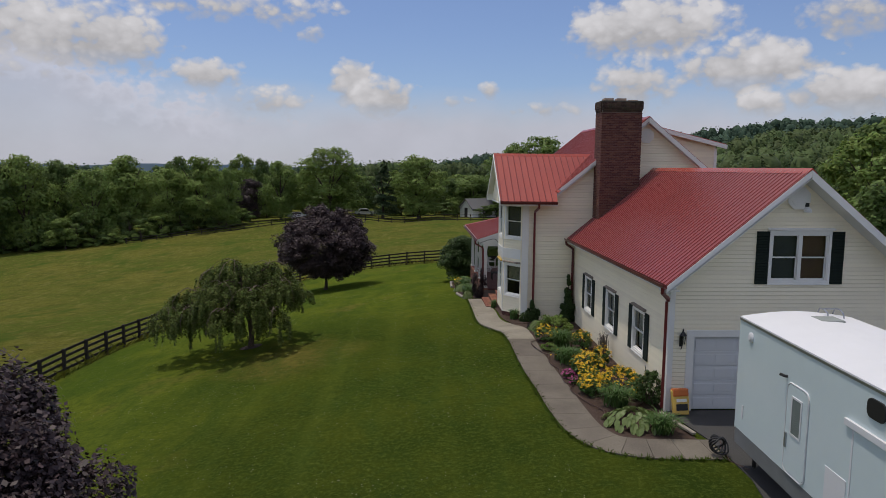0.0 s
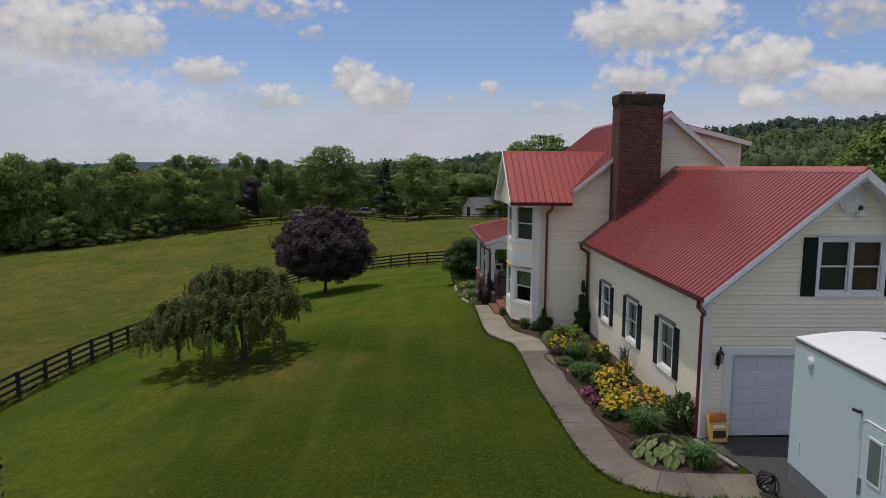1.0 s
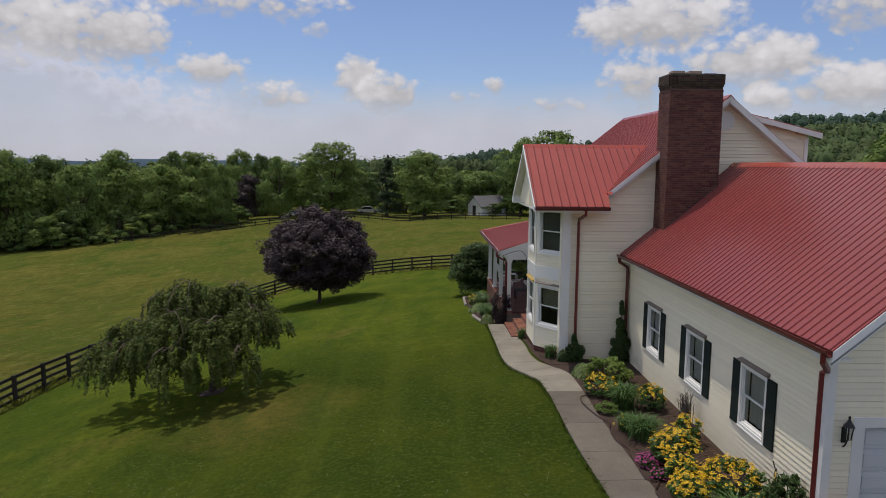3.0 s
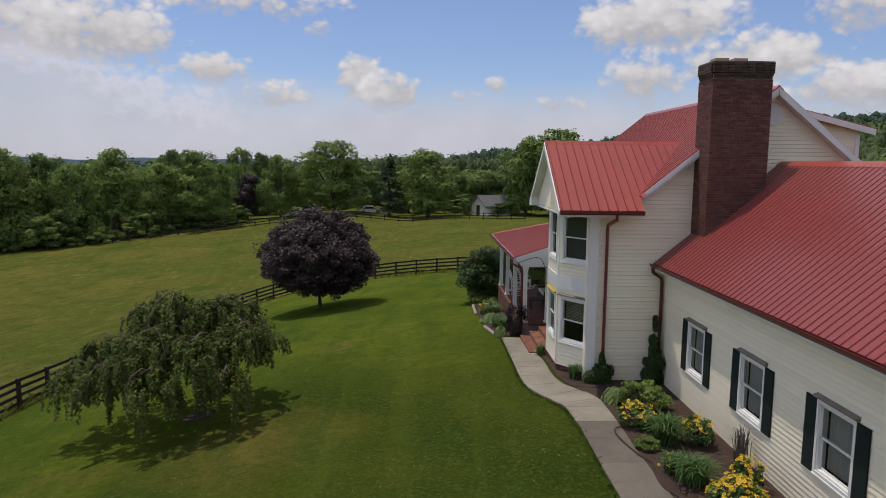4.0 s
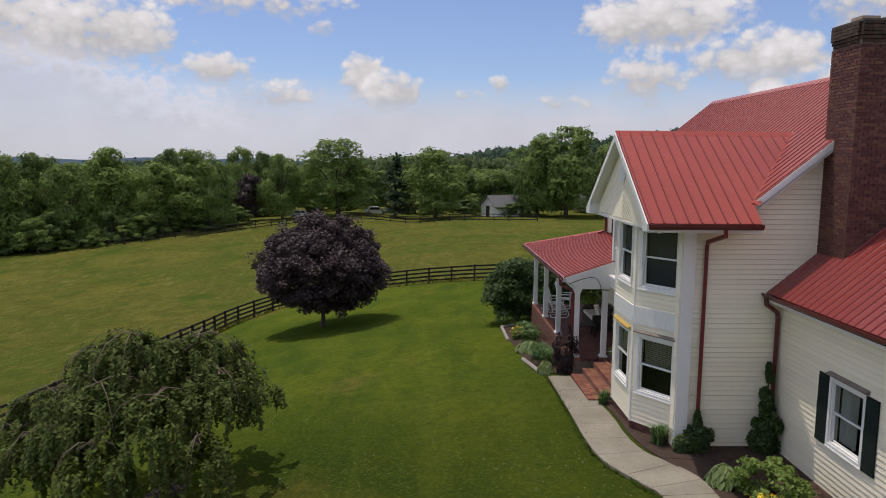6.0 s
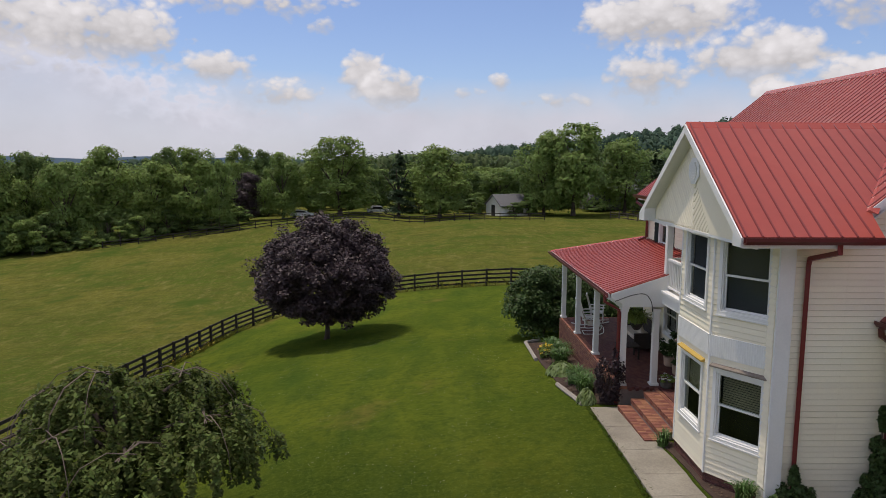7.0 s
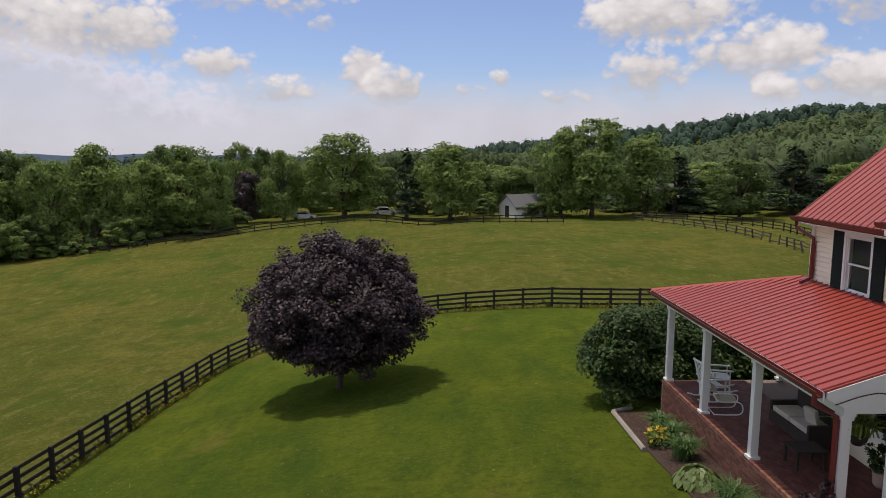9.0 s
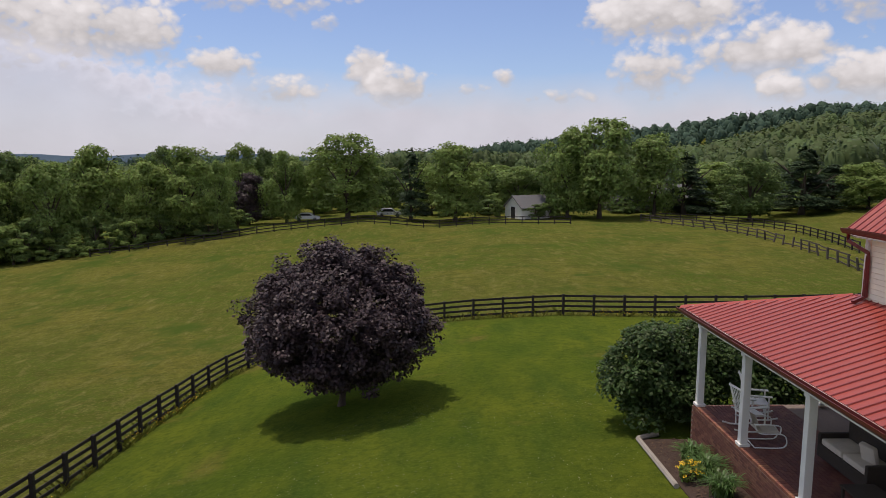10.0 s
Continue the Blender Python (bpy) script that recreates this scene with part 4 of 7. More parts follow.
cap((MX, 11.65, MRIDGE), (MX, 24.17, MRIDGE))
roof("roof_bay_south", [(-3.55, 11.07, BE), (-1.05, 11.07, BE), (-0.98, 11.66, BE + 0.59 * 0.737), (VX, BY, BR), (-3.55, BY, BR)], ((-3.55, 11.07, BE), (-1.05, 11.07, BE)), rib=0.28)
roof("roof_bay_north", [(-3.55, 16.93, BE), (-1.50, 16.93, BE), (VX, BY, BR), (-3.55, BY, BR)], ((-3.55, 16.93, BE), (-1.05, 16.93, BE)))
cap((-3.57, BY, BR), (VX, BY, BR))
cap((-1.02, 11.60, BE + 0.41), (VX + 0.03, BY, BR + 0.01), w=0.14, name="valley_flashing")
# gable trim: rakes, soffits
for x0, z0, x1, z1, y, n in ((-0.38, GEAVE, GX, GRIDGE, -0.62, 1), (2 * GX + 0.38, GEAVE, GX, GRIDGE, -0.62, 1), (-1.0, zm_(-1.0), MX, MRIDGE, 11.65, 1), (7.59, MEAVE, MX, MRIDGE, 11.65, 1)):
    fascia(((x0, y, z0 - 0.03), (x1, y, z1 - 0.03)), 0.24, name="rake_board")
    part("soffit", prism([(x0, y, z0 - 0.24), (x1, y, z1 - 0.24), (x1, y, z1 - 0.21), (x0, y, z0 - 0.21)], (0, y, 0), (0, y + 0.62 if y < 0 else 12.0, 0)), "white", house)
for y0, ys in ((11.07, 1), (16.93, -1)):
    fascia(((-3.57, y0, BE - 0.01), (-3.57, BY, BR - 0.01)), 0.17, name="rake_board")
    part("soffit", prism([(-3.565, y0, BE - 0.17), (-3.565, BY, BR - 0.17), (-3.565, BY, BR - 0.14), (-3.565, y0, BE - 0.14)], (-3.565, 0, 0), (-3.27, 0, 0)), "white", house)
    # the boxed eave under the bay roof
    part("soffit", prism([(-1.02, y0 + 0.02 * ys, 5.24), (-1.02, 12.0 if ys > 0 else 16.3, 5.24), (-2.3, 12.0 if ys > 0 else 16.3, 5.24), (-3.13, 13.2 if ys > 0 else 15.2, 5.24), (-3.30, 13.2 if ys > 0 else 15.2, 5.24), (-3.30, y0 + 0.02 * ys, 5.24)], (0, 0, 0), (0, 0, 0.03)), "white", house)
    part("eave_return", prism([(-3.568, y0 + 0.004 * ys, 5.23), (-3.568, y0 + 0.40 * ys, 5.23), (-3.568, y0 + 0.40 * ys, BE + 0.12), (-3.568, y0 + 0.004 * ys, BE - 0.16)], (0, 0, 0), (0.29, 0, 0)), "white", house)
    fascia(((-3.55, y0 + 0.01, BE - 0.02), (-1.03, y0 + 0.01, BE - 0.02)), 0.18, name="eave_board")
# bay gable: diagonal boards meeting under the vent, and a lower white panel
bm = prism([(-3.28, 11.06, 5.24), (-3.28, 16.94, 5.24), (-3.28, BY, 7.36)], (0, 0, 0), (0.2, 0, 0))
gab = part("bay_gable", bm, "siding_joined", house)
for sgn in (1, -1):
    k = 0
    while k < 34:
        off = k * 0.105
        # lines at 45 degrees rising towards the middle
        y_in, z_in = 0.0, 5.27 + off * 1.414 - 2.2
        y_out = 2.85
        pts = []
        for t in np.linspace(0, 1, 60):
            yy = y_out * t
            zz = z_in + yy
            if zz > 5.27 and zz < 7.34 - yy * 0.717 - 0.06:
                pts.append((yy, zz))
        if len(pts) > 3:
            (ya, za), (yb, zb) = pts[0], pts[-1]
            a, b = Vector((-3.282, BY + sgn * ya, za)), Vector((-3.282, BY + sgn * yb, zb))
            d = (b - a).normalized()
            nrm = Vector((0, -d.z, d.y))
            part("gable_board", prism([a + nrm * 0.052, a - nrm * 0.052, a - nrm * 0.052 + Vector((-0.026, 0, 0)), a + nrm * 0.02 + Vector((-0.024, 0, 0)), a + nrm * 0.052 + Vector((-0.003, 0, 0))], a, b), "siding", gab)
        k += 1
part("gable_foot", box((-3.32, 11.10, 5.20), (-3.27, 16.90, 5.255)), "white", house)
part("gable_panel", prism([(-3.312, 13.05, 5.257), (-3.312, 11.14, 5.257), (-3.312, 13.70, 7.07), (-3.312, 13.86, 6.25)], (0, 0, 0), (-0.012, 0, 0)), "siding_joined", house, "smooth cream panel beside the diagonal boards")
vent = part("gable_vent", lathe([(0.26, 0), (0.30, 0.03), (0.30, 0.05), (0.24, 0.055)], 8), "white", house, "white octagonal louvred gable vent")
vent.matrix_world = Matrix.Translation((-3.30, BY, 6.52)) @ Euler((0, -math.pi / 2, 0)).to_matrix().to_4x4() @ Matrix.Rotation(math.pi / 8, 4, "Z")
for k in range(7):
    part("slat", box((-3.375, BY - 0.20 + 0.03 * abs(k - 3), 6.34 + k * 0.058), (-3.35, BY + 0.20 - 0.03 * abs(k - 3), 6.365 + k * 0.058)), "white", vent).matrix_parent_inverse = vent.matrix_world.inverted()
gutter((-0.38, -0.62, GEAVE), (-0.38, 11.98, GEAVE))
gutter((-1.05, 11.05, BE - 0.01), (-3.56, 11.05, BE - 0.01))
gutter((-1.45, 16.95, MEAVE), (-1.45, 24.17, MEAVE))
fascia(((-0.36, -0.6, GEAVE - 0.02), (-0.36, 12.0, GEAVE - 0.02)), 0.17)
part("soffit", box((-0.36, -0.58, GEAVE - 0.19), (0.0, 11.99, GEAVE - 0.16)), "white", house)
part("soffit", box((-1.42, 16.9, MEAVE - 0.18), (-1.08, 24.1, MEAVE - 0.15)), "white", house)


def downspout(pts, mat="spout"):
    part("downspout", tube(pts, 0.058, 4, square=True), mat, house, "dark red metal downspout")


downspout([(-0.44, -0.45, 3.62), (-0.44, -0.45, 3.48), (-0.13, -0.12, 3.22), (-0.10, 0.10, 3.12), (-0.10, 0.10, 0.0)])
downspout([(-0.44, 11.85, 3.60), (-0.42, 11.85, 3.45), (-0.12, 11.92, 3.25), (-0.10, 11.92, 3.1), (-0.10, 11.92, -0.05)], "gutter")
downspout([(-1.86, 11.02, 5.32), (-1.86, 11.02, 5.15), (-1.88, 11.9, 4.92), (-1.88, 11.93, 4.8), (-1.88, 11.93, 0.0)])
downspout([(-1.48, 24.0, 5.42), (-1.48, 24.0, 5.25), (-1.16, 23.75, 5.0), (-1.16, 23.75, 4.9), (-1.16, 23.75, 4.02), (-1.45, 23.7, 3.9)])
downspout([(-4.0, 18.40, 2.92), (-4.0, 18.40, 2.75), (-3.56, 18.42, 2.5), (-3.56, 18.42, -0.35)])
# shed dormer over the east slope
part("dormer_cheek", prism([(3.3, 14.3, 8.85), (7.3, 14.3, zm_(2 * MX - 7.3)), (7.3, 14.3, 7.95), (3.3, 14.3, 9.05)], (0, 0, 0), (0, 0.15, 0)), "siding_joined", house)
bm = bmesh.new()
k = 5.6
while k < 8.9:
    xa = max(3.4, 2 * MX - (-1.43 + (k - MEAVE) / MS))
    xb = min(7.3, 3.3 + (9.05 - k) / 0.275)
    if xb > xa + 0.1:
        add_box(bm, (xa, 14.28, k), (xb, 14.30, k + 0.012))
        add_box(bm, (xa, 14.288, k + 0.012), (xb, 14.30, k + 0.11))
    k += SIDING
part("siding", bm, "siding_joined", house)["kind"] = "stuff"
part("dormer_wall", box((7.15, 14.3, 5.4), (7.3, 22.0, 7.95)), "siding_joined", house)
roof("roof_dormer", [(3.2, 14.02, 9.16), (3.2, 22.3, 9.16), (7.72, 22.3, 8.08), (7.72, 14.02, 8.08)], ((7.72, 14.02, 8.08), (7.72, 22.3, 8.08)))
fascia(((3.3, 14.0, 9.12), (7.72, 14.0, 8.06)), 0.2, name="rake_board")
part("corner_board", box((7.2, 14.26, 5.5), (7.34, 14.31, 7.93)), "white", house)
dish = part("dish", lathe([(0.02, 0), (0.24, 0.05), (0.30, 0.12), (0.28, 0.12), (0.2, 0.06)], 18), "black", house, "small black dish on the dormer's cheek")
dish.matrix_world = Matrix.Translation((5.35, 14.2, 7.45)) @ Euler((math.pi / 2 + 0.2, 0, 0)).to_matrix().to_4x4()
part("porch_wire", tube(curved([(-3.75, 18.2, 2.80), (-3.3, 18.15, 2.98), (-2.95, 18.12, 3.02), (-2.75, 18.15, 2.80), (-2.68, 18.2, 2.5)], 5), 0.012, 5), "black", house)
# small raised roof beside the bay, over the balcony door
roof("roof_balcony", [(-1.75, 16.6, 5.72), (-1.75, 20.4, 5.72), (-0.45, 16.6, 6.50)], ((-1.75, 16.6, 5.72), (-1.75, 20.4, 5.72)))
part("eave_box", prism([(-1.72, 16.7, 5.45), (-1.72, 20.35, 5.45), (-1.72, 20.35, 5.68), (-1.72, 16.7, 5.68)], (0, 0, 0), (0.9, 0, 0.0)), "white", house)
gutter((-1.77, 16.6, 5.72), (-1.77, 20.42, 5.72))

# ---- porch ----
PE, PT, SLAB = 3.02, 3.95, 0.30
roof("roof_porch_west", [(-3.92, 18.27, PE), (-3.92, 27.33, PE), (-1.08, 24.30, PT), (-1.08, 23.9, PT), (-1.08, 18.42, PT), (-2.15, 18.27, PE + 0.58)], ((-3.92, 18.27, PE), (-3.92, 27.33, PE)))
roof("roof_porch_north", [(-3.92, 27.33, PE), (7.5, 27.33, PE), (7.5, 24.30, PT), (-1.08, 24.30, PT)], ((-3.92, 27.33, PE), (7.5, 27.33, PE)))
roof("roof_porch_top", [(-1.08, 24.30, PT), (7.5, 24.30, PT), (7.5, 23.85, PT + 0.05), (-1.08, 23.85, PT + 0.05)], ((-1.08, 24.30, PT), (7.5, 24.30, PT)), rib=3)
cap((-3.92, 27.33, PE), (-1.08, 24.30, PT), w=0.12, name="hip_cap")
gutter((-3.94, 18.27, PE - 0.01), (-3.94, 27.35, PE - 0.01))
fascia(((-3.90, 18.27, PE - 0.02), (-3.90, 27.3, PE - 0.02)), 0.17)
part("beam", box((-3.52, 18.30, 2.55), (-3.30, 27.1, 2.86)), "white", house)
part("beam", box((-3.3, 26.88, 2.55), (7.0, 27.1, 2.86)), "white", house)
part("porch_ceiling", prism([(-3.85, 18.35, 2.86), (-1.1, 18.35, 2.86), (-1.1, 23.8, 2.86), (7.0, 23.88, 2.86), (7.0, 27.2, 2.86), (-3.85, 27.2, 2.86)], (0, 0, 0), (0, 0, 0.03)), "white", house)
# closed white end of the porch roof
part("porch_end_panel", prism([(-3.86, 18.25, 2.88), (-3.86, 18.25, PE - 0.02), (-2.2, 18.25, PE + 0.53), (-2.2, 18.25, 2.62), (-3.35, 18.25, 2.62)], (0, 0, 0), (0, 0.05, 0)), "white", house)


def post(x, y, z0, z1):
    p = part("porch_post", box((x - 0.085, y - 0.085, z0 + 0.06), (x + 0.085, y + 0.085, z1), 0.006), "white", house, "square white porch post")
    part("post_base", box((x - 0.125, y - 0.125, z0), (x + 0.125, y + 0.125, z0 + 0.07), 0.008), "white", p)
    part("post_cap", box((x - 0.11, y - 0.11, z1 - 0.09), (x + 0.11, y + 0.11, z1 - 0.002), 0.008), "white", p)


for x, y in ((-3.41, 27.0), (-3.41, 24.35), (-3.41, 21.6), (-3.43, 18.42), (-2.50, 18.42), (0.0, 27.0), (3.0, 27.0), (6.5, 27.0)):
    post(x, y, SLAB, 2.56)
part("porch_slab", box((-3.50, 18.22, -1.6), (-1.1, 27.2, SLAB - 0.07)), "mortar", house)
part("porch_slab", box((-1.1, 23.9, -1.6), (7.2, 27.2, SLAB - 0.07)), "mortar", house)
part("porch_slab", box((-2.62, 15.3, -0.5), (-1.1, 18.22, SLAB - 0.07)), "mortar", house)
# porch floor of brick pavers, steps and edge course
bm = bmesh.new()
for x0, x1, y0, y1 in ((-3.30, -1.1, 18.1, 26.98), (-2.42, -1.1, 15.6, 18.09)):
    x = x0
    r = 0
    while x < x1 - 0.02:
        y = y0 + (r % 2) * 0.1
        while y < y1 - 0.02:
            add_box(bm, (x, y, SLAB - 0.08), (min(x + 0.094, x1), min(y + 0.194, y1), SLAB))
            y += 0.203
        x += 0.103
        r += 1
part("porch_pavers", bm, "floor_brick", house)["kind"] = "stuff"
unit = part("brick", box((-0.05, -0.1, -0.036), (0.05, 0.1, 0.036), 0.004), "step_brick", house)
unit.location = (-2.52, 15.75, SLAB - 0.035)
y = 15.96
while y < 18.1:
    again(unit, house, (-2.52, y, SLAB - 0.035))
    y += 0.209
row_unit = part("brick", box((-0.11, -0.045, -0.036), (0.11, 0.045, 0.036), 0.004), "step_brick", house)
row_unit.location = (-3.42, 18.26, SLAB - 0.035)
y = 18.36
while y < 27.15:
    again(row_unit, house, (-3.42, y, SLAB - 0.035))
    y += 0.1
steps = thing("brick_steps", "three orange-red brick steps up to the porch", "steps", (-3.66, 15.45, -0.32))
for k, (x0, z) in enumerate(((0.0, 0.20), (0.36, 0.40), (0.72, 0.60))):
    part("riser", box((x0 + 0.012, 0.012, -0.15), (1.06, 2.44, z - 0.012)), "pale_mortar", steps)
    y = 0.0
    while y < 2.42:
        for j in range(2 if k < 2 else 3):
            b = again(row_unit, steps, (x0 + 0.1 + j * 0.2 if j == 0 else x0 + 0.1 + j * 0.205, y + 0.05, z - 0.036), size=0.93)
        again(row_unit, steps, (x0 + 0.11, y + 0.05, z - 0.115), size=0.98)
        y += 0.102
# brick face of the porch wall
face = part("porch_brick_wall", box((-3.52, 18.2, -1.7), (-3.49, 27.22, SLAB - 0.075)), "pale_mortar", house)
bm = bmesh.new()
z = SLAB - 0.15
r = 0
unit2 = None
count = 0
while z > -1.5:
    y = 18.2 + (r % 2) * 0.1
    while y < 27.1:
        if count < 220 and y > 22.0 and z > -0.75:
            if unit2 is None:
                unit2 = part("brick", box((0, 0, 0), (0.03, 0.195, 0.064)), "porch_brick", face)
                unit2.location = (-3.535, y, z)
            else:
                again(unit2, face, (-3.535, y, z))
            count += 1
        else:
            add_box(bm, (-3.535, y, z), (-3.505, min(y + 0.195, 27.22), z + 0.064))
        y += 0.205
    z -= 0.074
    r += 1
part("bricks", bm, "porch_brick_joined", face)["kind"] = "stuff"

# ---- balcony between bay and porch roof ----
part("balcony_floor", box((-2.32, 16.0, 2.90), (-1.1, 18.50, 3.08)), "white", house)
part("balcony_fascia", box((-2.40, 15.9, 2.72), (-2.32, 18.56, 3.10)), "white", house)
part("balcony_moulding", box((-2.46, 15.9, 3.03), (-2.28, 18.58, 3.11), 0.01), "white", house)
part("balcony_post", box((-2.32, 18.28, 3.08), (-2.15, 18.45, 5.50), 0.006), "white", house)
rail = part("balcony_rail", box((-2.28, 16.0, 3.94), (-2.19, 18.3, 4.01), 0.008), "white", house, "white painted balcony railing")
part("bottom_rail", box((-2.27, 16.0, 3.18), (-2.20, 18.3, 3.23)), "white", rail)
y = 16.1
while y < 18.25:
    part("baluster", box((-2.255, y - 0.02, 3.23), (-2.215, y + 0.02, 3.94)), "white", rail)
    y += 0.125
rail = part("balcony_rail", box((-2.19, 18.33, 3.94), (-1.1, 18.42, 4.01), 0.008), "white", house)
x = -2.05
while x < -1.15:
    part("baluster", box((x - 0.02, 18.355, 3.2), (x + 0.02, 18.395, 3.94)), "white", rail)
    x += 0.125
part("balcony_header", box((-2.32, 16.5, 5.24), (-1.1, 18.50, 5.44)), "white", house)

# ---- chimney ----
chim = thing("chimney", "tall dark red brick chimney with corbelled cap against the gable", "chimney", (1.63, 11.47, 3.8))
CX, CY, CT = 0.88, 0.54, 5.95
part("core", box((-CX + 0.015, -CY + 0.015, -0.4), (CX - 0.015, CY - 0.015, CT - 0.02)), "mortar", chim)
bm = bmesh.new()
ub = None
count = 0
z = -0.35
r = 0
while z < CT - 0.5:
    for face_, L_ in ((0, 2 * CX), (1, 2 * CY - 0.032), (2, 2 * CX), (3, 2 * CY - 0.032)):
        start = 0.032 if face_ % 2 else 0.0
        u = start - (r % 2) * 0.1
        while u < L_ - 0.01:
            a, b = max(u, start), min(u + 0.197, L_)
            lo, hi = {0: ((-CX + a, -CY, z), (-CX + b, -CY + 0.03, z + 0.062)), 1: ((-CX, -CY + a, z), (-CX + 0.03, -CY + b, z + 0.062)),
                      2: ((-CX + a, CY - 0.03, z), (-CX + b, CY, z + 0.062)), 3: ((CX - 0.03, -CY + a, z), (CX, -CY + b, z + 0.062))}[face_]
            if face_ == 0 and count < 290 and z > 2.6 and b - a > 0.19:
                if ub is None:
                    ub = part("brick", box((0, 0, 0), (0.197, 0.03, 0.062)), "brick", chim)
                    ub.location = lo
                else:
                    again(ub, chim, lo)
                count += 1
            else:
                add_box(bm, lo, hi)
            u += 0.207
    z += 0.072
    r += 1
part("bricks", bm, "brick_joined", chim)["kind"] = "stuff"
bm = bmesh.new()
for k, (g, z0, z1) in enumerate(((-0.032, CT - 0.44, CT - 0.365), (-0.012, CT - 0.365, CT - 0.29), (0.010, CT - 0.29, CT))):
    zz = z0
    while zz < z1 - 0.02:
        for s in (-1, 1):
            x = -CX - g
            while x < CX + g - 0.02:
                add_box(bm, (x, s * (CY + g) - 0.05, zz), (min(x + 0.197, CX + g), s * (CY + g) + 0.05, zz + 0.064))
                x += 0.205
            y = -CY - g + 0.06
            while y < CY + g - 0.08:
                add_box(bm, (s * (CX + g) - 0.05, y, zz), (s * (CX + g) + 0.05, min(y + 0.197, CY + g - 0.06), zz + 0.064))
                y += 0.205
        zz += 0.073
part("corbel", bm, "mossy_brick", chim, "dark moss-stained corbel courses")
bm = bmesh.new()
prism([(-CX - 0.02, -CY - 0.02, CT - 0.02), (CX + 0.02, -CY - 0.02, CT - 0.02), (CX + 0.02, CY + 0.02, CT - 0.02), (-CX - 0.02, CY + 0.02, CT - 0.02)], (0, 0, 0), (0, 0, 0.06), bm)
part("mortar_cap", bm, "cap", chim)
for x, ft in ((-0.50, CT + 0.17), (0.06, CT + 0.17), (0.56, CT + 0.10)):
    bm = bmesh.new()
    for lo, hi in (((x - 0.2, -0.2, CT + 0.03), (x + 0.2, -0.16, ft)), ((x - 0.2, 0.16, CT + 0.03), (x + 0.2, 0.2, ft)), ((x - 0.2, -0.16, CT + 0.03), (x - 0.16, 0.16, ft)), ((x + 0.16, -0.16, CT + 0.03), (x + 0.2, 0.16, ft))):
        add_box(bm, lo, hi)
    part("flue", bm, "clay", chim, "pale clay flue tile")
bm = prism([(-CX - 0.12, -CY - 0.1, 0.55), (-CX - 0.12, -CY - 0.1, 0.75), (CX + 0.2, -CY - 0.1, 2.45), (CX + 0.2, -CY - 0.1, 2.25)], (0, 0, 0), (0, 0.11, 0))
part("flashing", bm, "gutter", chim)


# ---- drive, walk, beds ----
def sheet_over_ground(name, poly, mat, lift, label, category, step=0.5, kind="structure", flat=None):
    """A thin slab laid on the ground inside a plan polygon, with a skirt."""
    bm = bmesh.new()
    vs = [bm.verts.new((p[0], p[1], 0)) for p in poly]
    f = bm.faces.new(vs)
    if f.normal.z < 0:
        f.normal_flip()
    bmesh.ops.triangulate(bm, faces=[f])
    for _ in range(2):
        bmesh.ops.subdivide_edges(bm, edges=[e for e in bm.edges if e.calc_length() > step * 2], cuts=1, use_grid_fill=True)
        bmesh.ops.triangulate(bm, faces=bm.faces[:])
    for v in bm.verts:
        v.co.z = (flat if flat is not None else ground(v.co.x, v.co.y)) + lift
    ex = bmesh.ops.extrude_face_region(bm, geom=bm.faces[:])
    for v in ex["geom"]:
        if isinstance(v, bmesh.types.BMVert):
            v.co.z -= 0.14
    bmesh.ops.recalc_face_normals(bm, faces=bm.faces[:])
    me = bpy.data.meshes.new(name)
    bm.to_mesh(me)
    bm.free()
    me.materials.append(M[mat])
    return tagged(new(name, me), label, category, kind=kind)


sheet_over_ground("driveway", [(-0.05, -0.02), (0.35, -2.3), (0.35, -4.4), (-0.6, -9.0), (-1.5, -30), (16, -30), (14, 0.1), (6.9, 0.1), (6.9, -0.02)], "asphalt", 0.035, "worn dark asphalt driveway in front of the garage", "driveway")
WALK = curved([(-3.96, 18.15), (-3.87, 16.0), (-3.80, 14.0), (-3.80, 12.6), (-3.63, 11.4), (-3.12, 10.2), (-2.97, 9.5), (-2.93, 8.0), (-2.96, 6.4), (-2.95, 4.0), (-2.88, 2.0), (-2.84, 0.2), (-2.72, -1.3), (-2.32, -2.25), (-1.60, -2.62), (-0.70, -2.72), (0.30, -2.76)], 4)
WIDTHS = np.interp(np.linspace(0, 16, len(WALK)), range(17), (0.42, 0.54, 0.62, 0.62, 0.68, 0.68, 0.58, 0.54, 0.53, 0.55, 0.54, 0.54, 0.53, 0.56, 0.60, 0.61, 0.60)).tolist()


def walk_z(p):
    return max(ground(p.x, p.y), -0.33) + 0.02


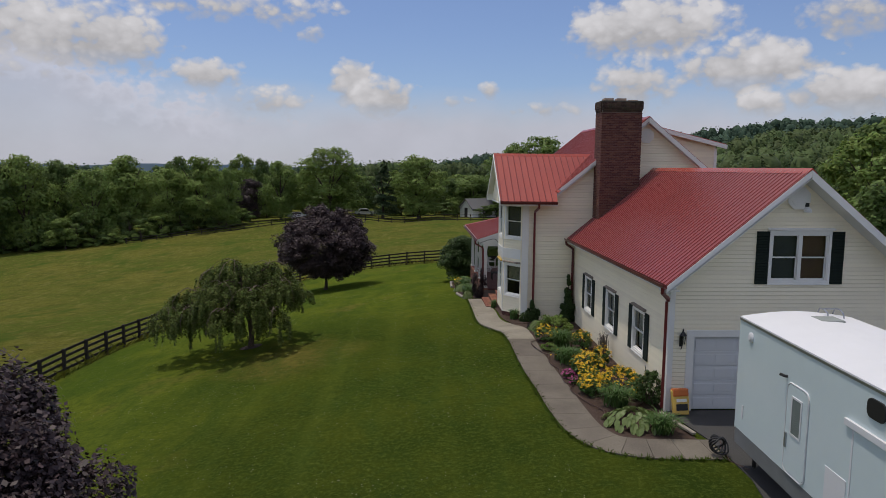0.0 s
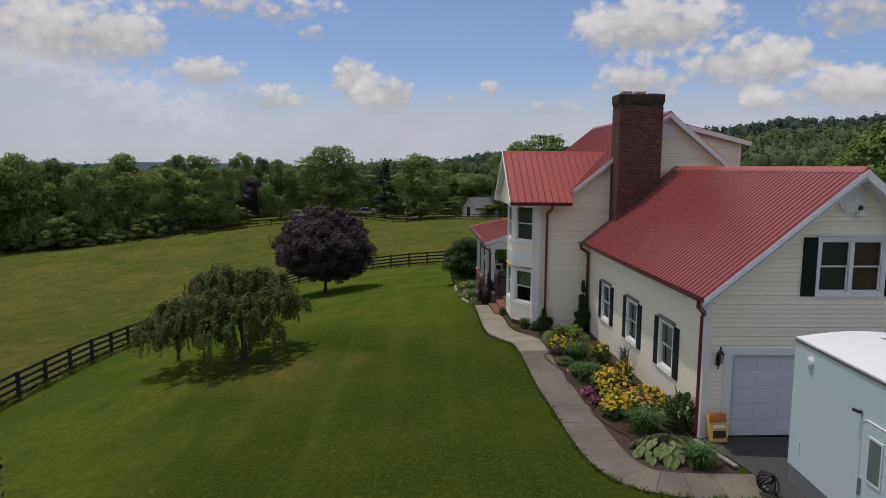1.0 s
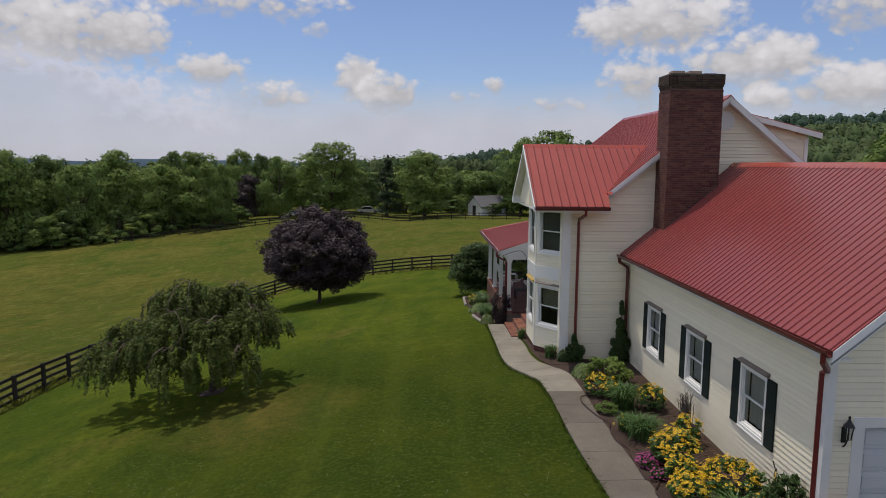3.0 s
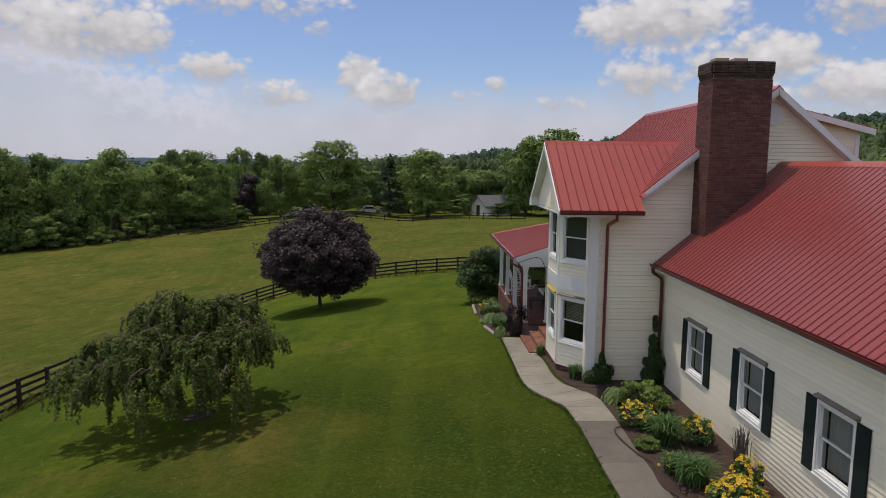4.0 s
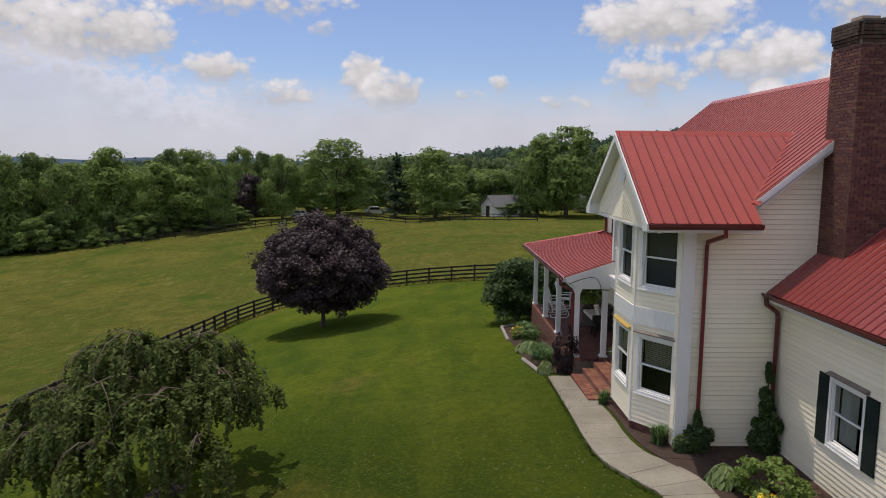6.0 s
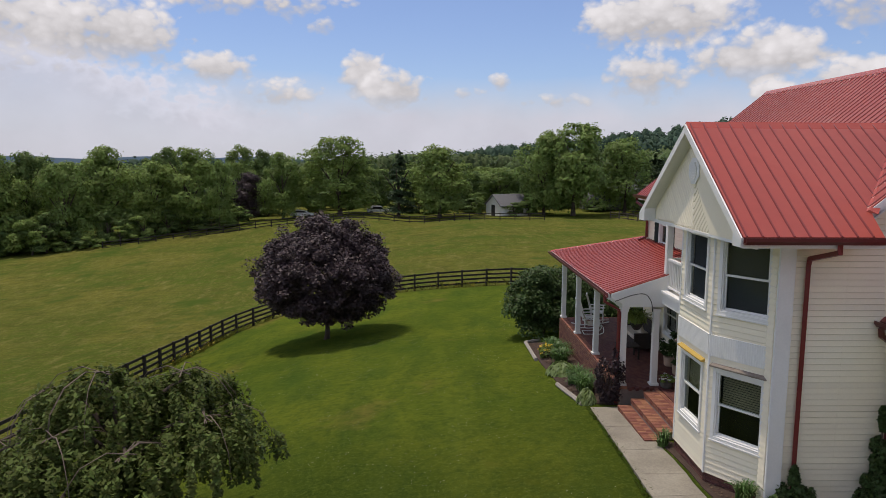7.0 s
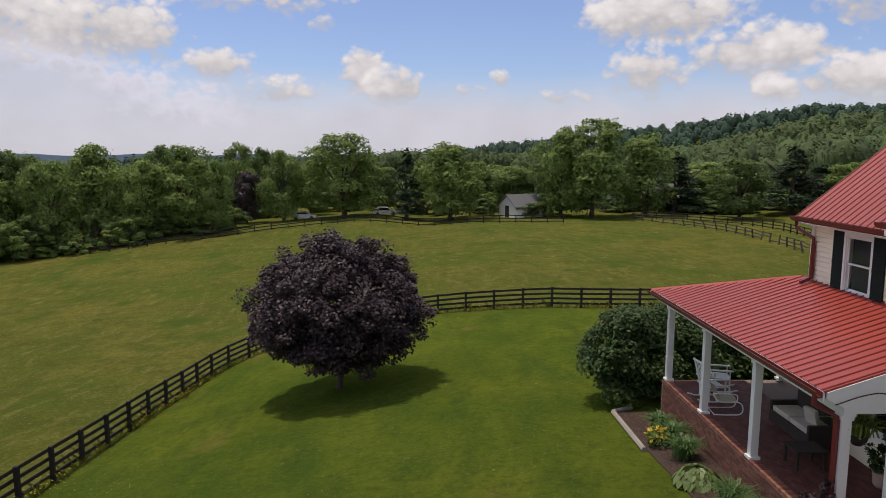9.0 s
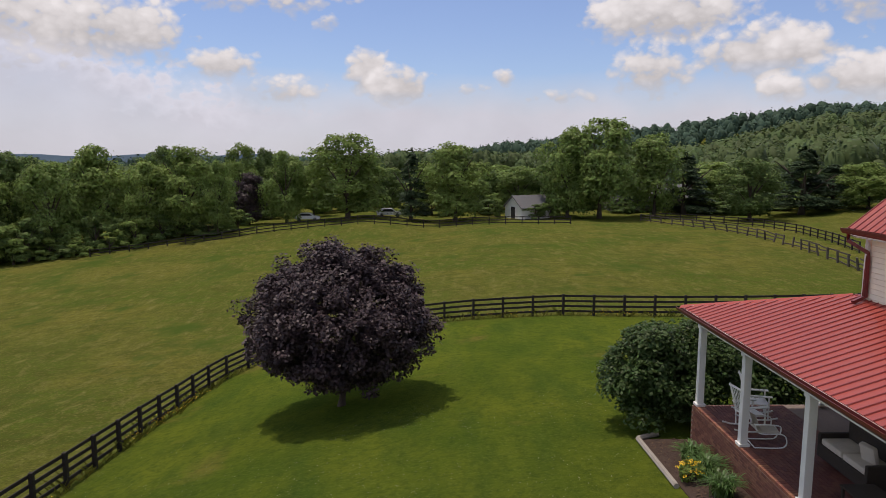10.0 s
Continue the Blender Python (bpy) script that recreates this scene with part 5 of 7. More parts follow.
def build_walk():
    path = thing("garden_walk", "curving pale concrete garden walk with stained slabs", "walkway", (0, 0, 0), kind="structure")
    pts = [Vector((p.x, p.y, 0)) for p in WALK]
    sides = []
    for i, p in enumerate(pts):
        d = (pts[min(i + 1, len(pts) - 1)] - pts[max(i - 1, 0)]).normalized()
        s = Vector((-d.y, d.x, 0))
        w = WIDTHS[min(i, len(WIDTHS) - 1)]
        sides.append((p + s * w, p - s * w, walk_z(p)))
    i = 0
    while i < len(pts) - 1:
        j = min(i + 3, len(pts) - 1)
        bm = bmesh.new()
        top = []
        for k in range(i, j + 1):
            a, b, z = sides[k]
            top.append((bm.verts.new((a.x, a.y, z + 0.012)), bm.verts.new((b.x, b.y, z + 0.012)), bm.verts.new((a.x, a.y, z - 0.15)), bm.verts.new((b.x, b.y, z - 0.15))))
        d = (pts[i + 1] - pts[i]).normalized() * 0.006
        for k, q in enumerate(top):
            if k == 0:
                for v in q:
                    v.co += d
            if k == len(top) - 1:
                for v in q:
                    v.co -= d
        for p0, p1 in zip(top, top[1:]):
            bm.faces.new((p0[0], p1[0], p1[1], p0[1]))
            bm.faces.new((p0[0], p0[2], p1[2], p1[0]))
            bm.faces.new((p0[1], p1[1], p1[3], p0[3]))
        bm.faces.new((top[0][0], top[0][1], top[0][3], top[0][2]))
        bm.faces.new((top[-1][0], top[-1][2], top[-1][3], top[-1][1]))
        bmesh.ops.recalc_face_normals(bm, faces=bm.faces[:])
        part("slab", bm, "concrete" if pts[i].y > 9.4 else "stained_concrete", path)
        i = j


build_walk()
right = []
for i, p in enumerate(WALK):
    q = WALK[min(i + 1, len(WALK) - 1)] - WALK[max(i - 1, 0)]
    q.normalize()
    s = Vector((-q.y, q.x)) * (WIDTHS[min(i, len(WIDTHS) - 1)] - 0.05)
    right.append((p.x + s.x, p.y + s.y))
right = [p for p in right if p[1] < 15.6 and p[0] < 0.1]
near = [p for p in right if p[1] < 11.4]
sheet_over_ground("flower_bed", near[::2] + [(0.05, -2.0), (-0.02, -0.02), (-0.02, 11.99), (-2.32, 11.98)], "mulch", 0.02, "mulched flower bed along the garage wall", "flower bed", flat=-0.09)
sheet_over_ground("flower_bed", [p for p in right if p[1] > 11.1][::2] + [(-2.1, 11.2), (-2.32, 11.98), (-3.0, 13.2), (-3.05, 15.3)], "mulch", 0.02, "lower mulched bed round the foot of the bay", "flower bed")
sheet_over_ground("porch_bed", [(-3.53, 18.3), (-3.53, 27.4), (-4.75, 27.75), (-4.85, 24.0), (-4.75, 20.5), (-4.3, 18.6)], "mulch", 0.03, "mulched planting bed along the brick porch wall", "flower bed")


def chips():
    rng = np.random.default_rng(5)
    vs, fs = [], []
    for x0, x1, y0, y1, n in ((-2.4, -0.1, -1.6, 11.9, 2600), (-4.7, -3.6, 19.0, 27.5, 900), (-3.1, -2.2, 11.6, 14.0, 300)):
        for _ in range(n):
            x, y = rng.uniform(x0, x1), rng.uniform(y0, y1)
            if x1 > -0.2 and x < -2.15 + 0.25 * max(0, -y):
                continue
            z = (-0.06 if y < 14.5 else ground(x, y) + 0.04) + rng.uniform(0, 0.015)
            a, l, w = rng.uniform(0, 6.28), rng.uniform(0.02, 0.05), rng.uniform(0.008, 0.018)
            c, s = math.cos(a), math.sin(a)
            k = len(vs)
            t = rng.uniform(-0.015, 0.015)
            vs += [(x + c * l - s * w, y + s * l + c * w, z + t), (x + c * l + s * w, y + s * l - c * w, z + t), (x - c * l + s * w, y - s * l - c * w, z - t), (x - c * l - s * w, y - s * l + c * w, z - t)]
            fs.append((k, k + 1, k + 2, k + 3))
    tagged(raw("bark_chips", vs, fs, "chip"), "loose bark chips strewn over the flower beds", "mulch", kind="stuff")


chips()


def timber(a, b):
    za, zb = ground(*a), ground(*b)
    tagged(part("landscape_timber", tube([(*a, za + 0.06), (*b, zb + 0.06)], 0.075, 6), "timber", None), "pale weathered timber edging the porch bed", "timber", "bed edging")


timber((-4.85, 27.7), (-4.95, 24.3))
timber((-4.84, 20.7), (-4.52, 18.5))
timber((-4.85, 27.72), (-4.2, 27.95))
tagged(part("plank", box((-0.06, -0.8, 0), (0.06, 0.8, 0.05)), "timber", None), "loose pale board lying at the bed's corner", "board").matrix_world = pose(-0.12, -1.1, -0.02, 0, 0, 12)

# ---- garage front ----
for x0 in (0.70, 3.75):
    d = part("garage_door", box((x0, 0.10, -0.05), (x0 + 2.5, 0.15, 2.13)), "door", house, "closed pale panelled garage door")
    for r in range(5):
        z0 = -0.03 + r * 0.43
        part("door_section", box((x0 + 0.005, 0.075, z0), (x0 + 2.495, 0.10, z0 + 0.415), 0.008), "door", d)
        for c in range(4):
            part("panel", box((x0 + 0.08 + c * 0.6, 0.062, z0 + 0.08), (x0 + 0.60 + c * 0.6, 0.076, z0 + 0.33), 0.006), "door", d)
    bm = bmesh.new()
    for lo, hi in (((x0 - 0.22, -0.03, -0.08), (x0, 0.10, 2.13)), ((x0 + 2.5, -0.03, -0.08), (x0 + 2.72, 0.10, 2.13)), ((x0 - 0.22, -0.03, 2.13), (x0 + 2.72, 0.10, 2.32))):
        add_box(bm, lo, hi)
    part("door_casing", bm, "white", d)
vent = part("gable_vent", lathe([(0.30, 0), (0.34, 0.03), (0.34, 0.05), (0.28, 0.055)], 8), "white", house, "white octagonal louvred gable vent")
vent.matrix_world = Matrix.Translation((GX, -0.04, 6.10)) @ Euler((math.pi / 2, 0, 0)).to_matrix().to_4x4() @ Matrix.Rotation(math.pi / 8, 4, "Z")
for k in range(8):
    part("slat", box((GX - 0.25 + 0.03 * abs(k - 3.5), -0.115, 5.88 + k * 0.058), (GX + 0.25 - 0.03 * abs(k - 3.5), -0.09, 5.905 + k * 0.058)), "white", vent).matrix_parent_inverse = vent.matrix_world.inverted()
vent = part("gable_vent", lathe([(0.30, 0), (0.34, 0.03), (0.34, 0.05), (0.28, 0.055)], 8), "white", house, "white octagonal louvred gable vent")
vent.matrix_world = Matrix.Translation((MX, 11.98, 8.35)) @ Euler((math.pi / 2, 0, 0)).to_matrix().to_4x4() @ Matrix.Rotation(math.pi / 8, 4, "Z")
for k in range(8):
    part("slat", box((MX - 0.25 + 0.03 * abs(k - 3.5), 11.905, 8.13 + k * 0.058), (MX + 0.25 - 0.03 * abs(k - 3.5), 11.93, 8.155 + k * 0.058)), "white", vent).matrix_parent_inverse = vent.matrix_world.inverted()
lamp = thing("flood_light", "white twin flood light with a dark sensor under the gable", "lamp", (GX + 0.22, -0.03, 5.80))
part("mount", lathe([(0.07, 0), (0.07, 0.03)], 12), "white", lamp).matrix_basis = Euler((math.pi / 2, 0, 0)).to_matrix().to_4x4()
part("hood", lathe([(0.11, -0.09), (0.10, -0.02), (0.04, 0.05)], 14, at=(0, -0.12, 0)), "white", lamp)
part("sensor", box((-0.05, -0.1, 0.06), (0.05, -0.02, 0.17), 0.01), "black", lamp)
lan = thing("wall_lantern", "black metal coach lantern beside the garage door", "lamp", (0.32, -0.02, 2.05))
part("bracket", tube([(0, 0, -0.28), (0, -0.05, -0.24), (0, -0.12, -0.1), (0, -0.12, 0.0)], 0.014, 6), "black", lan)
part("back_plate", box((-0.05, -0.012, -0.2), (0.05, 0.004, 0.1), 0.006), "black", lan)
part("lantern_glass", lathe([(0.05, -0.12), (0.085, 0.12)], 6, at=(0, -0.13, 0.02)), "glass", lan)
part("roof", lathe([(0.11, 0.0), (0.04, 0.09), (0.02, 0.14), (0.028, 0.17), (0.005, 0.2)], 6, at=(0, -0.13, 0.15)), "black", lan)
bm = bmesh.new()
for k in range(6):
    a = k * math.pi / 3
    tube([(0.052 * math.cos(a), -0.13 + 0.052 * math.sin(a), -0.1), (0.087 * math.cos(a), -0.13 + 0.087 * math.sin(a), 0.15)], 0.008, 4, bm)
part("cage", bm, "black", lan)
bag = thing("soil_bag", "yellow and orange printed soil bag leaning by the garage corner", "bag", (0.26, -0.42, -0.02), turn=0.1)
bm = box((-0.24, -0.09, 0.0), (0.24, 0.09, 0.72), 0.06, Matrix.Rotation(radians(-14), 4, "X"))
bmesh.ops.subdivide_edges(bm, edges=bm.edges[:], cuts=1)
for v in bm.verts:
    v.co += Vector((noise.noise(v.co * 6), noise.noise(v.co * 6 + Vector((5, 0, 0))), 0)) * 0.03
part("sack", bm, "bag_yellow", bag)
part("top_band", box((-0.235, -0.112, 0.50), (0.235, 0.10, 0.73), 0.05, Matrix.Rotation(radians(-14), 4, "X")), "bag_orange", bag)
part("label", box((-0.17, -0.108, 0.12), (0.17, -0.10, 0.30), 0.0, Matrix.Rotation(radians(-14), 4, "X")), "black", bag)
part("label", box((-0.15, -0.108, 0.36), (0.15, -0.10, 0.44), 0.0, Matrix.Rotation(radians(-14), 4, "X")), "white", bag)

# ---- trailer ----
tr = thing("enclosed_trailer", "tall white enclosed trailer with side door parked on the drive", "trailer", (0.26, -3.62, -0.03), turn=radians(-3.2))
TL, TW, TH = 8.6, 2.5, 3.52


def trailer_section(inset, z0, z1, arch):
    out = [(inset, z0), (TW - inset, z0), (TW - inset, z1)]
    for k in range(1, 8):
        t = k / 8
        out.append((TW - inset - (TW - 2 * inset) * t, z1 + arch * math.sin(math.pi * t)))
    return out + [(inset, z1)]


part("body", prism([(x, -TL, z) for x, z in trailer_section(0.0, 0.92, TH - 0.02, 0.0)], (0, 0, 0), (0, TL, 0)), "trailer", tr)
part("roof_skin", prism([(x, -TL, z) for x, z in trailer_section(-0.012, TH - 0.02, TH + 0.03, 0.13)], (0, 0, 0), (0, TL + 0.01, 0)), "trailer_roof", tr)
part("skirt", box((0.006, -TL, 0.55), (TW - 0.006, -0.006, 0.92)), "skirt", tr, "dull grey metal skirt")
part("underside", box((0.15, -TL, 0.42), (TW - 0.15, -0.1, 0.56)), "black", tr)
for x in (-0.02, TW - 0.01):
    part("roof_rail", box((x, -TL, TH - 0.05), (x + 0.03, 0.012, TH + 0.0)), "grey_metal", tr)
part("end_rail", box((0.0, 0.0, 0.9), (0.03, 0.02, TH)), "trailer", tr)
def rounded(y0, y1, z0, z1, r, n=6):
    """Outline of a round-cornered panel on the trailer's side."""
    out = []
    for cy, cz, a in ((y1 - r, z0 + r, -90), (y1 - r, z1 - r, 0), (y0 + r, z1 - r, 90), (y0 + r, z0 + r, 180)):
        out += [(cy + r * math.cos(radians(a + 90 * k / n)), cz + r * math.sin(radians(a + 90 * k / n))) for k in range(n + 1)]
    return out


dr = part("side_door", prism([(-0.022, y, z) for y, z in rounded(-3.20, -2.42, 0.98, 2.74, 0.14)], (0, 0, 0), (0.022, 0, 0)), "trailer", tr)
loop = rounded(-3.225, -2.395, 0.955, 2.765, 0.16)
part("door_frame", tube([(-0.012, y, z) for y, z in loop + loop[:1]], 0.016, 6), "trailer_roof", dr)
part("door_window", box((-0.034, -2.98, 1.80), (-0.022, -2.66, 2.50), 0.0), "glass", dr)
bm = bmesh.new()
for lo, hi in (((-0.038, -3.02, 1.76), (-0.02, -2.98, 2.54)), ((-0.038, -2.66, 1.76), (-0.02, -2.62, 2.54)), ((-0.038, -2.98, 2.50), (-0.02, -2.66, 2.54)), ((-0.038, -2.98, 1.76), (-0.02, -2.66, 1.80))):
    add_box(bm, lo, hi)
part("window_trim", bm, "trailer_roof", dr)
part("window_blind", box((-0.029, -2.98, 1.80), (-0.0255, -2.66, 2.50)), "hatch", dr)
part("door_handle", box((-0.06, -2.50, 1.45), (-0.02, -2.45, 1.75), 0.01), "grey_metal", dr)
part("porch_lamp", tube([(0, -2.34, 2.84), (-0.05, -2.31, 2.84), (-0.11, -2.24, 2.86)], 0.03, 8), "black", tr)
for y, z in ((-0.62, 3.20), (-4.05, 1.0)):
    v = part("round_vent", lathe([(0.11, 0), (0.11, 0.03), (0.06, 0.055)], 16), "trailer_roof", tr)
    v.matrix_basis = Matrix.Translation((-0.002, y, z)) @ Euler((0, -math.pi / 2, 0)).to_matrix().to_4x4()
part("hatch", box((-0.014, -0.42, 1.25), (0.0, -0.34, 1.55), 0.004), "trailer_roof", tr)
part("storage_hatch", box((-0.012, -4.55, 0.98), (0.0, -3.9, 1.7), 0.006), "trailer_roof", tr)
ladder = part("roof_vent", box((1.3, -1.05, TH + 0.10), (1.8, -0.55, TH + 0.17), 0.02), "hatch", tr, "low grey roof vent cover")
part("vent_flange", box((1.22, -1.13, TH + 0.085), (1.88, -0.47, TH + 0.125), 0.01), "trailer_roof", ladder)
part("ac_cover", box((1.62, -3.15, TH + 0.10), (2.0, -2.75, TH + 0.26), 0.04), "blue", tr, "bright blue cover on the roof")
bm = bmesh.new()
for x in (1.75, 2.1):
    tube([(x, 0.02, TH - 0.3), (x, 0.03, TH + 0.10), (x, -0.05, TH + 0.24), (x, -0.25, TH + 0.26), (x, -0.4, TH + 0.2), (x, -0.45, TH + 0.08)], 0.018, 6, bm)
tube([(1.75, -0.2, TH + 0.26), (2.1, -0.2, TH + 0.26)], 0.016, 6, bm)
part("ladder_rail", bm, "grey_metal", tr, "bent silver ladder rails over the roof edge")
part("black_port", prism([(-0.03, y, z) for y, z in rounded(-5.45, -4.98, 3.02, 3.34, 0.12)], (0, 0, 0), (0.03, 0, 0)), "black", tr)
part("awning_rail", box((-0.05, -5.6, 2.66), (0.0, -4.42, 2.78), 0.01), "trailer_roof", tr)
part("body_seam", box((-0.012, -4.66, 0.95), (0.0, -4.62, 2.66)), "trailer_roof", tr)
for y in (-5.0, -6.0):
    w = part("wheel", lathe([(0.2, -0.1), (0.36, -0.09), (0.38, 0.0), (0.36, 0.09), (0.2, 0.1)], 22), "black", tr)
    w.matrix_basis = Matrix.Translation((0.16, y, 0.41)) @ Euler((0, math.pi / 2, 0)).to_matrix().to_4x4()
    r = part("rim", lathe([(0.19, -0.08), (0.2, -0.105), (0.08, -0.11)], 16), "grey_metal", w)
    w = part("wheel", lathe([(0.2, -0.1), (0.36, -0.09), (0.38, 0.0), (0.36, 0.09), (0.2, 0.1)], 22), "black", tr)
    w.matrix_basis = Matrix.Translation((TW - 0.16, y, 0.41)) @ Euler((0, math.pi / 2, 0)).to_matrix().to_4x4()
bm = bmesh.new()
arc = [(-0.10, -4.45 - 2.1 * k / 12, 0.72 + 0.22 * math.sin(math.pi * k / 12) ** 0.5) for k in range(13)]
for p, q in zip(arc, arc[1:]):
    vs = [bm.verts.new(c) for c in (p, q, (0.0, q[1], q[2] + 0.01), (0.0, p[1], p[2] + 0.01))]
    bm.faces.new(vs)
part("fender", bm, "grey_metal", tr)
part("jack_stand", tube([(0.4, -0.25, 0.03), (0.4, -0.25, 0.5)], 0.05, 8), "black", tr)
reel = thing("hose_reel", "coiled black hose and cable heap beside the trailer", "hose", (0.12, -3.12, 0.0))
for k in range(5):
    a = [(0.20 * math.cos(t) * (1 - 0.06 * k), 0.10 * math.sin(t * 2 + k) + 0.05 * k - 0.1, 0.23 + 0.20 * math.sin(t) * (1 - 0.05 * k)) for t in np.linspace(0, 6.28, 22)]
    part("coil", tube(a, 0.022, 6), "black", reel)
tagged(part("garden_hose", tube([(0.0, -3.5, 0.02), (0.3, -2.9, 0.02), (0.5, -2.4, 0.02), (0.2, -3.6, 0.02), (0.45, -4.1, 0.02)], 0.012, 5), "hose", None), "thin reddish cord lying on the drive", "cord")
hp = curved([(-1.75, 7.9, 0.0), (-2.2, 7.95, 0.02), (-2.62, 7.75, 0.03), (-2.66, 7.1, 0.03), (-2.47, 6.15, 0.02), (-2.30, 5.8, 0.02), (-2.42, 5.3, 0.02), (-2.46, 4.55, 0.03), (-2.28, 4.15, 0.0), (-2.35, 3.57, 0.02), (-2.40, 2.5, 0.03), (-2.16, 2.35, 0.0), (-2.38, 1.9, 0.03), (-2.34, 1.4, 0.02), (-2.1, 0.6, 0), (-1.85, 0.0, 0.0), (-1.9, -0.6, 0), (-1.4, -0.35, 0), (-0.5, 0.6, 0.02), (-0.35, 1.0, 0.03)], 6)
tagged(part("garden_hose", tube([p + Vector((0, 0, -0.03)) for p in hp], 0.016, 6), "hose", None), "brown garden hose snaking along the bed's edge", "hose")
hy = thing("yard_hydrant", "black yard hydrant with a yellow hose by the wall", "hydrant", (-0.26, 1.12, -0.06))
part("standpipe", tube([(0, 0, 0), (0, 0, 0.8), (-0.02, -0.05, 0.9)], 0.022, 8), "black", hy)
part("handle", tube([(0, 0, 0.86), (0.02, 0.16, 0.97)], 0.014, 6), "black", hy)
part("hose_tail", tube([(-0.02, -0.06, 0.85), (-0.1, -0.14, 0.7), (-0.22, -0.2, 0.4), (-0.25, -0.25, 0.05)], 0.016, 6), "bag_yellow", hy)


# ---- porch things ----
def rocking_chair(at, turn, label):
    c = thing("rocking_chair", label, "chair", at, "porch rocking chairs", turn=turn)
    for s in (-0.27, 0.27):
        part("rocker", tube([(s, -0.48, 0.10), (s, -0.25, 0.03), (s, 0.05, 0.015), (s, 0.35, 0.05), (s, 0.55, 0.12)], 0.022, 6), "white", c)
        part("leg", tube([(s, -0.25, 0.04), (s, -0.25, 0.64)], 0.022, 8), "white", c)
        part("back_post", tube([(s * 0.9, 0.20, 0.04), (s * 0.9, 0.22, 0.42), (s * 0.9, 0.42, 1.14)], 0.022, 8), "white", c)
        part("armrest", box((s - 0.05, -0.33, 0.63), (s + 0.05, 0.30, 0.66), 0.008), "white", c)
    part("seat", box((-0.27, -0.27, 0.40), (0.27, 0.24, 0.43), 0.008), "white", c)
    part("head_rail", tube([(-0.26, 0.42, 1.10), (0.26, 0.42, 1.10)], 0.03, 8), "white", c)
    for k in range(6):
        x = -0.2 + k * 0.08
        part("slat", tube([(x, 0.22, 0.44), (x, 0.41, 1.09)], 0.013, 6), "white", c)
    return c


rocking_chair((-2.80, 25.35, SLAB), radians(98), "white slatted rocking chair behind the porch posts")
rocking_chair((-2.25, 26.15, SLAB), radians(75), "white slatted rocking chair at the porch's far end")
spring = thing("spring_chair", "old white tubular spring chair with cream shell seat", "chair", (-2.88, 24.40, SLAB), turn=radians(85))
for s in (-0.27, 0.27):
    part("side_tube", tube(curved([(s, 0.30, 0.02), (s, -0.10, 0.02), (s, -0.36, 0.05), (s, -0.42, 0.20), (s, -0.30, 0.36), (s, 0.20, 0.37), (s, 0.34, 0.60)], 4), 0.016, 6), "white", spring)
    part("armrest", tube(curved([(s, -0.26, 0.37), (s * 1.1, -0.24, 0.56), (s * 1.1, 0.05, 0.60), (s, 0.32, 0.58)], 4), 0.016, 6), "white", spring)
part("rear_tube", tube([(-0.27, 0.30, 0.02), (0.27, 0.30, 0.02)], 0.016, 6), "white", spring)
part("seat", box((-0.25, -0.28, 0.365), (0.25, 0.22, 0.395), 0.012), "cushion", spring)
bm = bmesh.new()
rows = []
for k in range(7):
    z = 0.38 + 0.42 * k / 6
    half = 0.25 * (1 - 0.75 * max(0, k / 6 - 0.5) ** 2 * 4 * 0.25)
    rows.append([bm.verts.new((half * c, 0.20 + 0.16 * k / 6 - 0.05 * abs(c) ** 2, z)) for c in (-1, -0.5, 0, 0.5, 1)])
for p0, p1 in zip(rows, rows[1:]):
    for i in range(4):
        bm.faces.new((p0[i], p0[i + 1], p1[i + 1], p1[i]))
bmesh.ops.solidify(bm, geom=bm.faces[:], thickness=0.012)
part("backrest", bm, "cushion", spring)
sofa = thing("wicker_sofa", "dark wicker porch sofa with beige cushions against the wall", "sofa", (-1.65, 22.75, SLAB), turn=radians(-90))
part("base", box((-0.85, -0.38, 0.08), (0.85, 0.38, 0.38), 0.02), "wicker", sofa)
part("backrest", box((-0.85, 0.28, 0.3), (0.85, 0.42, 0.92), 0.04), "wicker", sofa)
for s in (-0.9, 0.8):
    part("armrest", box((s, -0.38, 0.08), (s + 0.1, 0.4, 0.62), 0.03), "wicker", sofa)
for s in (-0.4, 0.4):
    part("seat_cushion", box((s - 0.38, -0.36, 0.38), (s + 0.38, 0.28, 0.52), 0.04), "cushion", sofa)
tagged(part("throw_pillow", box((-0.2, -0.06, -0.2), (0.2, 0.06, 0.2), 0.05), "cushion", None), "cream pillow on the wicker sofa", "pillow").matrix_world = pose(-1.72, 22.3, SLAB + 0.70, 15, 0, -80)
tb = thing("low_table", "small dark low table on the porch", "table", (-2.45, 21.2, SLAB))
part("tabletop", box((-0.35, -0.3, 0.40), (0.35, 0.3, 0.44), 0.01), "wicker", tb)
for sx in (-0.3, 0.3):
    for sy in (-0.25, 0.25):
        part("leg", box((sx - 0.025, sy - 0.025, 0), (sx + 0.025, sy + 0.025, 0.40)), "wicker", tb)
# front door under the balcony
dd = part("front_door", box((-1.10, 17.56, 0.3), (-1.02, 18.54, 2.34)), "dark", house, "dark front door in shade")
part("door_panel", box((-1.12, 17.66, 0.5), (-1.10, 18.44, 1.2)), "shutter", dd)
part("door_light", box((-1.12, 17.66, 1.35), (-1.10, 18.44, 2.2)), "glass", dd)


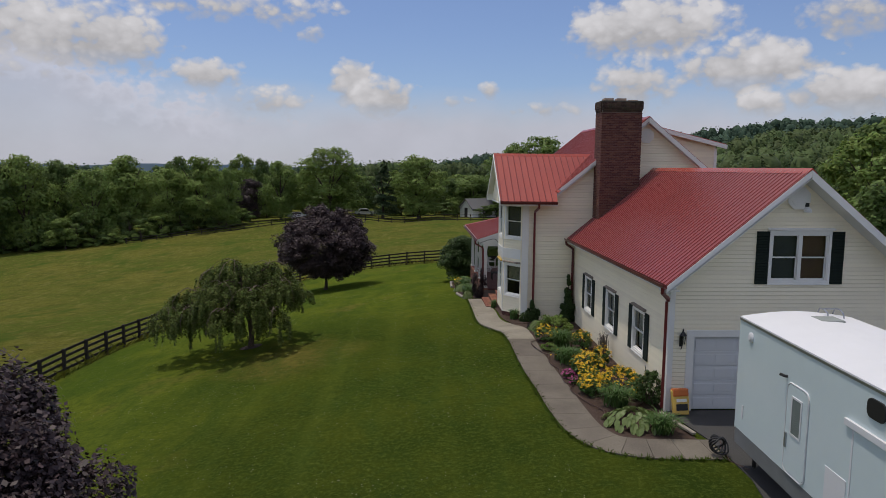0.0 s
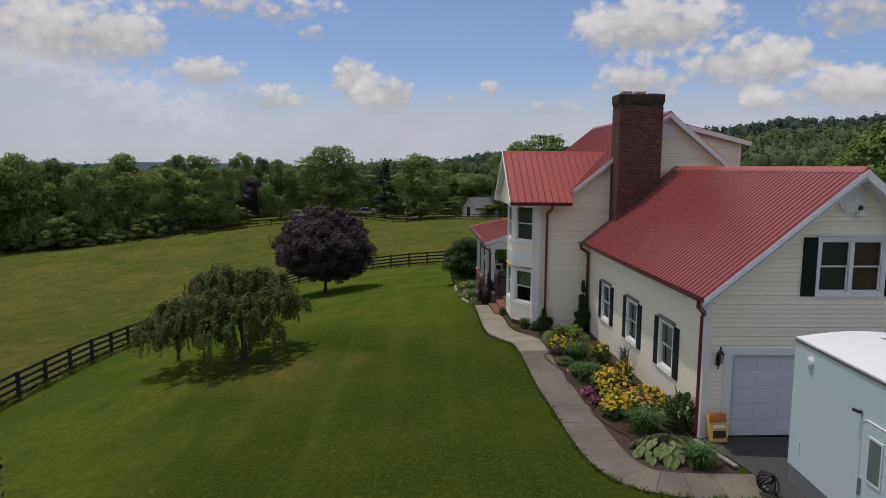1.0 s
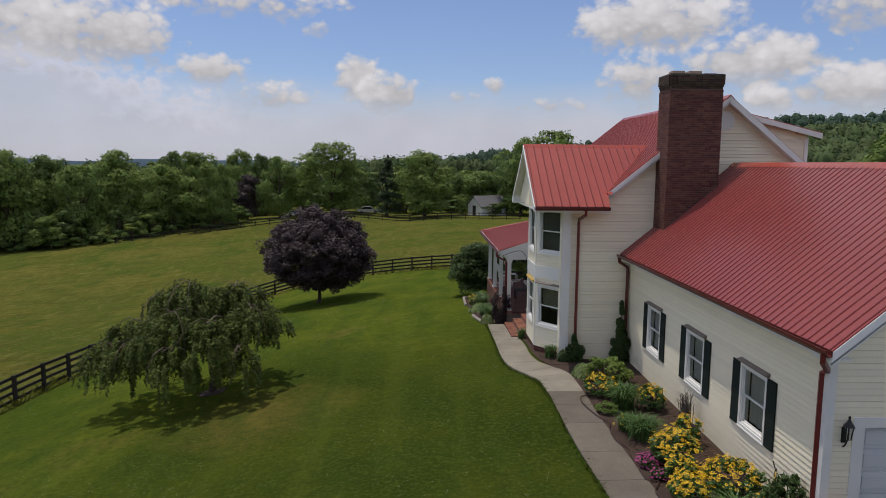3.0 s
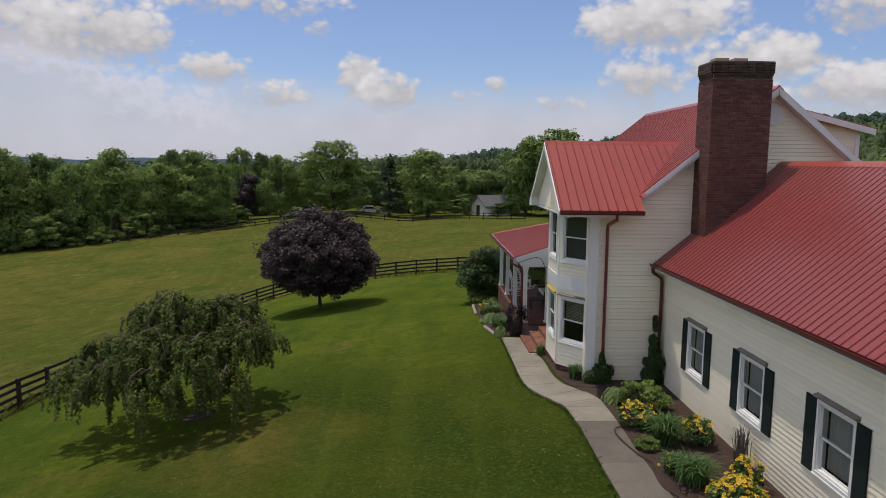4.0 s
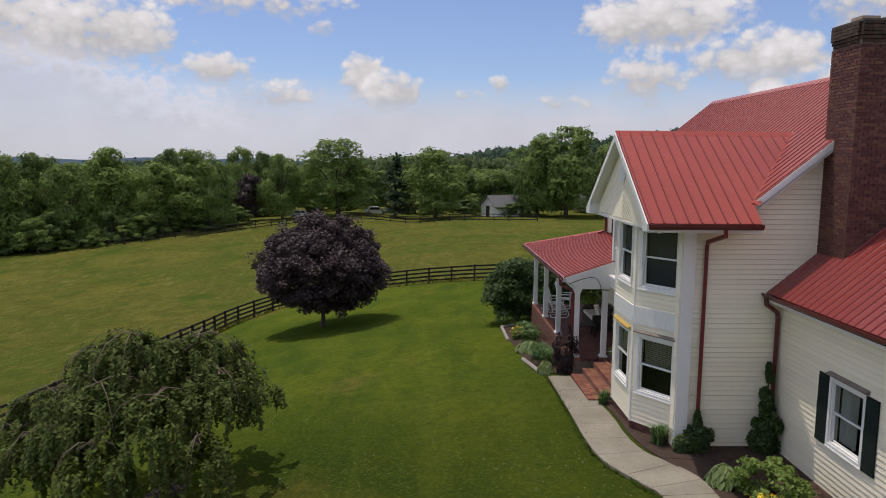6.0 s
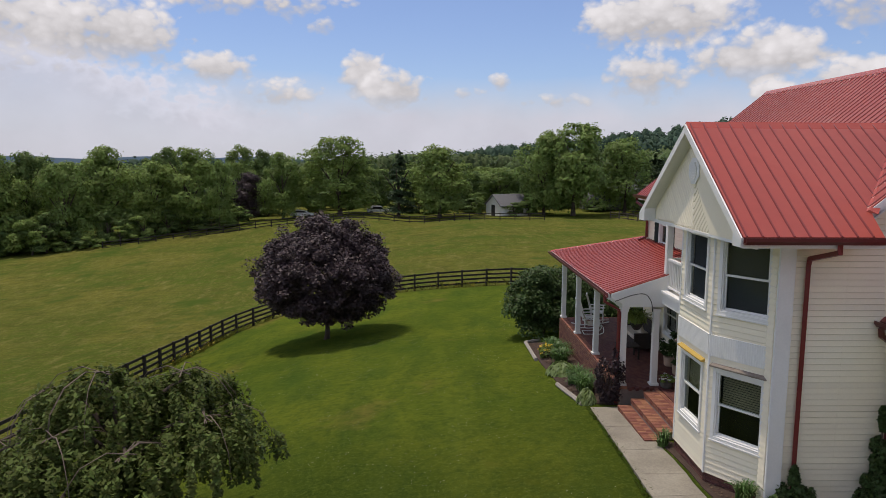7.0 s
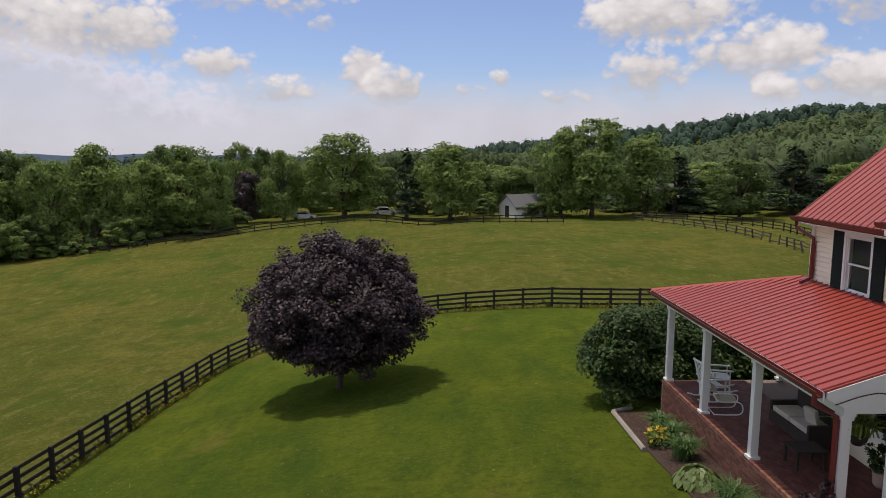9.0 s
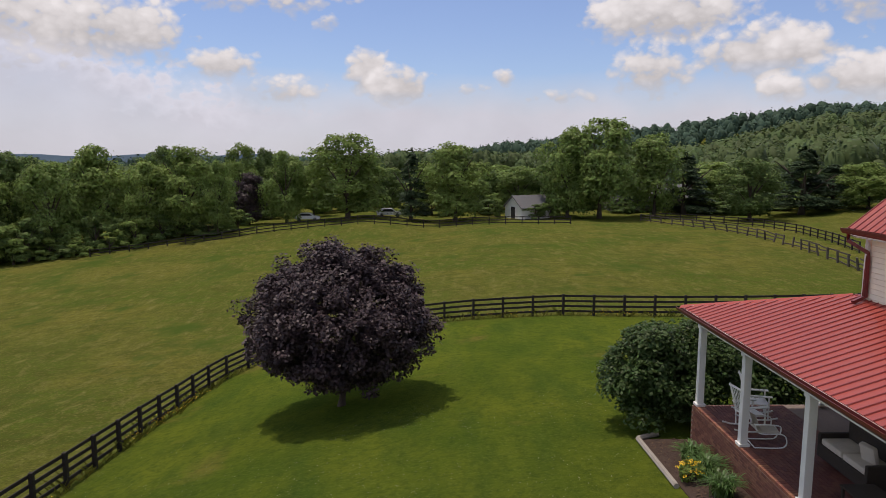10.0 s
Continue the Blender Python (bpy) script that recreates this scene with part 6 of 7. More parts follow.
# ---- plants ----
def leaf_mesh(name, pts, size, mat, parent, rng, up=0.4, aspect=0.6, normals=None, shade=None):
    """Many small four-cornered leaves at points."""
    pts = np.asarray(pts, float)
    n = len(pts)
    nrm = rng.normal(size=(n, 3))
    nrm[:, 2] = np.abs(nrm[:, 2]) + up
    if normals is not None:
        nrm += normals
    nrm /= np.linalg.norm(nrm, axis=1)[:, None]
    if shade is not None:
        nrm *= np.where((nrm * shade).sum(1) < 0, -1.0, 1.0)[:, None]
    t = np.cross(nrm, rng.normal(size=(n, 3)))
    t /= np.linalg.norm(t, axis=1)[:, None] + 1e-9
    b = np.cross(nrm, t)
    s = (size * rng.uniform(0.6, 1.35, n))[:, None]
    fold = nrm * s * 0.12
    v = np.stack([pts - t * s, pts - b * s * aspect - fold, pts + t * s, pts + b * s * aspect - fold], 1).reshape(-1, 3)
    me = bpy.data.meshes.new(name)
    me.vertices.add(4 * n)
    me.vertices.foreach_set("co", v.ravel())
    me.loops.add(4 * n)
    me.loops.foreach_set("vertex_index", np.arange(4 * n))
    me.polygons.add(n)
    me.polygons.foreach_set("loop_start", np.arange(0, 4 * n, 4))
    me.update(calc_edges=True)
    if shade is not None:
        # leaves in one clump take their light together, as soft tufts
        me.polygons.foreach_set("use_smooth", np.ones(n, bool))
        k = shade + rng.normal(size=(n, 3)) * 0.3
        k /= np.linalg.norm(k, axis=1)[:, None] + 1e-9
        me.normals_split_custom_set_from_vertices(np.repeat(k, 4, axis=0))
    me.materials.append(M[mat])
    ob = new(name, me)
    ob.parent = parent
    return ob


def outward(p, centre, k=1.0):
    """Directions away from a point, so that leaves lie on the crown's skin."""
    d = np.asarray(p) - np.asarray(centre)
    return k * d / (np.linalg.norm(d, axis=1)[:, None] + 1e-6)


def lumpy(rng, n, clumps, radius, height, base, flat=0.0, spread=0.22, hollow=0.55, ways=False):
    """Points of a crown: clumps over a bulging ellipsoid, leaves round each clump."""
    d = rng.normal(size=(clumps, 3))
    d /= np.linalg.norm(d, axis=1)[:, None]
    r = rng.uniform(hollow, 1.0, clumps) ** 0.6
    bumps = np.array([1 + 0.13 * noise.noise(Vector(q) * 1.7 + Vector((rng.integers(50), 0, 0))) for q in d])
    c = d * (r * bumps)[:, None]
    if flat:
        c[:, 2] = np.maximum(c[:, 2], -flat)
    which = rng.integers(0, clumps, n)
    o = rng.normal(size=(n, 3))
    o /= np.linalg.norm(o, axis=1)[:, None]
    sz = rng.uniform(0.55, 1.2, clumps)[which][:, None] * spread
    p = c[which] + o * sz * rng.uniform(0.45, 1.0, (n, 1))
    q = p * [radius, radius, height / 2] + [0, 0, base + height / 2]
    if ways:
        w = c[which] / (np.linalg.norm(c[which], axis=1)[:, None] + 1e-6)
        return q, 0.65 * o + 0.65 * w + [0, 0, 0.2]
    return q


def lobed(rng, n, lobes, radius, height, base, droop=0.0):
    """Points and directions of a crown made of separate leafy lobes of uneven size, with gaps between them."""
    a = rng.uniform(0, 6.283, lobes)
    h = (np.arange(lobes) + rng.uniform(0, 1, lobes)) / lobes
    wide = np.sqrt(np.clip(1 - (1.75 * np.abs(h - 0.42)) ** 2.2, 0.06, 1))
    wide *= 1 + 0.28 * np.sin(a * 2 + rng.uniform(0, 6)) * np.cos(h * 5 + rng.uniform(0, 6))
    r = wide * rng.uniform(0.10, 0.92, lobes) ** 0.6
    size = rng.uniform(0.17, 0.34, lobes) * (0.75 + 0.4 * wide)
    c = np.stack([np.cos(a) * r * radius, np.sin(a) * r * radius, base + height * (0.08 + 0.84 * h)], 1)
    share = size ** 2 / (size ** 2).sum()
    which = rng.choice(lobes, n, p=share)
    o = rng.normal(size=(n, 3))
    o /= np.linalg.norm(o, axis=1)[:, None]
    o[:, 2] = np.where(o[:, 2] < -0.35, -o[:, 2], o[:, 2])
    knob = 1 + 0.30 * np.sin(o[:, 0] * 7 + which) * np.sin(o[:, 1] * 7 + 2 * which) + 0.12 * np.sin(o[:, 2] * 15 + which)
    s = (size[which] * knob * rng.uniform(0.62, 1.05, n) ** 0.5)[:, None]
    p = c[which] + o * s * [radius, radius, radius * 0.82]
    if droop:
        p[:, 2] -= rng.uniform(0, 1, n) ** 2 * droop * (o[:, 2] < 0.4)
    w = np.stack([np.cos(a), np.sin(a), 0.6 * (h - 0.3)], 1)[which]
    return p, o + 0.35 * w + [0, 0, 0.15]


def limbs(parent, rng, height, trunk_r, fork, radius, count, top, mat="bark", lean=(0, 0)):
    """A tapered trunk with limbs reaching into the crown."""
    bm = bmesh.new()
    pts = [Vector((lean[0] * t + 0.05 * math.sin(3 * t), lean[1] * t + 0.04 * math.cos(4 * t) - 0.04, fork * t)) for t in np.linspace(0, 1, 6)]
    tube([pts[0] - Vector((0, 0, 0.3))] + pts, [trunk_r * 1.5, trunk_r * 1.25] + [trunk_r * (1 - 0.07 * k) for k in range(1, 6)], 10, bm)
    trunk = part("trunk", bm, mat, parent)
    for k in range(count):
        a = 2 * math.pi * k / count + rng.uniform(-0.4, 0.4)
        r, h = radius * rng.uniform(0.45, 0.85), rng.uniform(0.35, 1.0) * (top - fork)
        p = pts[-1]
        way = [p + Vector((math.cos(a) * r * t, math.sin(a) * r * t, h * t ** 0.75)) for t in np.linspace(0, 1, 5)]
        part("limb", tube(way, [trunk_r * 0.6 * (1 - 0.2 * i) for i in range(5)], 6), mat, trunk)
    return trunk


def maple(at, radius, height, base, seed, label, n=26000, leaf=0.13):
    rng = np.random.default_rng(seed)
    t = thing("purple_maple", label, "tree", at, "purple maples")
    limbs(t, rng, height, 0.15, base + 0.35, radius, 9, height * 0.85)
    pts, ways = lumpy(rng, n, 900, radius, height - base, base, flat=0.80, spread=0.135, hollow=0.5, ways=True)
    # domed above, widest low down
    k = np.clip((pts[:, 2] - base) / (height - base), 0, 1.1)
    pts[:, :2] *= (1.06 - 0.20 * np.clip(k - 0.50, 0, 1) / 0.5 - 0.16 * np.clip(0.22 - k, 0, 1) / 0.22)[:, None]
    leaf_mesh("crown", pts, leaf, "purple", t, rng, up=0.4, normals=0.7 * ways)
    return t


maple((-14.43, 35.7, ground(-14.43, 35.7)), 3.55, 6.55, 0.75, 15, "round dark purple maple on the lawn by the fence", 105000, 0.074)
maple((-14.45, -10.6, ground(-14.45, -10.6)), 3.0, 6.4, 1.0, 12, "dark purple maple on the near lawn", 120000, 0.050)


def weeping(at, seed):
    rng = np.random.default_rng(seed)
    t = thing("weeping_cherry", "broad weeping cherry with hanging leafy strands on the lawn", "tree", at)
    bm = tube([(0, 0, -0.3), (0.0, 0.0, 0.0), (0.05, 0, 0.6), (-0.02, 0.03, 1.2), (-0.25, 0.05, 1.9)], [0.20, 0.155, 0.125, 0.12, 0.11], 9)
    trunk = part("trunk", bm, "bark", t)
    crotch = Vector((-0.22, 0.05, 1.8))
    pts, nrm = [], []
    # each limb arches over and carries an umbrella of hanging strands
    lobes = ((-0.6, 0.0, 3.85, 1.25), (0.8, 0.5, 3.7, 1.15), (1.55, -0.5, 3.1, 0.95), (-1.6, 0.5, 3.35, 1.1), (-0.9, -1.3, 3.05, 1.2), (0.5, -1.6, 2.85, 1.1), (-2.5, -0.3, 2.55, 1.0),
             (-3.4, -0.6, 1.75, 0.85), (0.2, 1.7, 3.2, 1.2), (-1.9, 1.8, 2.6, 1.1), (1.75, 0.9, 2.75, 0.85), (-2.3, -1.6, 2.0, 0.9), (-3.2, 0.8, 1.7, 0.8), (-0.6, -2.5, 2.1, 0.8), (1.5, -1.9, 2.0, 0.7))
    for lx, ly, top, R in lobes:
        end = Vector((lx, ly, top))
        way = [crotch.lerp(end, s) + Vector((0, 0, 0.5 * math.sin(s * math.pi))) for s in np.linspace(0, 1, 7)]
        part("limb", tube(way, [0.07 * (1 - 0.11 * i) for i in range(7)], 6), "bark", trunk)
        # tassels: bunches of strands that hang together, the rim ones longest and uneven
        for j in range(int(19 * R * R + 12)):
            a, r = rng.uniform(0, 6.28), R * math.sqrt(rng.uniform(0.0, 1.0)) * rng.uniform(0.85, 1.15)
            hub = end + Vector((math.cos(a) * r, math.sin(a) * r, 0.15 - 0.46 * (r / R) ** 2 * R + 0.07 * rng.normal()))
            clear = 0.22 if lx < -2.2 else 0.55 if lx < -1.2 or ly < -1.4 else 0.95
            low = ground(at[0] + hub.x, at[1] + hub.y) - at[2] + clear * rng.uniform(0.75, 1.5)
            reach = rng.uniform(0.35, 0.75) + 0.75 * (r / R) * rng.uniform(0.15, 1.0)
            for _ in range(5):
                p = hub + Vector((rng.normal() * 0.09, rng.normal() * 0.09, rng.normal() * 0.04))
                drop = min(reach * rng.uniform(0.7, 1.1), p.z - low)
                if drop < 0.12:
                    continue
                out = Vector((math.cos(a), math.sin(a), 0)) * rng.uniform(0.05, 0.3)
                m = max(5, int(drop * 34))
                for q in range(m):
                    f = q / m
                    pts.append((p.x + out.x * f ** 0.5 + rng.normal() * 0.028, p.y + out.y * f ** 0.5 + rng.normal() * 0.028, p.z - drop * f))
                    nrm.append((math.cos(a) * r / R * 1.1, math.sin(a) * r / R * 1.1, 0.75 - 0.55 * f))
        # bare arching twigs over the top
        for j in range(4):
            a = rng.uniform(0, 6.28)
            o = Vector((math.cos(a), math.sin(a), 0))
            p = end + Vector((0, 0, 0.13)) - o * 0.2
            part("branch", tube([p, p + o * R * 0.45 + Vector((0, 0, 0.16)), p + o * R * 0.85 + Vector((0, 0, 0.0)), p + o * R * 1.12 + Vector((0, 0, -0.4)), p + o * R * 1.2 + Vector((0, 0, -0.9))], [0.013, 0.011, 0.008, 0.006, 0.004], 5), "twig", trunk)
    leaf_mesh("crown", pts, 0.066, "weeping", t, rng, up=0.3, aspect=0.45, normals=np.array(nrm))
    bm = bmesh.new()
    n = 26
    c = bm.verts.new((0, 0, 0.05))
    ring = [bm.verts.new((0.5 * math.cos(6.283 * k / n) * (1 + 0.15 * math.sin(3 * k)), 0.48 * math.sin(6.283 * k / n), 0.0)) for k in range(n)]
    for k in range(n):
        bm.faces.new((c, ring[k], ring[(k + 1) % n]))
    for v in bm.verts:
        v.co.z += ground(at[0] + v.co.x, at[1] + v.co.y) - at[2] + 0.015
    part("mulch_ring", bm, "mulch", t)


weeping((-14.88, 12.6, ground(-14.88, 12.6)), 21)


def bush(name, at, radius, height, mat, seed, label, n=3000, leaf=0.06, category="shrub", flowers=None, group=""):
    rng = np.random.default_rng(seed)
    b = thing(name, label, category, at, group)
    bm = bmesh.new()
    for k in range(6):
        a = k * 1.05
        tube([(0, 0, -0.05), (math.cos(a) * radius * 0.3, math.sin(a) * radius * 0.3, height * 0.4), (math.cos(a) * radius * 0.6, math.sin(a) * radius * 0.6, height * 0.75)], [0.02, 0.014, 0.006], 5, bm)
    part("stems", bm, "bark", b)["kind"] = "stuff"
    if radius > 1.2:
        pts, ways = lobed(rng, n, 80, radius * 0.92, height * 0.96, 0.0)
        pts[:, 2] = np.clip(pts[:, 2], 0.03, None)
        leaf_mesh("leaves", pts, leaf, mat, b, rng, up=0.4, normals=0.8 * ways)
        return b
    leaf_mesh("leaves", lumpy(rng, n, max(44, int(60 * radius)), radius * 0.86, height * 0.96, 0.02, flat=0.92, spread=0.28), leaf, mat, b, rng)
    if flowers:
        kind, count, size = flowers
        heads(b, rng, radius, height, kind, count, size)
    return b


def ivy(at, radius, height, seed, label):
    """Ivy: a dense foot narrowing up the wall or pipe."""
    rng = np.random.default_rng(seed)
    b = thing("climbing_ivy", label, "ivy", at, "ivy")
    part("stems", tube([(0, 0, -0.05), (0.03, 0.02, height * 0.4), (0.0, 0.08, height * 0.95)], [0.03, 0.02, 0.008], 5), "bark", b)
    pts, ways = [], []
    for k in range(int(16 * height) + 8):
        h = rng.uniform(0, 1) ** 1.5
        c = np.array([rng.normal() * radius * 0.55 * (1 - h) ** 1.6, rng.normal() * radius * 0.35 * (1 - h) + 0.07 * h, 0.05 + h * height])
        r = radius * (0.42 * (1 - h) ** 1.2 + 0.10) * rng.uniform(0.6, 1.2)
        o = rng.normal(size=(int(2600 * r) + 40, 3))
        o /= np.linalg.norm(o, axis=1)[:, None]
        pts.append(np.maximum(c + o * r * rng.uniform(0.6, 1.1, (len(o), 1)) * [1, 0.8, 1.25], [-9, -9, 0.02]))
        ways.append(o)
    leaf_mesh("leaves", np.concatenate(pts), 0.042, "leaf_dark", b, rng, up=0.2, normals=np.concatenate(ways))
    return b


def heads(b, rng, radius, height, kind, count, size):
    """Flower heads of eight petals round a centre, over the top of a clump."""
    vs, fs, cv, cf = [], [], [], []
    for _ in range(count):
        a, r = rng.uniform(0, 6.28), radius * math.sqrt(rng.uniform(0, 1)) * 1.02
        z = height * (1.02 - 0.42 * (r / radius) ** 2) + rng.normal() * 0.05
        c = np.array([math.cos(a) * r, math.sin(a) * r, z])
        tilt = rng.normal(size=2) * 0.35 + [math.cos(a) * 0.3, math.sin(a) * 0.3]
        s = size * rng.uniform(0.7, 1.25)
        for k in range(7):
            t0, t1 = 2 * math.pi * (k - 0.42) / 7, 2 * math.pi * (k + 0.42) / 7
            i = len(vs)
            for rr, th in ((0.25, (t0 + t1) / 2), (0.8, t0), (1.0, (t0 + t1) / 2), (0.8, t1)):
                x, y = rr * s * math.cos(th), rr * s * math.sin(th)
                vs.append((c[0] + x, c[1] + y, c[2] + 0.014 - x * tilt[0] - y * tilt[1] - 0.15 * rr * s))
            fs.append((i, i + 1, i + 2, i + 3))
        i = len(cv)
        for th in range(5):
            cv.append((c[0] + 0.15 * s * math.cos(th * 1.257), c[1] + 0.15 * s * math.sin(th * 1.257), c[2] + 0.012))
        cv.append((c[0], c[1], c[2] + 0.028))
        cf += [(i + k, i + (k + 1) % 5, i + 5) for k in range(5)]
    p = raw("bloom", vs, fs, kind, b)
    p["kind"] = "stuff"
    if kind == "yellow":
        raw("bloom_centre", cv, cf, "cone", b)["kind"] = "stuff"


def straps(name, at, radius, height, count, seed, label, mat="strap", flowers=None, width=0.014, category="plant", group=""):
    """A tuft of arching strap leaves."""
    rng = np.random.default_rng(seed)
    t = thing(name, label, category, at, group)
    vs, fs = [], []
    for _ in range(count):
        a, reach, h = rng.uniform(0, 6.28), radius * rng.uniform(0.35, 1.1), height * rng.uniform(0.65, 1.1)
        bx, by = rng.normal(size=2) * radius * 0.18
        s = np.array([-math.sin(a), math.cos(a)]) * width * rng.uniform(0.8, 1.4)
        i = len(vs)
        for k in range(5):
            f = k / 4
            x, y = bx + math.cos(a) * reach * f ** 1.3, by + math.sin(a) * reach * f ** 1.3
            z = h * math.sin(min(1.0, f * 1.15) * math.pi * 0.62) / 0.93
            w = 1 - 0.85 * f ** 2
            vs += [(x + s[0] * w, y + s[1] * w, z), (x - s[0] * w, y - s[1] * w, z)]
        fs += [(i + 2 * k, i + 2 * k + 1, i + 2 * k + 3, i + 2 * k + 2) for k in range(4)]
    raw("leaves", vs, fs, mat, t)["kind"] = "stuff"
    if flowers:
        heads(t, rng, radius, height, *flowers)
    return t


def hosta(at, radius, seed, label):
    rng = np.random.default_rng(seed)
    t = thing("hosta", label, "plant", at, "hostas")
    for k in range(84):
        a = k * 2.4 + rng.uniform(-0.2, 0.2)
        r = radius * (0.25 + 0.75 * (k / 84) ** 0.6)
        L, W = 0.22 * rng.uniform(0.8, 1.15), 0.085 * rng.uniform(0.85, 1.2)
        z = 0.42 - 0.30 * (r / radius) ** 2 + rng.uniform(-0.03, 0.03)
        m = Matrix.Translation((math.cos(a) * (r - L * 0.6), math.sin(a) * (r - L * 0.6), z)) @ Matrix.Rotation(a, 4, "Z") @ Matrix.Rotation(0.15 + 0.5 * r / radius, 4, "Y")
        bm = bmesh.new()
        rows = []
        for f, w in ((0, 0.1), (0.2, 0.8), (0.45, 1.0), (0.75, 0.65), (1.0, 0.02)):
            rows.append([bm.verts.new(m @ Vector((L * f * 1.2, s * W * w, 0.035 * abs(s) - 0.10 * f * f))) for s in (-1, 0, 1)])
        for p, q in zip(rows, rows[1:]):
            for i in range(2):
                bm.faces.new((p[i], q[i], q[i + 1], p[i + 1]))
        part("leaf", bm, "hosta", t)


B = -0.06
hosta((-1.26, -0.98, B), 0.90, 1, "large pale green hosta at the bed's corner")
straps("grass_clump", (-0.72, -1.62, B), 0.60, 0.42, 260, 2, "arching green grass clump beside the hosta")
bush("rose_bush", (-0.32, 0.55, B), 0.50, 1.05, "leaf_dark", 3, "dark leafy rose bush by the garage corner", 2200, 0.042)
bush("coneflower", (-0.82, 1.85, B), 0.64, 0.72, "strap", 4, "clump of yellow coneflowers in full bloom", 2600, 0.045, "flower", ("yellow", 230, 0.040), "yellow coneflowers")
bush("coneflower", (-1.78, 1.55, B), 0.46, 0.55, "strap", 5, "dense clump of yellow coneflowers", 1800, 0.045, "flower", ("yellow", 170, 0.040), "yellow coneflowers")
bush("coneflower", (-1.66, 2.35, B), 0.38, 0.60, "strap", 33, "low clump of yellow coneflowers between two taller ones", 1300, 0.045, "flower", ("yellow", 90, 0.040), "yellow coneflowers")
bush("coneflower", (-1.48, 3.25, B), 0.58, 0.82, "strap", 6, "tall broad clump of yellow coneflowers", 2500, 0.045, "flower", ("yellow", 240, 0.042), "yellow coneflowers")
bush("coneflower", (-0.70, 4.45, B), 0.36, 0.72, "strap", 7, "smaller clump of yellow coneflowers", 1300, 0.045, "flower", ("yellow", 100, 0.042), "yellow coneflowers")
bush("coneflower", (-0.55, 0.95, B), 0.26, 0.42, "strap", 35, "few yellow coneflowers by the hydrant", 600, 0.04, "flower", ("yellow", 30, 0.036), "yellow coneflowers")
bush("pink_flower", (-2.06, 3.25, B), 0.32, 0.20, "leaf_dark", 8, "low mat of magenta flowers", 900, 0.035, "flower", ("pink", 260, 0.024))
bush("pink_flower", (-2.06, 2.60, B), 0.26, 0.18, "leaf_dark", 34, "fading mat of magenta flowers", 800, 0.035, "flower", ("pink", 90, 0.022))
straps("daylily", (-1.30, 0.45, B), 0.66, 0.48, 320, 9, "green daylily tuft with arching leaves", group="daylilies")
straps("daylily", (-1.72, 4.85, B), 0.66, 0.48, 320, 10, "green daylily tuft with arching leaves", group="daylilies")
straps("daylily", (-1.55, 7.00, B), 0.70, 0.58, 340, 11, "green daylily tuft with arching leaves", group="daylilies")
bush("sedum", (-2.14, 6.65, B), 0.34, 0.26, "leaf_light", 12, "low round chartreuse sedum", 1100, 0.04)
bush("coneflower", (-0.82, 6.85, B), 0.42, 0.72, "strap", 13, "slim clump of yellow coneflowers by the wall", 1400, 0.045, "flower", ("yellow", 90, 0.042), "yellow coneflowers")
straps("tall_spike_plant", (-0.34, 5.55, B), 0.32, 0.85, 90, 14, "upright brownish flower spikes by the wall", "grey_wood", width=0.009)
straps("daylily", (-2.0, 5.35, B), 0.34, 0.35, 140, 31, "small green tuft with a few yellow flowers", flowers=("yellow", 14, 0.035), group="daylilies")
bush("coneflower", (-1.98, 8.10, B), 0.52, 0.58, "strap", 15, "spreading clump of yellow coneflowers", 1900, 0.045, "flower", ("yellow", 120, 0.042), "yellow coneflowers")
bush("hydrangea", (-1.38, 9.30, B), 0.82, 0.72, "leaf", 16, "wide leafy shrub near the house corner", 4200, 0.05)
hosta((-2.02, 10.05, B), 0.40, 17, "small hosta at the bed's edge")
ivy((-1.95, 11.74, B), 0.36, 1.05, 18, "dark ivy clump round the foot of the downspout")
ivy((-0.30, 11.72, B), 0.50, 2.1, 19, "dark ivy climbing the wall corner")
straps("daylily", (-2.72, 12.15, B), 0.34, 0.40, 130, 20, "small green tuft under the bay window", group="daylilies")
straps("daylily", (-3.30, 15.15, -0.30), 0.28, 0.50, 90, 41, "striped grassy tuft beside the steps", group="daylilies")
bush("lilac_bush", (-3.9, 29.1, ground(-3.9, 29.1)), 1.62, 3.35, "leaf_dark", 22, "big dark green bush at the porch's end", 26000, 0.062)
bush("lilac_bush", (-2.3, 29.6, ground(-2.3, 29.6)), 1.7, 3.3, "leaf_dark", 23, "big dark green bush beyond the porch", 13000, 0.07)
for k, (x, y) in enumerate(((-0.2, 30.0), (2.2, 30.4), (4.6, 30.2))):
    bush("lilac_bush", (x, y, ground(x, y)), 1.6, 3.2, "leaf_dark", 25 + k, "big dark green bush beyond the porch", 6000, 0.09)
bush("purple_shrub", (-3.72, 18.55, -0.35), 0.50, 1.75, "purple", 24, "dark purple-leaved shrub by the porch steps", 3600, 0.04)
for k, (x, y, r) in enumerate(((-4.1, 25.6, 0.5), (-4.1, 24.7, 0.6), (-4.15, 23.6, 0.55), (-4.2, 20.7, 0.6), (-4.15, 19.8, 0.6))):
    straps("daylily", (x, y, ground(x, y) + 0.03), r, 0.46, 280, 50 + k, "green daylily tuft by the brick porch wall", group="porch daylilies")
bush("coneflower", (-4.5, 24.6, ground(-4.5, 24.6)), 0.36, 0.5, "leaf", 60, "small yellow coneflowers in the porch bed", 1000, 0.045, "flower", ("yellow", 60, 0.045), "yellow coneflowers")
hosta((-4.40, 22.1, ground(-4.40, 22.1) + 0.03), 0.58, 61, "pale green hosta in the porch bed")
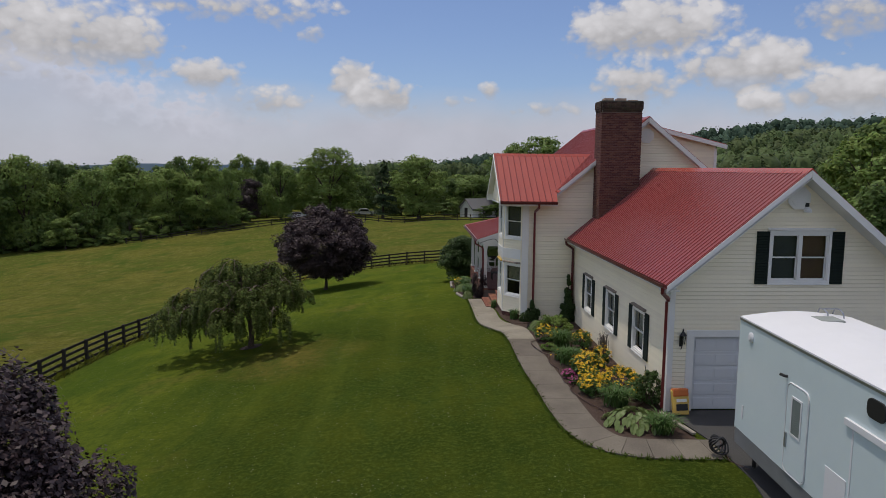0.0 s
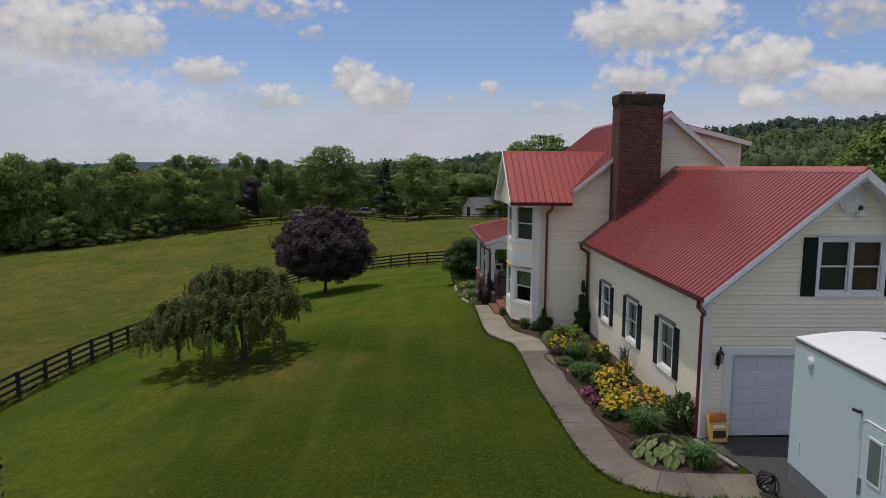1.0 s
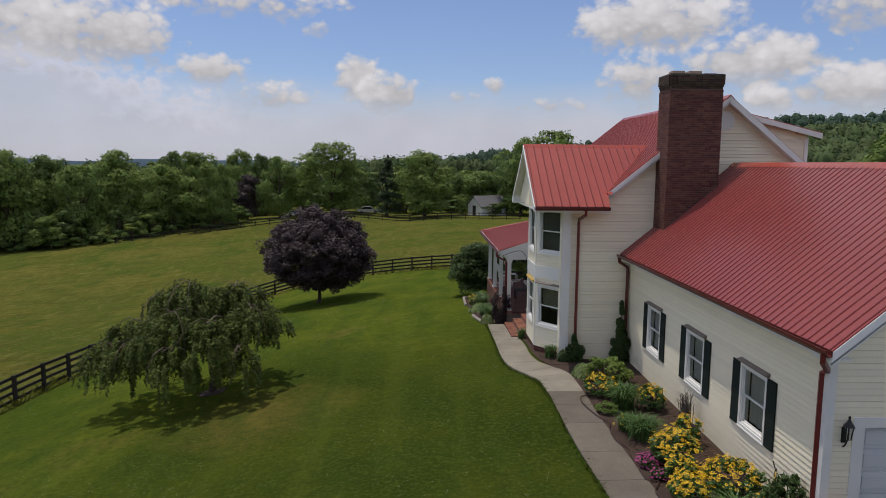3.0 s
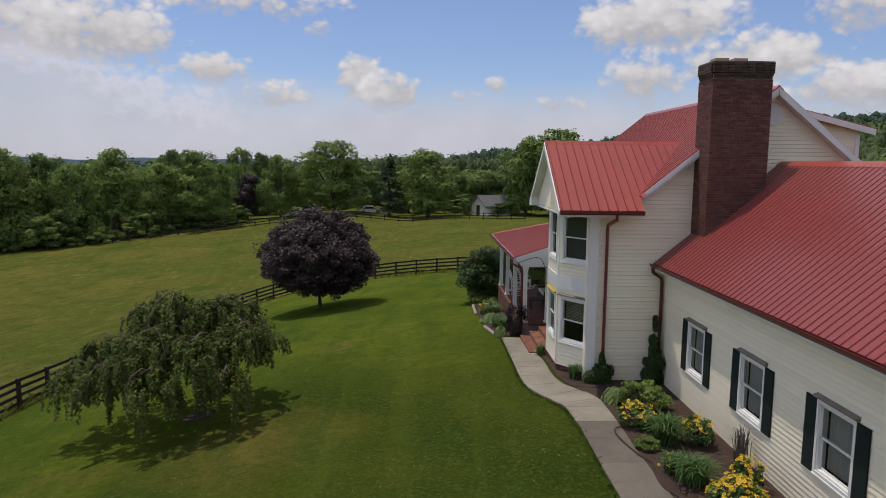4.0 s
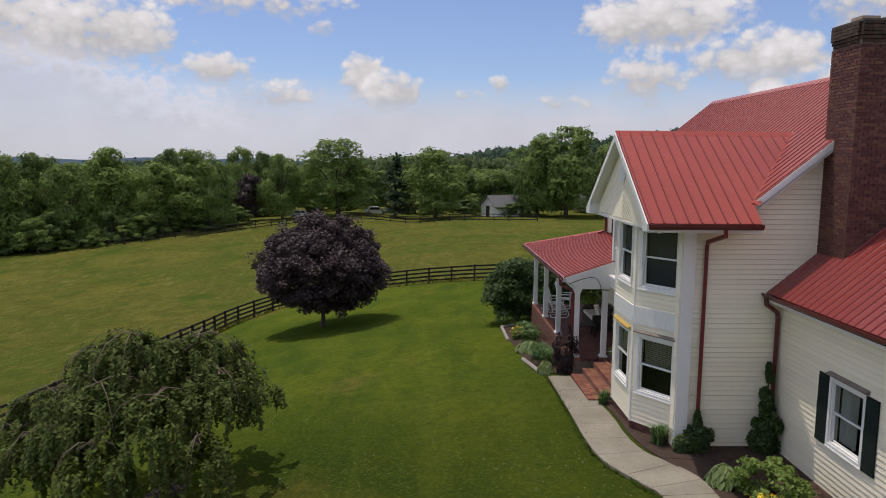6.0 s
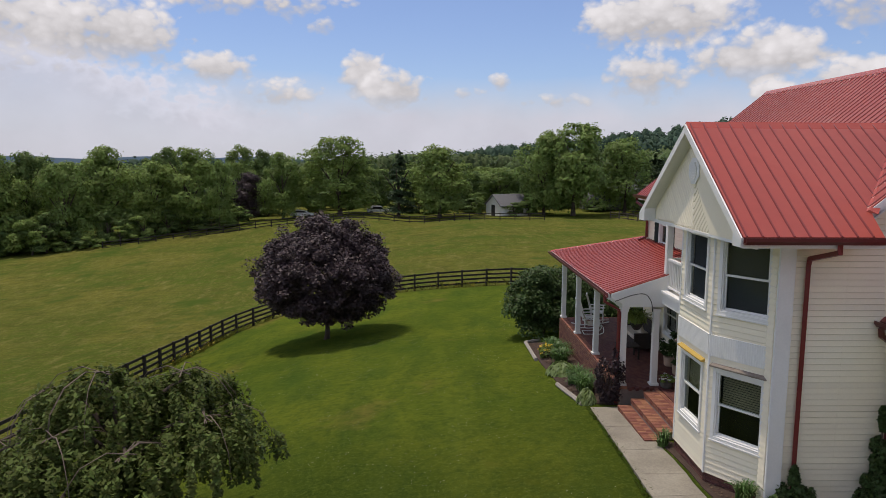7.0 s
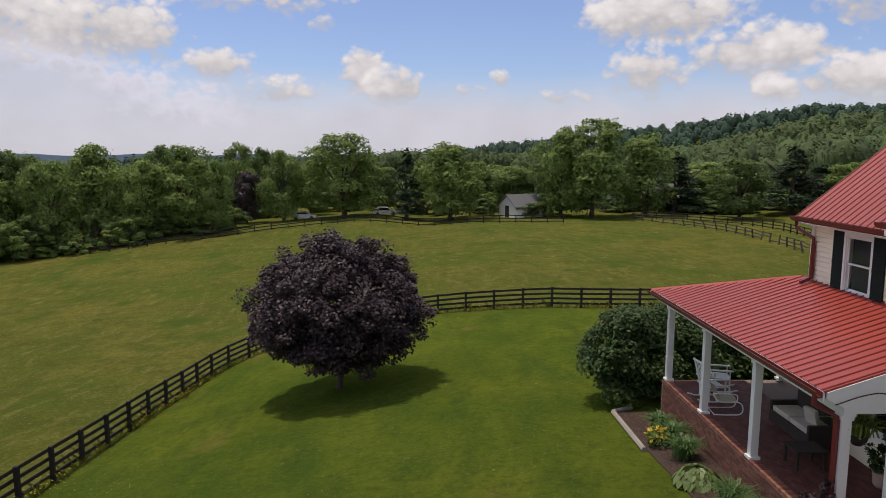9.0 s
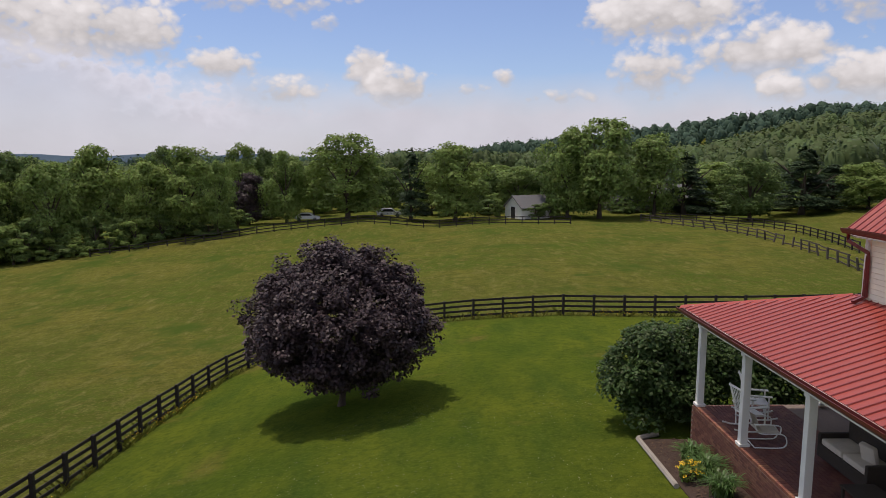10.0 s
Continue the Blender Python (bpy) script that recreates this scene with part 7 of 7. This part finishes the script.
hosta((-4.36, 18.7, ground(-4.36, 18.7) + 0.03), 0.30, 62, "small hosta at the walk's end")
fern = thing("hanging_fern", "lush fern in a hanging basket under the porch end", "plant", (-2.95, 18.75, 2.05))
part("basket", lathe([(0.08, -0.2), (0.16, -0.1), (0.18, 0.0)], 12), "black", fern)
part("hanger", tube([(0, 0, 0), (0, 0, 0.5)], 0.006, 4), "black", fern)
fr = straps("fronds", (0, 0, -0.05), 0.52, 0.30, 170, 70, "", mat="leaf", width=0.02)
for o in list(fr.children):
    o.parent = fern
    o.name = "frond"
bpy.data.objects.remove(fr)
for k, (x, y) in enumerate(((-1.45, 19.3), (-1.4, 20.2))):
    pt = thing("potted_plant", "dark leafy plant in a pot by the door", "plant", (x, y, SLAB), "porch pots")
    part("pot", lathe([(0.12, 0), (0.17, 0.05), (0.19, 0.3), (0.2, 0.32), (0.17, 0.32), (0.15, 0.25)], 14), "clay", pt)
    leaf_mesh("leaves", lumpy(np.random.default_rng(80 + k), 900, 20, 0.35, 0.8, 0.3, spread=0.3), 0.05, "leaf_dark", pt, np.random.default_rng(81))
pt = thing("flower_pot", "grey pot of white flowers on the landing", "plant", (-2.2, 18.15, SLAB))
part("pot", lathe([(0.13, 0), (0.18, 0.06), (0.19, 0.18), (0.21, 0.2), (0.16, 0.2)], 14), "cap", pt)
leaf_mesh("leaves", lumpy(np.random.default_rng(90), 500, 14, 0.22, 0.22, 0.15, spread=0.3), 0.035, "leaf", pt, np.random.default_rng(91))
leaf_mesh("petals", lumpy(np.random.default_rng(92), 120, 14, 0.24, 0.2, 0.2, spread=0.3), 0.025, "white", pt, np.random.default_rng(93))


# ---- fences ----
def board_fence(line, step, boards, height, mat, label, name="fence", rails=4, post=0.07, wild=0.0):
    f = thing(name, label, "fence", (0, 0, 0))
    rng = np.random.default_rng(7)
    pts = along(line, step)
    zs = [ground(p.x, p.y) for p in pts]
    pm = part("post", box((-post, -post, -0.25), (post, post, height + 0.05), 0.008), mat, f)
    pm.location = (*pts[0], zs[0])
    for p, z in zip(pts[1:], zs[1:]):
        o = again(pm, f, (p.x, p.y, z), turn=rng.uniform(-0.1, 0.1))
        o.rotation_euler = (rng.normal() * wild * 0.3, rng.normal() * wild * 0.3, rng.uniform(-0.1, 0.1))
    rail = part("rail", box((0, -0.018, -0.065), (1, 0.018, 0.065)), mat, f)
    first = True
    for p, q, za, zb in zip(pts, pts[1:], zs, zs[1:]):
        for k in range(rails):
            if wild and rng.uniform() < 0.12:
                continue
            h = height * (0.20 + 0.74 * k / (rails - 1))
            a, b = Vector((p.x, p.y, za + h)), Vector((q.x, q.y, zb + h + rng.normal() * (0.006 + wild * 0.15)))
            d = b - a
            o = rail if first else new("rail", rail.data)
            first = False
            o.parent = f
            side = Vector((d.y, -d.x, 0)).normalized() * (post + 0.012)
            o.matrix_basis = Matrix.Translation(a - side) @ d.to_track_quat("X", "Z").to_matrix().to_4x4() @ Matrix.Diagonal((d.length, 1, 1, 1))


board_fence([(p.x, p.y) for p in FLINE], 1.85, 1, 1.28, "fence", "black four-board fence round the lawn")
board_fence([(-60, 108), (-48, 112), (-36, 116), (-22, 118), (-10, 117.5), (4, 117), (12, 117.5)], 2.6, 1, 1.25, "fence", "black board fence along the far meadow edge", rails=3)
board_fence([(24.5, 124), (28.6, 113), (31.0, 103), (31.2, 96), (30.3, 85), (27.4, 70), (24.5, 60)], 2.6, 1, 1.15, "old_rail", "weathered sagging rail fence on the meadow", rails=3, wild=0.5, post=0.08)
board_fence([(27, 127), (34, 122), (39, 113), (40, 103), (38, 92), (34.5, 80)], 2.6, 1, 1.2, "fence", "black fence beside the field track", rails=3)


def weeds():
    """Long meadow grass and weeds: along the fence and over the near meadow."""
    rng = np.random.default_rng(3)
    vs, fs = [], []

    def tuft(x, y, h, n, spread):
        z = ground(x, y)
        for _ in range(n):
            a = rng.uniform(0, 6.28)
            bx, by = x + rng.normal() * spread, y + rng.normal() * spread
            hh, w = h * rng.uniform(0.6, 1.3), 0.026
            dx, dy = math.cos(a) * hh * 1.1, math.sin(a) * hh * 1.1
            sx, sy = -math.sin(a) * w, math.cos(a) * w
            i = len(vs)
            vs.extend([(bx + sx, by + sy, z), (bx - sx, by - sy, z), (bx + dx * 0.5, by + dy * 0.5, z + hh * 0.7), (bx + dx, by + dy, z + hh)])
            fs.extend([(i, i + 1, i + 2), (i + 2, i + 3, i)])
    for p in along([(q.x, q.y) for q in FLINE], 0.22):
        tuft(p.x + rng.normal() * 0.12, p.y + rng.normal() * 0.12, rng.uniform(0.15, 0.5), 5, 0.12)
    tagged(raw("meadow_grass", vs, fs, "blade"), "tall yellow-green grass and weeds along the fence", "grass", kind="stuff")
    vs, fs = [], []
    for i, p in enumerate(WALK[:-1]):
        d = WALK[i + 1] - p
        s = Vector((d.y, -d.x)).normalized() * (WIDTHS[i] + 0.015)
        for _ in range(int(d.length * 34)):
            q = p + d * rng.uniform() + s
            tuft(q.x + rng.normal() * 0.03, q.y + rng.normal() * 0.03, rng.uniform(0.05, 0.10), 4, 0.025)
    tagged(raw("lawn_edge_grass", vs, fs, "lawn_blade"), "ragged green grass along the garden walk", "grass", kind="stuff")
    vs2, fs2 = [], []
    for _ in range(5200):
        x, y = rng.uniform(-23, -2.2), rng.uniform(-9, 34)
        if (y > 12.0 and x > -4.9) or (x > -3.6 and y < 12) or noise.noise(Vector((x * 0.3, y * 0.3, 9))) < -0.1:
            continue
        z, s = ground(x, y) + 0.035, rng.uniform(0.010, 0.018)
        i = len(vs2)
        vs2.extend([(x - s, y, z), (x, y - s, z + 0.006), (x + s, y, z), (x, y + s, z + 0.006)])
        fs2.append((i, i + 1, i + 2, i + 3))
    tagged(raw("clover_flowers", vs2, fs2, "clover"), "tiny pale clover heads scattered in the lawn", "clover", kind="stuff")
    vs3, fs3 = [], []
    for p in along([(q.x, q.y) for q in FLINE], 0.5):
        if noise.noise(Vector((p.x * 0.25, p.y * 0.25, 4))) > 0.12:
            for _ in range(9):
                x, y = p.x + rng.normal() * 0.3, p.y + rng.normal() * 0.3
                z, s = ground(x, y) + rng.uniform(0.1, 0.4), 0.03
                i = len(vs3)
                vs3.extend([(x - s, y, z), (x, y - s, z + 0.02), (x + s, y, z), (x, y + s, z + 0.02)])
                fs3.append((i, i + 1, i + 2, i + 3))
    tagged(raw("wild_flowers", vs3, fs3, "yellow"), "small yellow wild flowers along the fence", "flowers", kind="stuff")


weeds()

# ---- trees beyond the meadow ----
crowns = {}


def crown_mesh(kind, k, fine):
    rng = np.random.default_rng(100 + 10 * len(crowns) + k)
    n = 17000 if fine else 4200
    if kind == "conifer":
        # whorls of separate boughs, each a flat spray drooping at its tip
        boughs = 74
        hb = np.sort(rng.uniform(0.10, 0.97, boughs))
        ab = rng.uniform(0, 6.283, boughs)
        rb = (1.05 - hb) ** 0.75 * rng.uniform(0.20, 0.33, boughs)
        which = rng.integers(0, boughs, n)
        f = rng.uniform(0.1, 1.0, n) ** 0.7
        side = rng.normal(size=n) * 0.26 * f * rb[which]
        r = rb[which] * f
        x, y = np.cos(ab[which]) * r - np.sin(ab[which]) * side, np.sin(ab[which]) * r + np.cos(ab[which]) * side
        z = hb[which] + 0.05 * f - 0.07 * f * f + rng.normal(size=n) * 0.010
        pts = np.stack([x, y, z], 1)
        ways = np.stack([np.cos(ab[which]) * 0.5, np.sin(ab[which]) * 0.5, np.full(n, 0.8)], 1) * 0.8
    elif kind == "willow":
        pts, ways = lobed(rng, n, 50, 0.36, 0.90, 0.07, droop=0.10)
    elif kind == "bush":
        pts, ways = lobed(rng, n, 22, 0.37, 0.92, 0.02)
    else:
        pts, ways = lobed(rng, n, 62, 0.37, 0.94, 0.03)
    pts[:, 2] = np.clip(pts[:, 2], 0.02, None)
    size = (0.0135 if fine else 0.024) * (0.7 if kind == "conifer" else 1.0)
    ob = leaf_mesh("crown", pts, size, "leaf", None, rng, up=0.3, aspect=0.7, normals=1.6 * ways, shade=ways)
    me = ob.data
    bpy.data.objects.remove(ob)
    return me


def trunk_mesh():
    bm = tube([(0, 0, -0.06), (0, 0, 0.05), (0.01, 0, 0.3), (0, 0.01, 0.62)], [0.034, 0.026, 0.018, 0.006], 8)
    for a in range(5):
        tube([(0, 0, 0.22 + 0.05 * a), (math.cos(a * 1.3) * 0.12, math.sin(a * 1.3) * 0.12, 0.4 + 0.06 * a), (math.cos(a * 1.3) * 0.22, math.sin(a * 1.3) * 0.22, 0.55 + 0.06 * a)], [0.012, 0.008, 0.003], 5, bm)
    me = bpy.data.meshes.new("trunk")
    bm.to_mesh(me)
    bm.free()
    me.materials.append(M["bark"])
    return me


TRUNK = trunk_mesh()
LOOK = {"round": ("leaf", "broad green deciduous tree at the meadow's edge"), "light": ("leaf_light", "light green tree at the meadow's edge"), "willow": ("leaf_light", "tall drooping green willow beyond the meadow"),
        "dark": ("tree_dark", "dense dark green round tree beyond the fence"), "conifer": ("needle", "dark green pine beyond the meadow"), "purple": ("purple", "dark purple tree beyond the meadow")}
trng = np.random.default_rng(77)


def far_tree(x, y, top, width, kind, fine=True):
    z = ground(x, y) - 0.2
    h = top - z
    shape = kind if kind in ("conifer", "willow") else "bush" if h < 7.5 else "round"
    k = int(trng.integers(0, 5))
    key = (shape, k, LOOK[kind][0], fine)
    if key not in crowns:
        same = [m for (s, kk, _, ff), m in crowns.items() if (s, kk, ff) == (shape, k, fine)]
        me = same[0].copy() if same else crown_mesh(shape, k, fine)
        me.materials[0] = M[LOOK[kind][0]]
        crowns[key] = me
    t = thing({"conifer": "pine_tree", "willow": "willow_tree"}.get(kind, "tree"), LOOK[kind][1], "tree", (x, y, z), "trees beyond the meadow", turn=trng.uniform(0, 6.28))
    w = width / 0.58 if shape == "conifer" else width / 0.80
    t.scale = (w, w, h)
    for name, me in (("trunk", TRUNK), ("crown", crowns[key])):
        o = new(name, me)
        o.parent = t


def seen(px, py, wpx, d, kind, fine=True):
    """A tree by bearing, top and width as seen from the walk's end at a distance d north."""
    far_tree(-10.8 + d * ((px - 784) / 1218 + 0.017), 8.86 + d, 7.1 - (py - (288 if px < 700 else 280)) / 1218 * d, wpx / 1218 * d, kind, fine)


for row in ((-150, 265, 150, 96, "dark"), (-60, 258, 140, 100, "round"), (20, 272, 120, 108, "dark"), (95, 292, 110, 103, "light"), (180, 262, 135, 110, "round"), (262, 290, 100, 108, "round"), (330, 264, 120, 110, "round"),
            (290, 262, 80, 124, "dark"), (386, 288, 60, 108, "light"), (432, 262, 70, 138, "round"), (472, 268, 48, 142, "dark"), (442, 312, 62, 122, "purple"), (508, 272, 85, 121, "willow"), (556, 290, 60, 132, "round"),
            (616, 242, 150, 120, "round"), (727, 266, 80, 121, "conifer"), (690, 305, 60, 135, "dark"), (806, 252, 130, 119, "round"), (866, 300, 70, 140, "dark"), (918, 293, 100, 137, "light"), (1005, 222, 110, 122, "willow"),
            (1062, 203, 145, 121, "willow"), (1160, 230, 120, 125, "willow"), (1212, 272, 120, 131, "conifer"), (1332, 277, 112, 116, "dark"), (1425, 262, 140, 121, "conifer"), (1480, 292, 130, 126, "conifer"), (1545, 285, 110, 118, "round"),
            (1620, 280, 120, 112, "round"), (1720, 290, 120, 110, "dark"), (1270, 300, 80, 140, "round"), (1115, 300, 90, 138, "conifer"), (965, 310, 70, 140, "dark"), (948, 362, 44, 119, "dark"), (976, 350, 50, 121, "round"), (880, 352, 34, 124, "light")):
    seen(*row)
for k in range(46):
    px = -260 + k * 47 + trng.uniform(-20, 20)
    seen(px, trng.uniform(284, 308), trng.uniform(90, 140), trng.uniform(140, 185), ("round", "dark", "round", "light", "round")[k % 5], False)
# low hedge at the trees' foot, mostly dark leaves in place of shade
for k in range(34):
    px = -170 + k * 18 + trng.uniform(-8, 8)
    d = 96 + 0.03 * max(px, 0) + trng.uniform(0, 5)
    seen(px, 276 + (10.0 + trng.uniform(0, 5)) / d * 1218 * 0.9, trng.uniform(45, 80), d, ("dark", "dark", "round")[k % 3], False)

# undergrowth below and behind the trees, their shade put into its dark leaf colour
for k in range(64):
    px = -220 + k * 29 + trng.uniform(-12, 12)
    if 500 < px < 560 or 660 < px < 715 or 885 < px < 985:
        continue
    seen(px, 345 + trng.uniform(-14, 14), trng.uniform(50, 80), trng.uniform(128, 150), ("dark", "dark", "round")[k % 3], False)

for x, y, top, w, kind in ((58, 78, 13, 12, "round"), (66, 88, 15, 14, "dark"), (52, 66, 10, 10, "light"), (75, 98, 17, 14, "round"), (60, 62, 11, 13, "dark"), (72, 74, 13, 13, "light"), (84, 92, 16, 15, "round"), (46, 55, 8, 9, "dark")):
    far_tree(x, y, top, w, kind, False)
for k in range(13):
    seen(1225 + 36 * k, 352 + trng.uniform(-6, 8), trng.uniform(55, 85), 127 + trng.uniform(0, 8), ("dark", "round", "dark")[k % 3], False)


def far_forest():
    """Woods over the hills: rounded crowns side by side, each a knobbly body with sprays of leaves over it."""
    rng = np.random.default_rng(9)
    ball = bmesh.new()
    bmesh.ops.create_icosphere(ball, subdivisions=2, radius=1.0)
    bv = np.array([v.co[:] for v in ball.verts])
    bf = np.array([[v.index for v in f.verts] for f in ball.faces])
    ball.free()
    for mat, rings, label in (("forest", ((170, 330, 620, 130), (330, 620, 3000, 80)), "wooded slope of green treetops beyond the meadow"),
                              ("ridge", ((700, 1350, 2300, 26),), "woods along the far ridge with cloud shade in their dark bluish colour")):
        pts, sizes, outs, bodies, faces = [], [], [], [], []
        count = 0
        for r0, r1, n, q in rings:
            for _ in range(n):
                r, az = rng.uniform(r0, r1), rng.uniform(0.15 if r0 < 200 else -0.8, 1.0)
                if r < 240 and az < 0.2 and rng.uniform() < 0.5:
                    continue
                x, y = -10 + r * math.sin(az), r * math.cos(az)
                h = rng.uniform(9, 16) * (0.9 if r0 < 200 else 1.0 if r0 < 600 else 1.5)
                w = h * rng.uniform(0.27, 0.38)
                base = np.array([x, y, ground(x, y) + h * 0.45])
                knob = 1 + 0.22 * np.sin(bv[:, 0] * 4 + count) * np.sin(bv[:, 1] * 4 + 2 * count) + 0.13 * np.sin(bv[:, 2] * 6 + bv[:, 0] * 5 + 3 * count)
                bodies.append(base + bv * knob[:, None] * [w * 0.80, w * 0.80, h * 0.42])
                faces.append(bf + count * len(bv))
                count += 1
                o = rng.normal(size=(q, 3))
                o /= np.linalg.norm(o, axis=1)[:, None]
                o[:, 2] = np.abs(o[:, 2]) - 0.25 * rng.uniform(0, 1, q)
                kn = 1 + 0.22 * np.sin(o[:, 0] * 4 + count - 1) * np.sin(o[:, 1] * 4 + 2 * (count - 1))
                pts.append(base + o * kn[:, None] * [w, w, h * 0.52] * rng.uniform(0.85, 1.10, (q, 1)))
                sizes.append(np.full(q, w * (0.10 if r < 330 else 0.15 if r < 700 else 0.22)))
                outs.append(o)
        outs = np.concatenate(outs)
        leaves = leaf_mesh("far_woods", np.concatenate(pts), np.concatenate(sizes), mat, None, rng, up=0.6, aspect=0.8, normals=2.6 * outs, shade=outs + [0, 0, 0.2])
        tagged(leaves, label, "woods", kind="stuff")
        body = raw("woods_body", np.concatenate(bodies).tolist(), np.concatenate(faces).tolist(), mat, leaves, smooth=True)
        body["kind"] = "stuff"


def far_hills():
    """Hills at the edge of sight, haze blue in their colour: two long low ridges one behind the other."""
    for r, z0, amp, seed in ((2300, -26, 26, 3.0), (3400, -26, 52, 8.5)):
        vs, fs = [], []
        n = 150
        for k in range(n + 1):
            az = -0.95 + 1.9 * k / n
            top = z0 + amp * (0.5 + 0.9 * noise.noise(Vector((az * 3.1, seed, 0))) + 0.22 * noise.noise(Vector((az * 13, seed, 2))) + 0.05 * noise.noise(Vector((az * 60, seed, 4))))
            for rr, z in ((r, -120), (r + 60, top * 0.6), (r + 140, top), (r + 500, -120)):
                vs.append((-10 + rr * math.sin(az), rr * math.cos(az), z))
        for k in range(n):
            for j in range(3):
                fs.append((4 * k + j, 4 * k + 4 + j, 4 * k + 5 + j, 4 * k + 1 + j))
        tagged(raw("backdrop_hills", vs, fs, "far_hill", smooth=True), "distant hills along the horizon with haze blue in their colour", "hills", kind="structure")


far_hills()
far_forest()


# ---- far buildings and cars ----
def small_house(at, w, d, h, ridge, turn, wall_mat, label):
    b = thing("outbuilding", label, "building", at, turn=turn)
    part("wall", box((-w / 2, -d / 2, -0.5), (w / 2, d / 2, h)), wall_mat, b)
    part("gable", prism([(-w / 2, -d / 2, h), (-w / 2, d / 2, h), (-w / 2, 0, ridge)], (0, 0, 0), (w, 0, 0)), wall_mat, b)
    for s in (-1, 1):
        part("roof", prism([(-w / 2 - 0.3, s * (d / 2 + 0.4), h - 0.25), (-w / 2 - 0.3, 0, ridge + 0.05), (-w / 2 - 0.3, 0, ridge + 0.2), (-w / 2 - 0.3, s * (d / 2 + 0.4), h - 0.1)], (0, 0, 0), (w + 0.6, 0, 0)), "grey_roof", b)
    for k in range(3 if d > 5.5 else 0):
        x = -w / 2 + w * (k + 0.5) / 3
        win = part("window", box((x - 0.5, -d / 2 - 0.03, 0.9), (x + 0.5, -d / 2 - 0.005, 2.1)), "dark", b)
        part("frame", box((x - 0.58, -d / 2 - 0.02, 2.1), (x + 0.58, -d / 2 - 0.004, 2.2)), "white", win)
    part("door", box((-w / 2 - 0.03, -0.6, 0), (-w / 2 - 0.005, 0.6, 2.1)), "dark", b)


small_house((6.4, 131, ground(6.4, 131)), 6.4, 5, 2.1, 3.9, radians(28), "white", "white shed with a grey roof among the trees")
small_house((38, 152, ground(38, 152)), 10, 7, 2.8, 5.2, radians(-8), "aged", "grey house with a dark roof beyond the field")
small_house((29, 150, ground(29, 150)), 7, 6, 2.5, 4.6, radians(10), "grey_wood", "low grey barn beyond the field")


def car(at, turn, label, tall=0.0):
    c = thing("parked_car", label, "car", at, "parked cars", turn=turn)
    prof = [(-2.2, 0.35), (2.2, 0.35), (2.25, 0.75), (1.2, 0.92), (0.55, 1.40 + tall), (-1.1, 1.42 + tall), (-1.75, 0.98 + tall * 0.8), (-2.25, 0.9)]
    part("body", prism([(x, -0.85, z) for x, z in prof], (0, 0, 0), (0, 1.7, 0)), "car_white", c)
    for s in (-0.86, 0.855):
        part("side_window", prism([(0.95, s, 0.96), (0.45, s, 1.32 + tall), (-1.0, s, 1.34 + tall), (-1.4, s, 0.98)], (0, 0, 0), (0, 0.006, 0)), "dark", c)
    for x in (-1.4, 1.4):
        for y in (-0.85, 0.65):
            w = part("wheel", lathe([(0.32, 0), (0.33, 0.1), (0.32, 0.2)], 16), "black", c)
            w.matrix_basis = Matrix.Translation((x, y + 0.2, 0.33)) @ Euler((math.pi / 2, 0, 0)).to_matrix().to_4x4()


car((-32.8, 131, ground(-32.8, 131)), radians(5), "white car parked among the trees beyond the meadow")
car((-18.4, 133, ground(-18.4, 133)), radians(8), "white car parked beyond the far fence", 0.1)
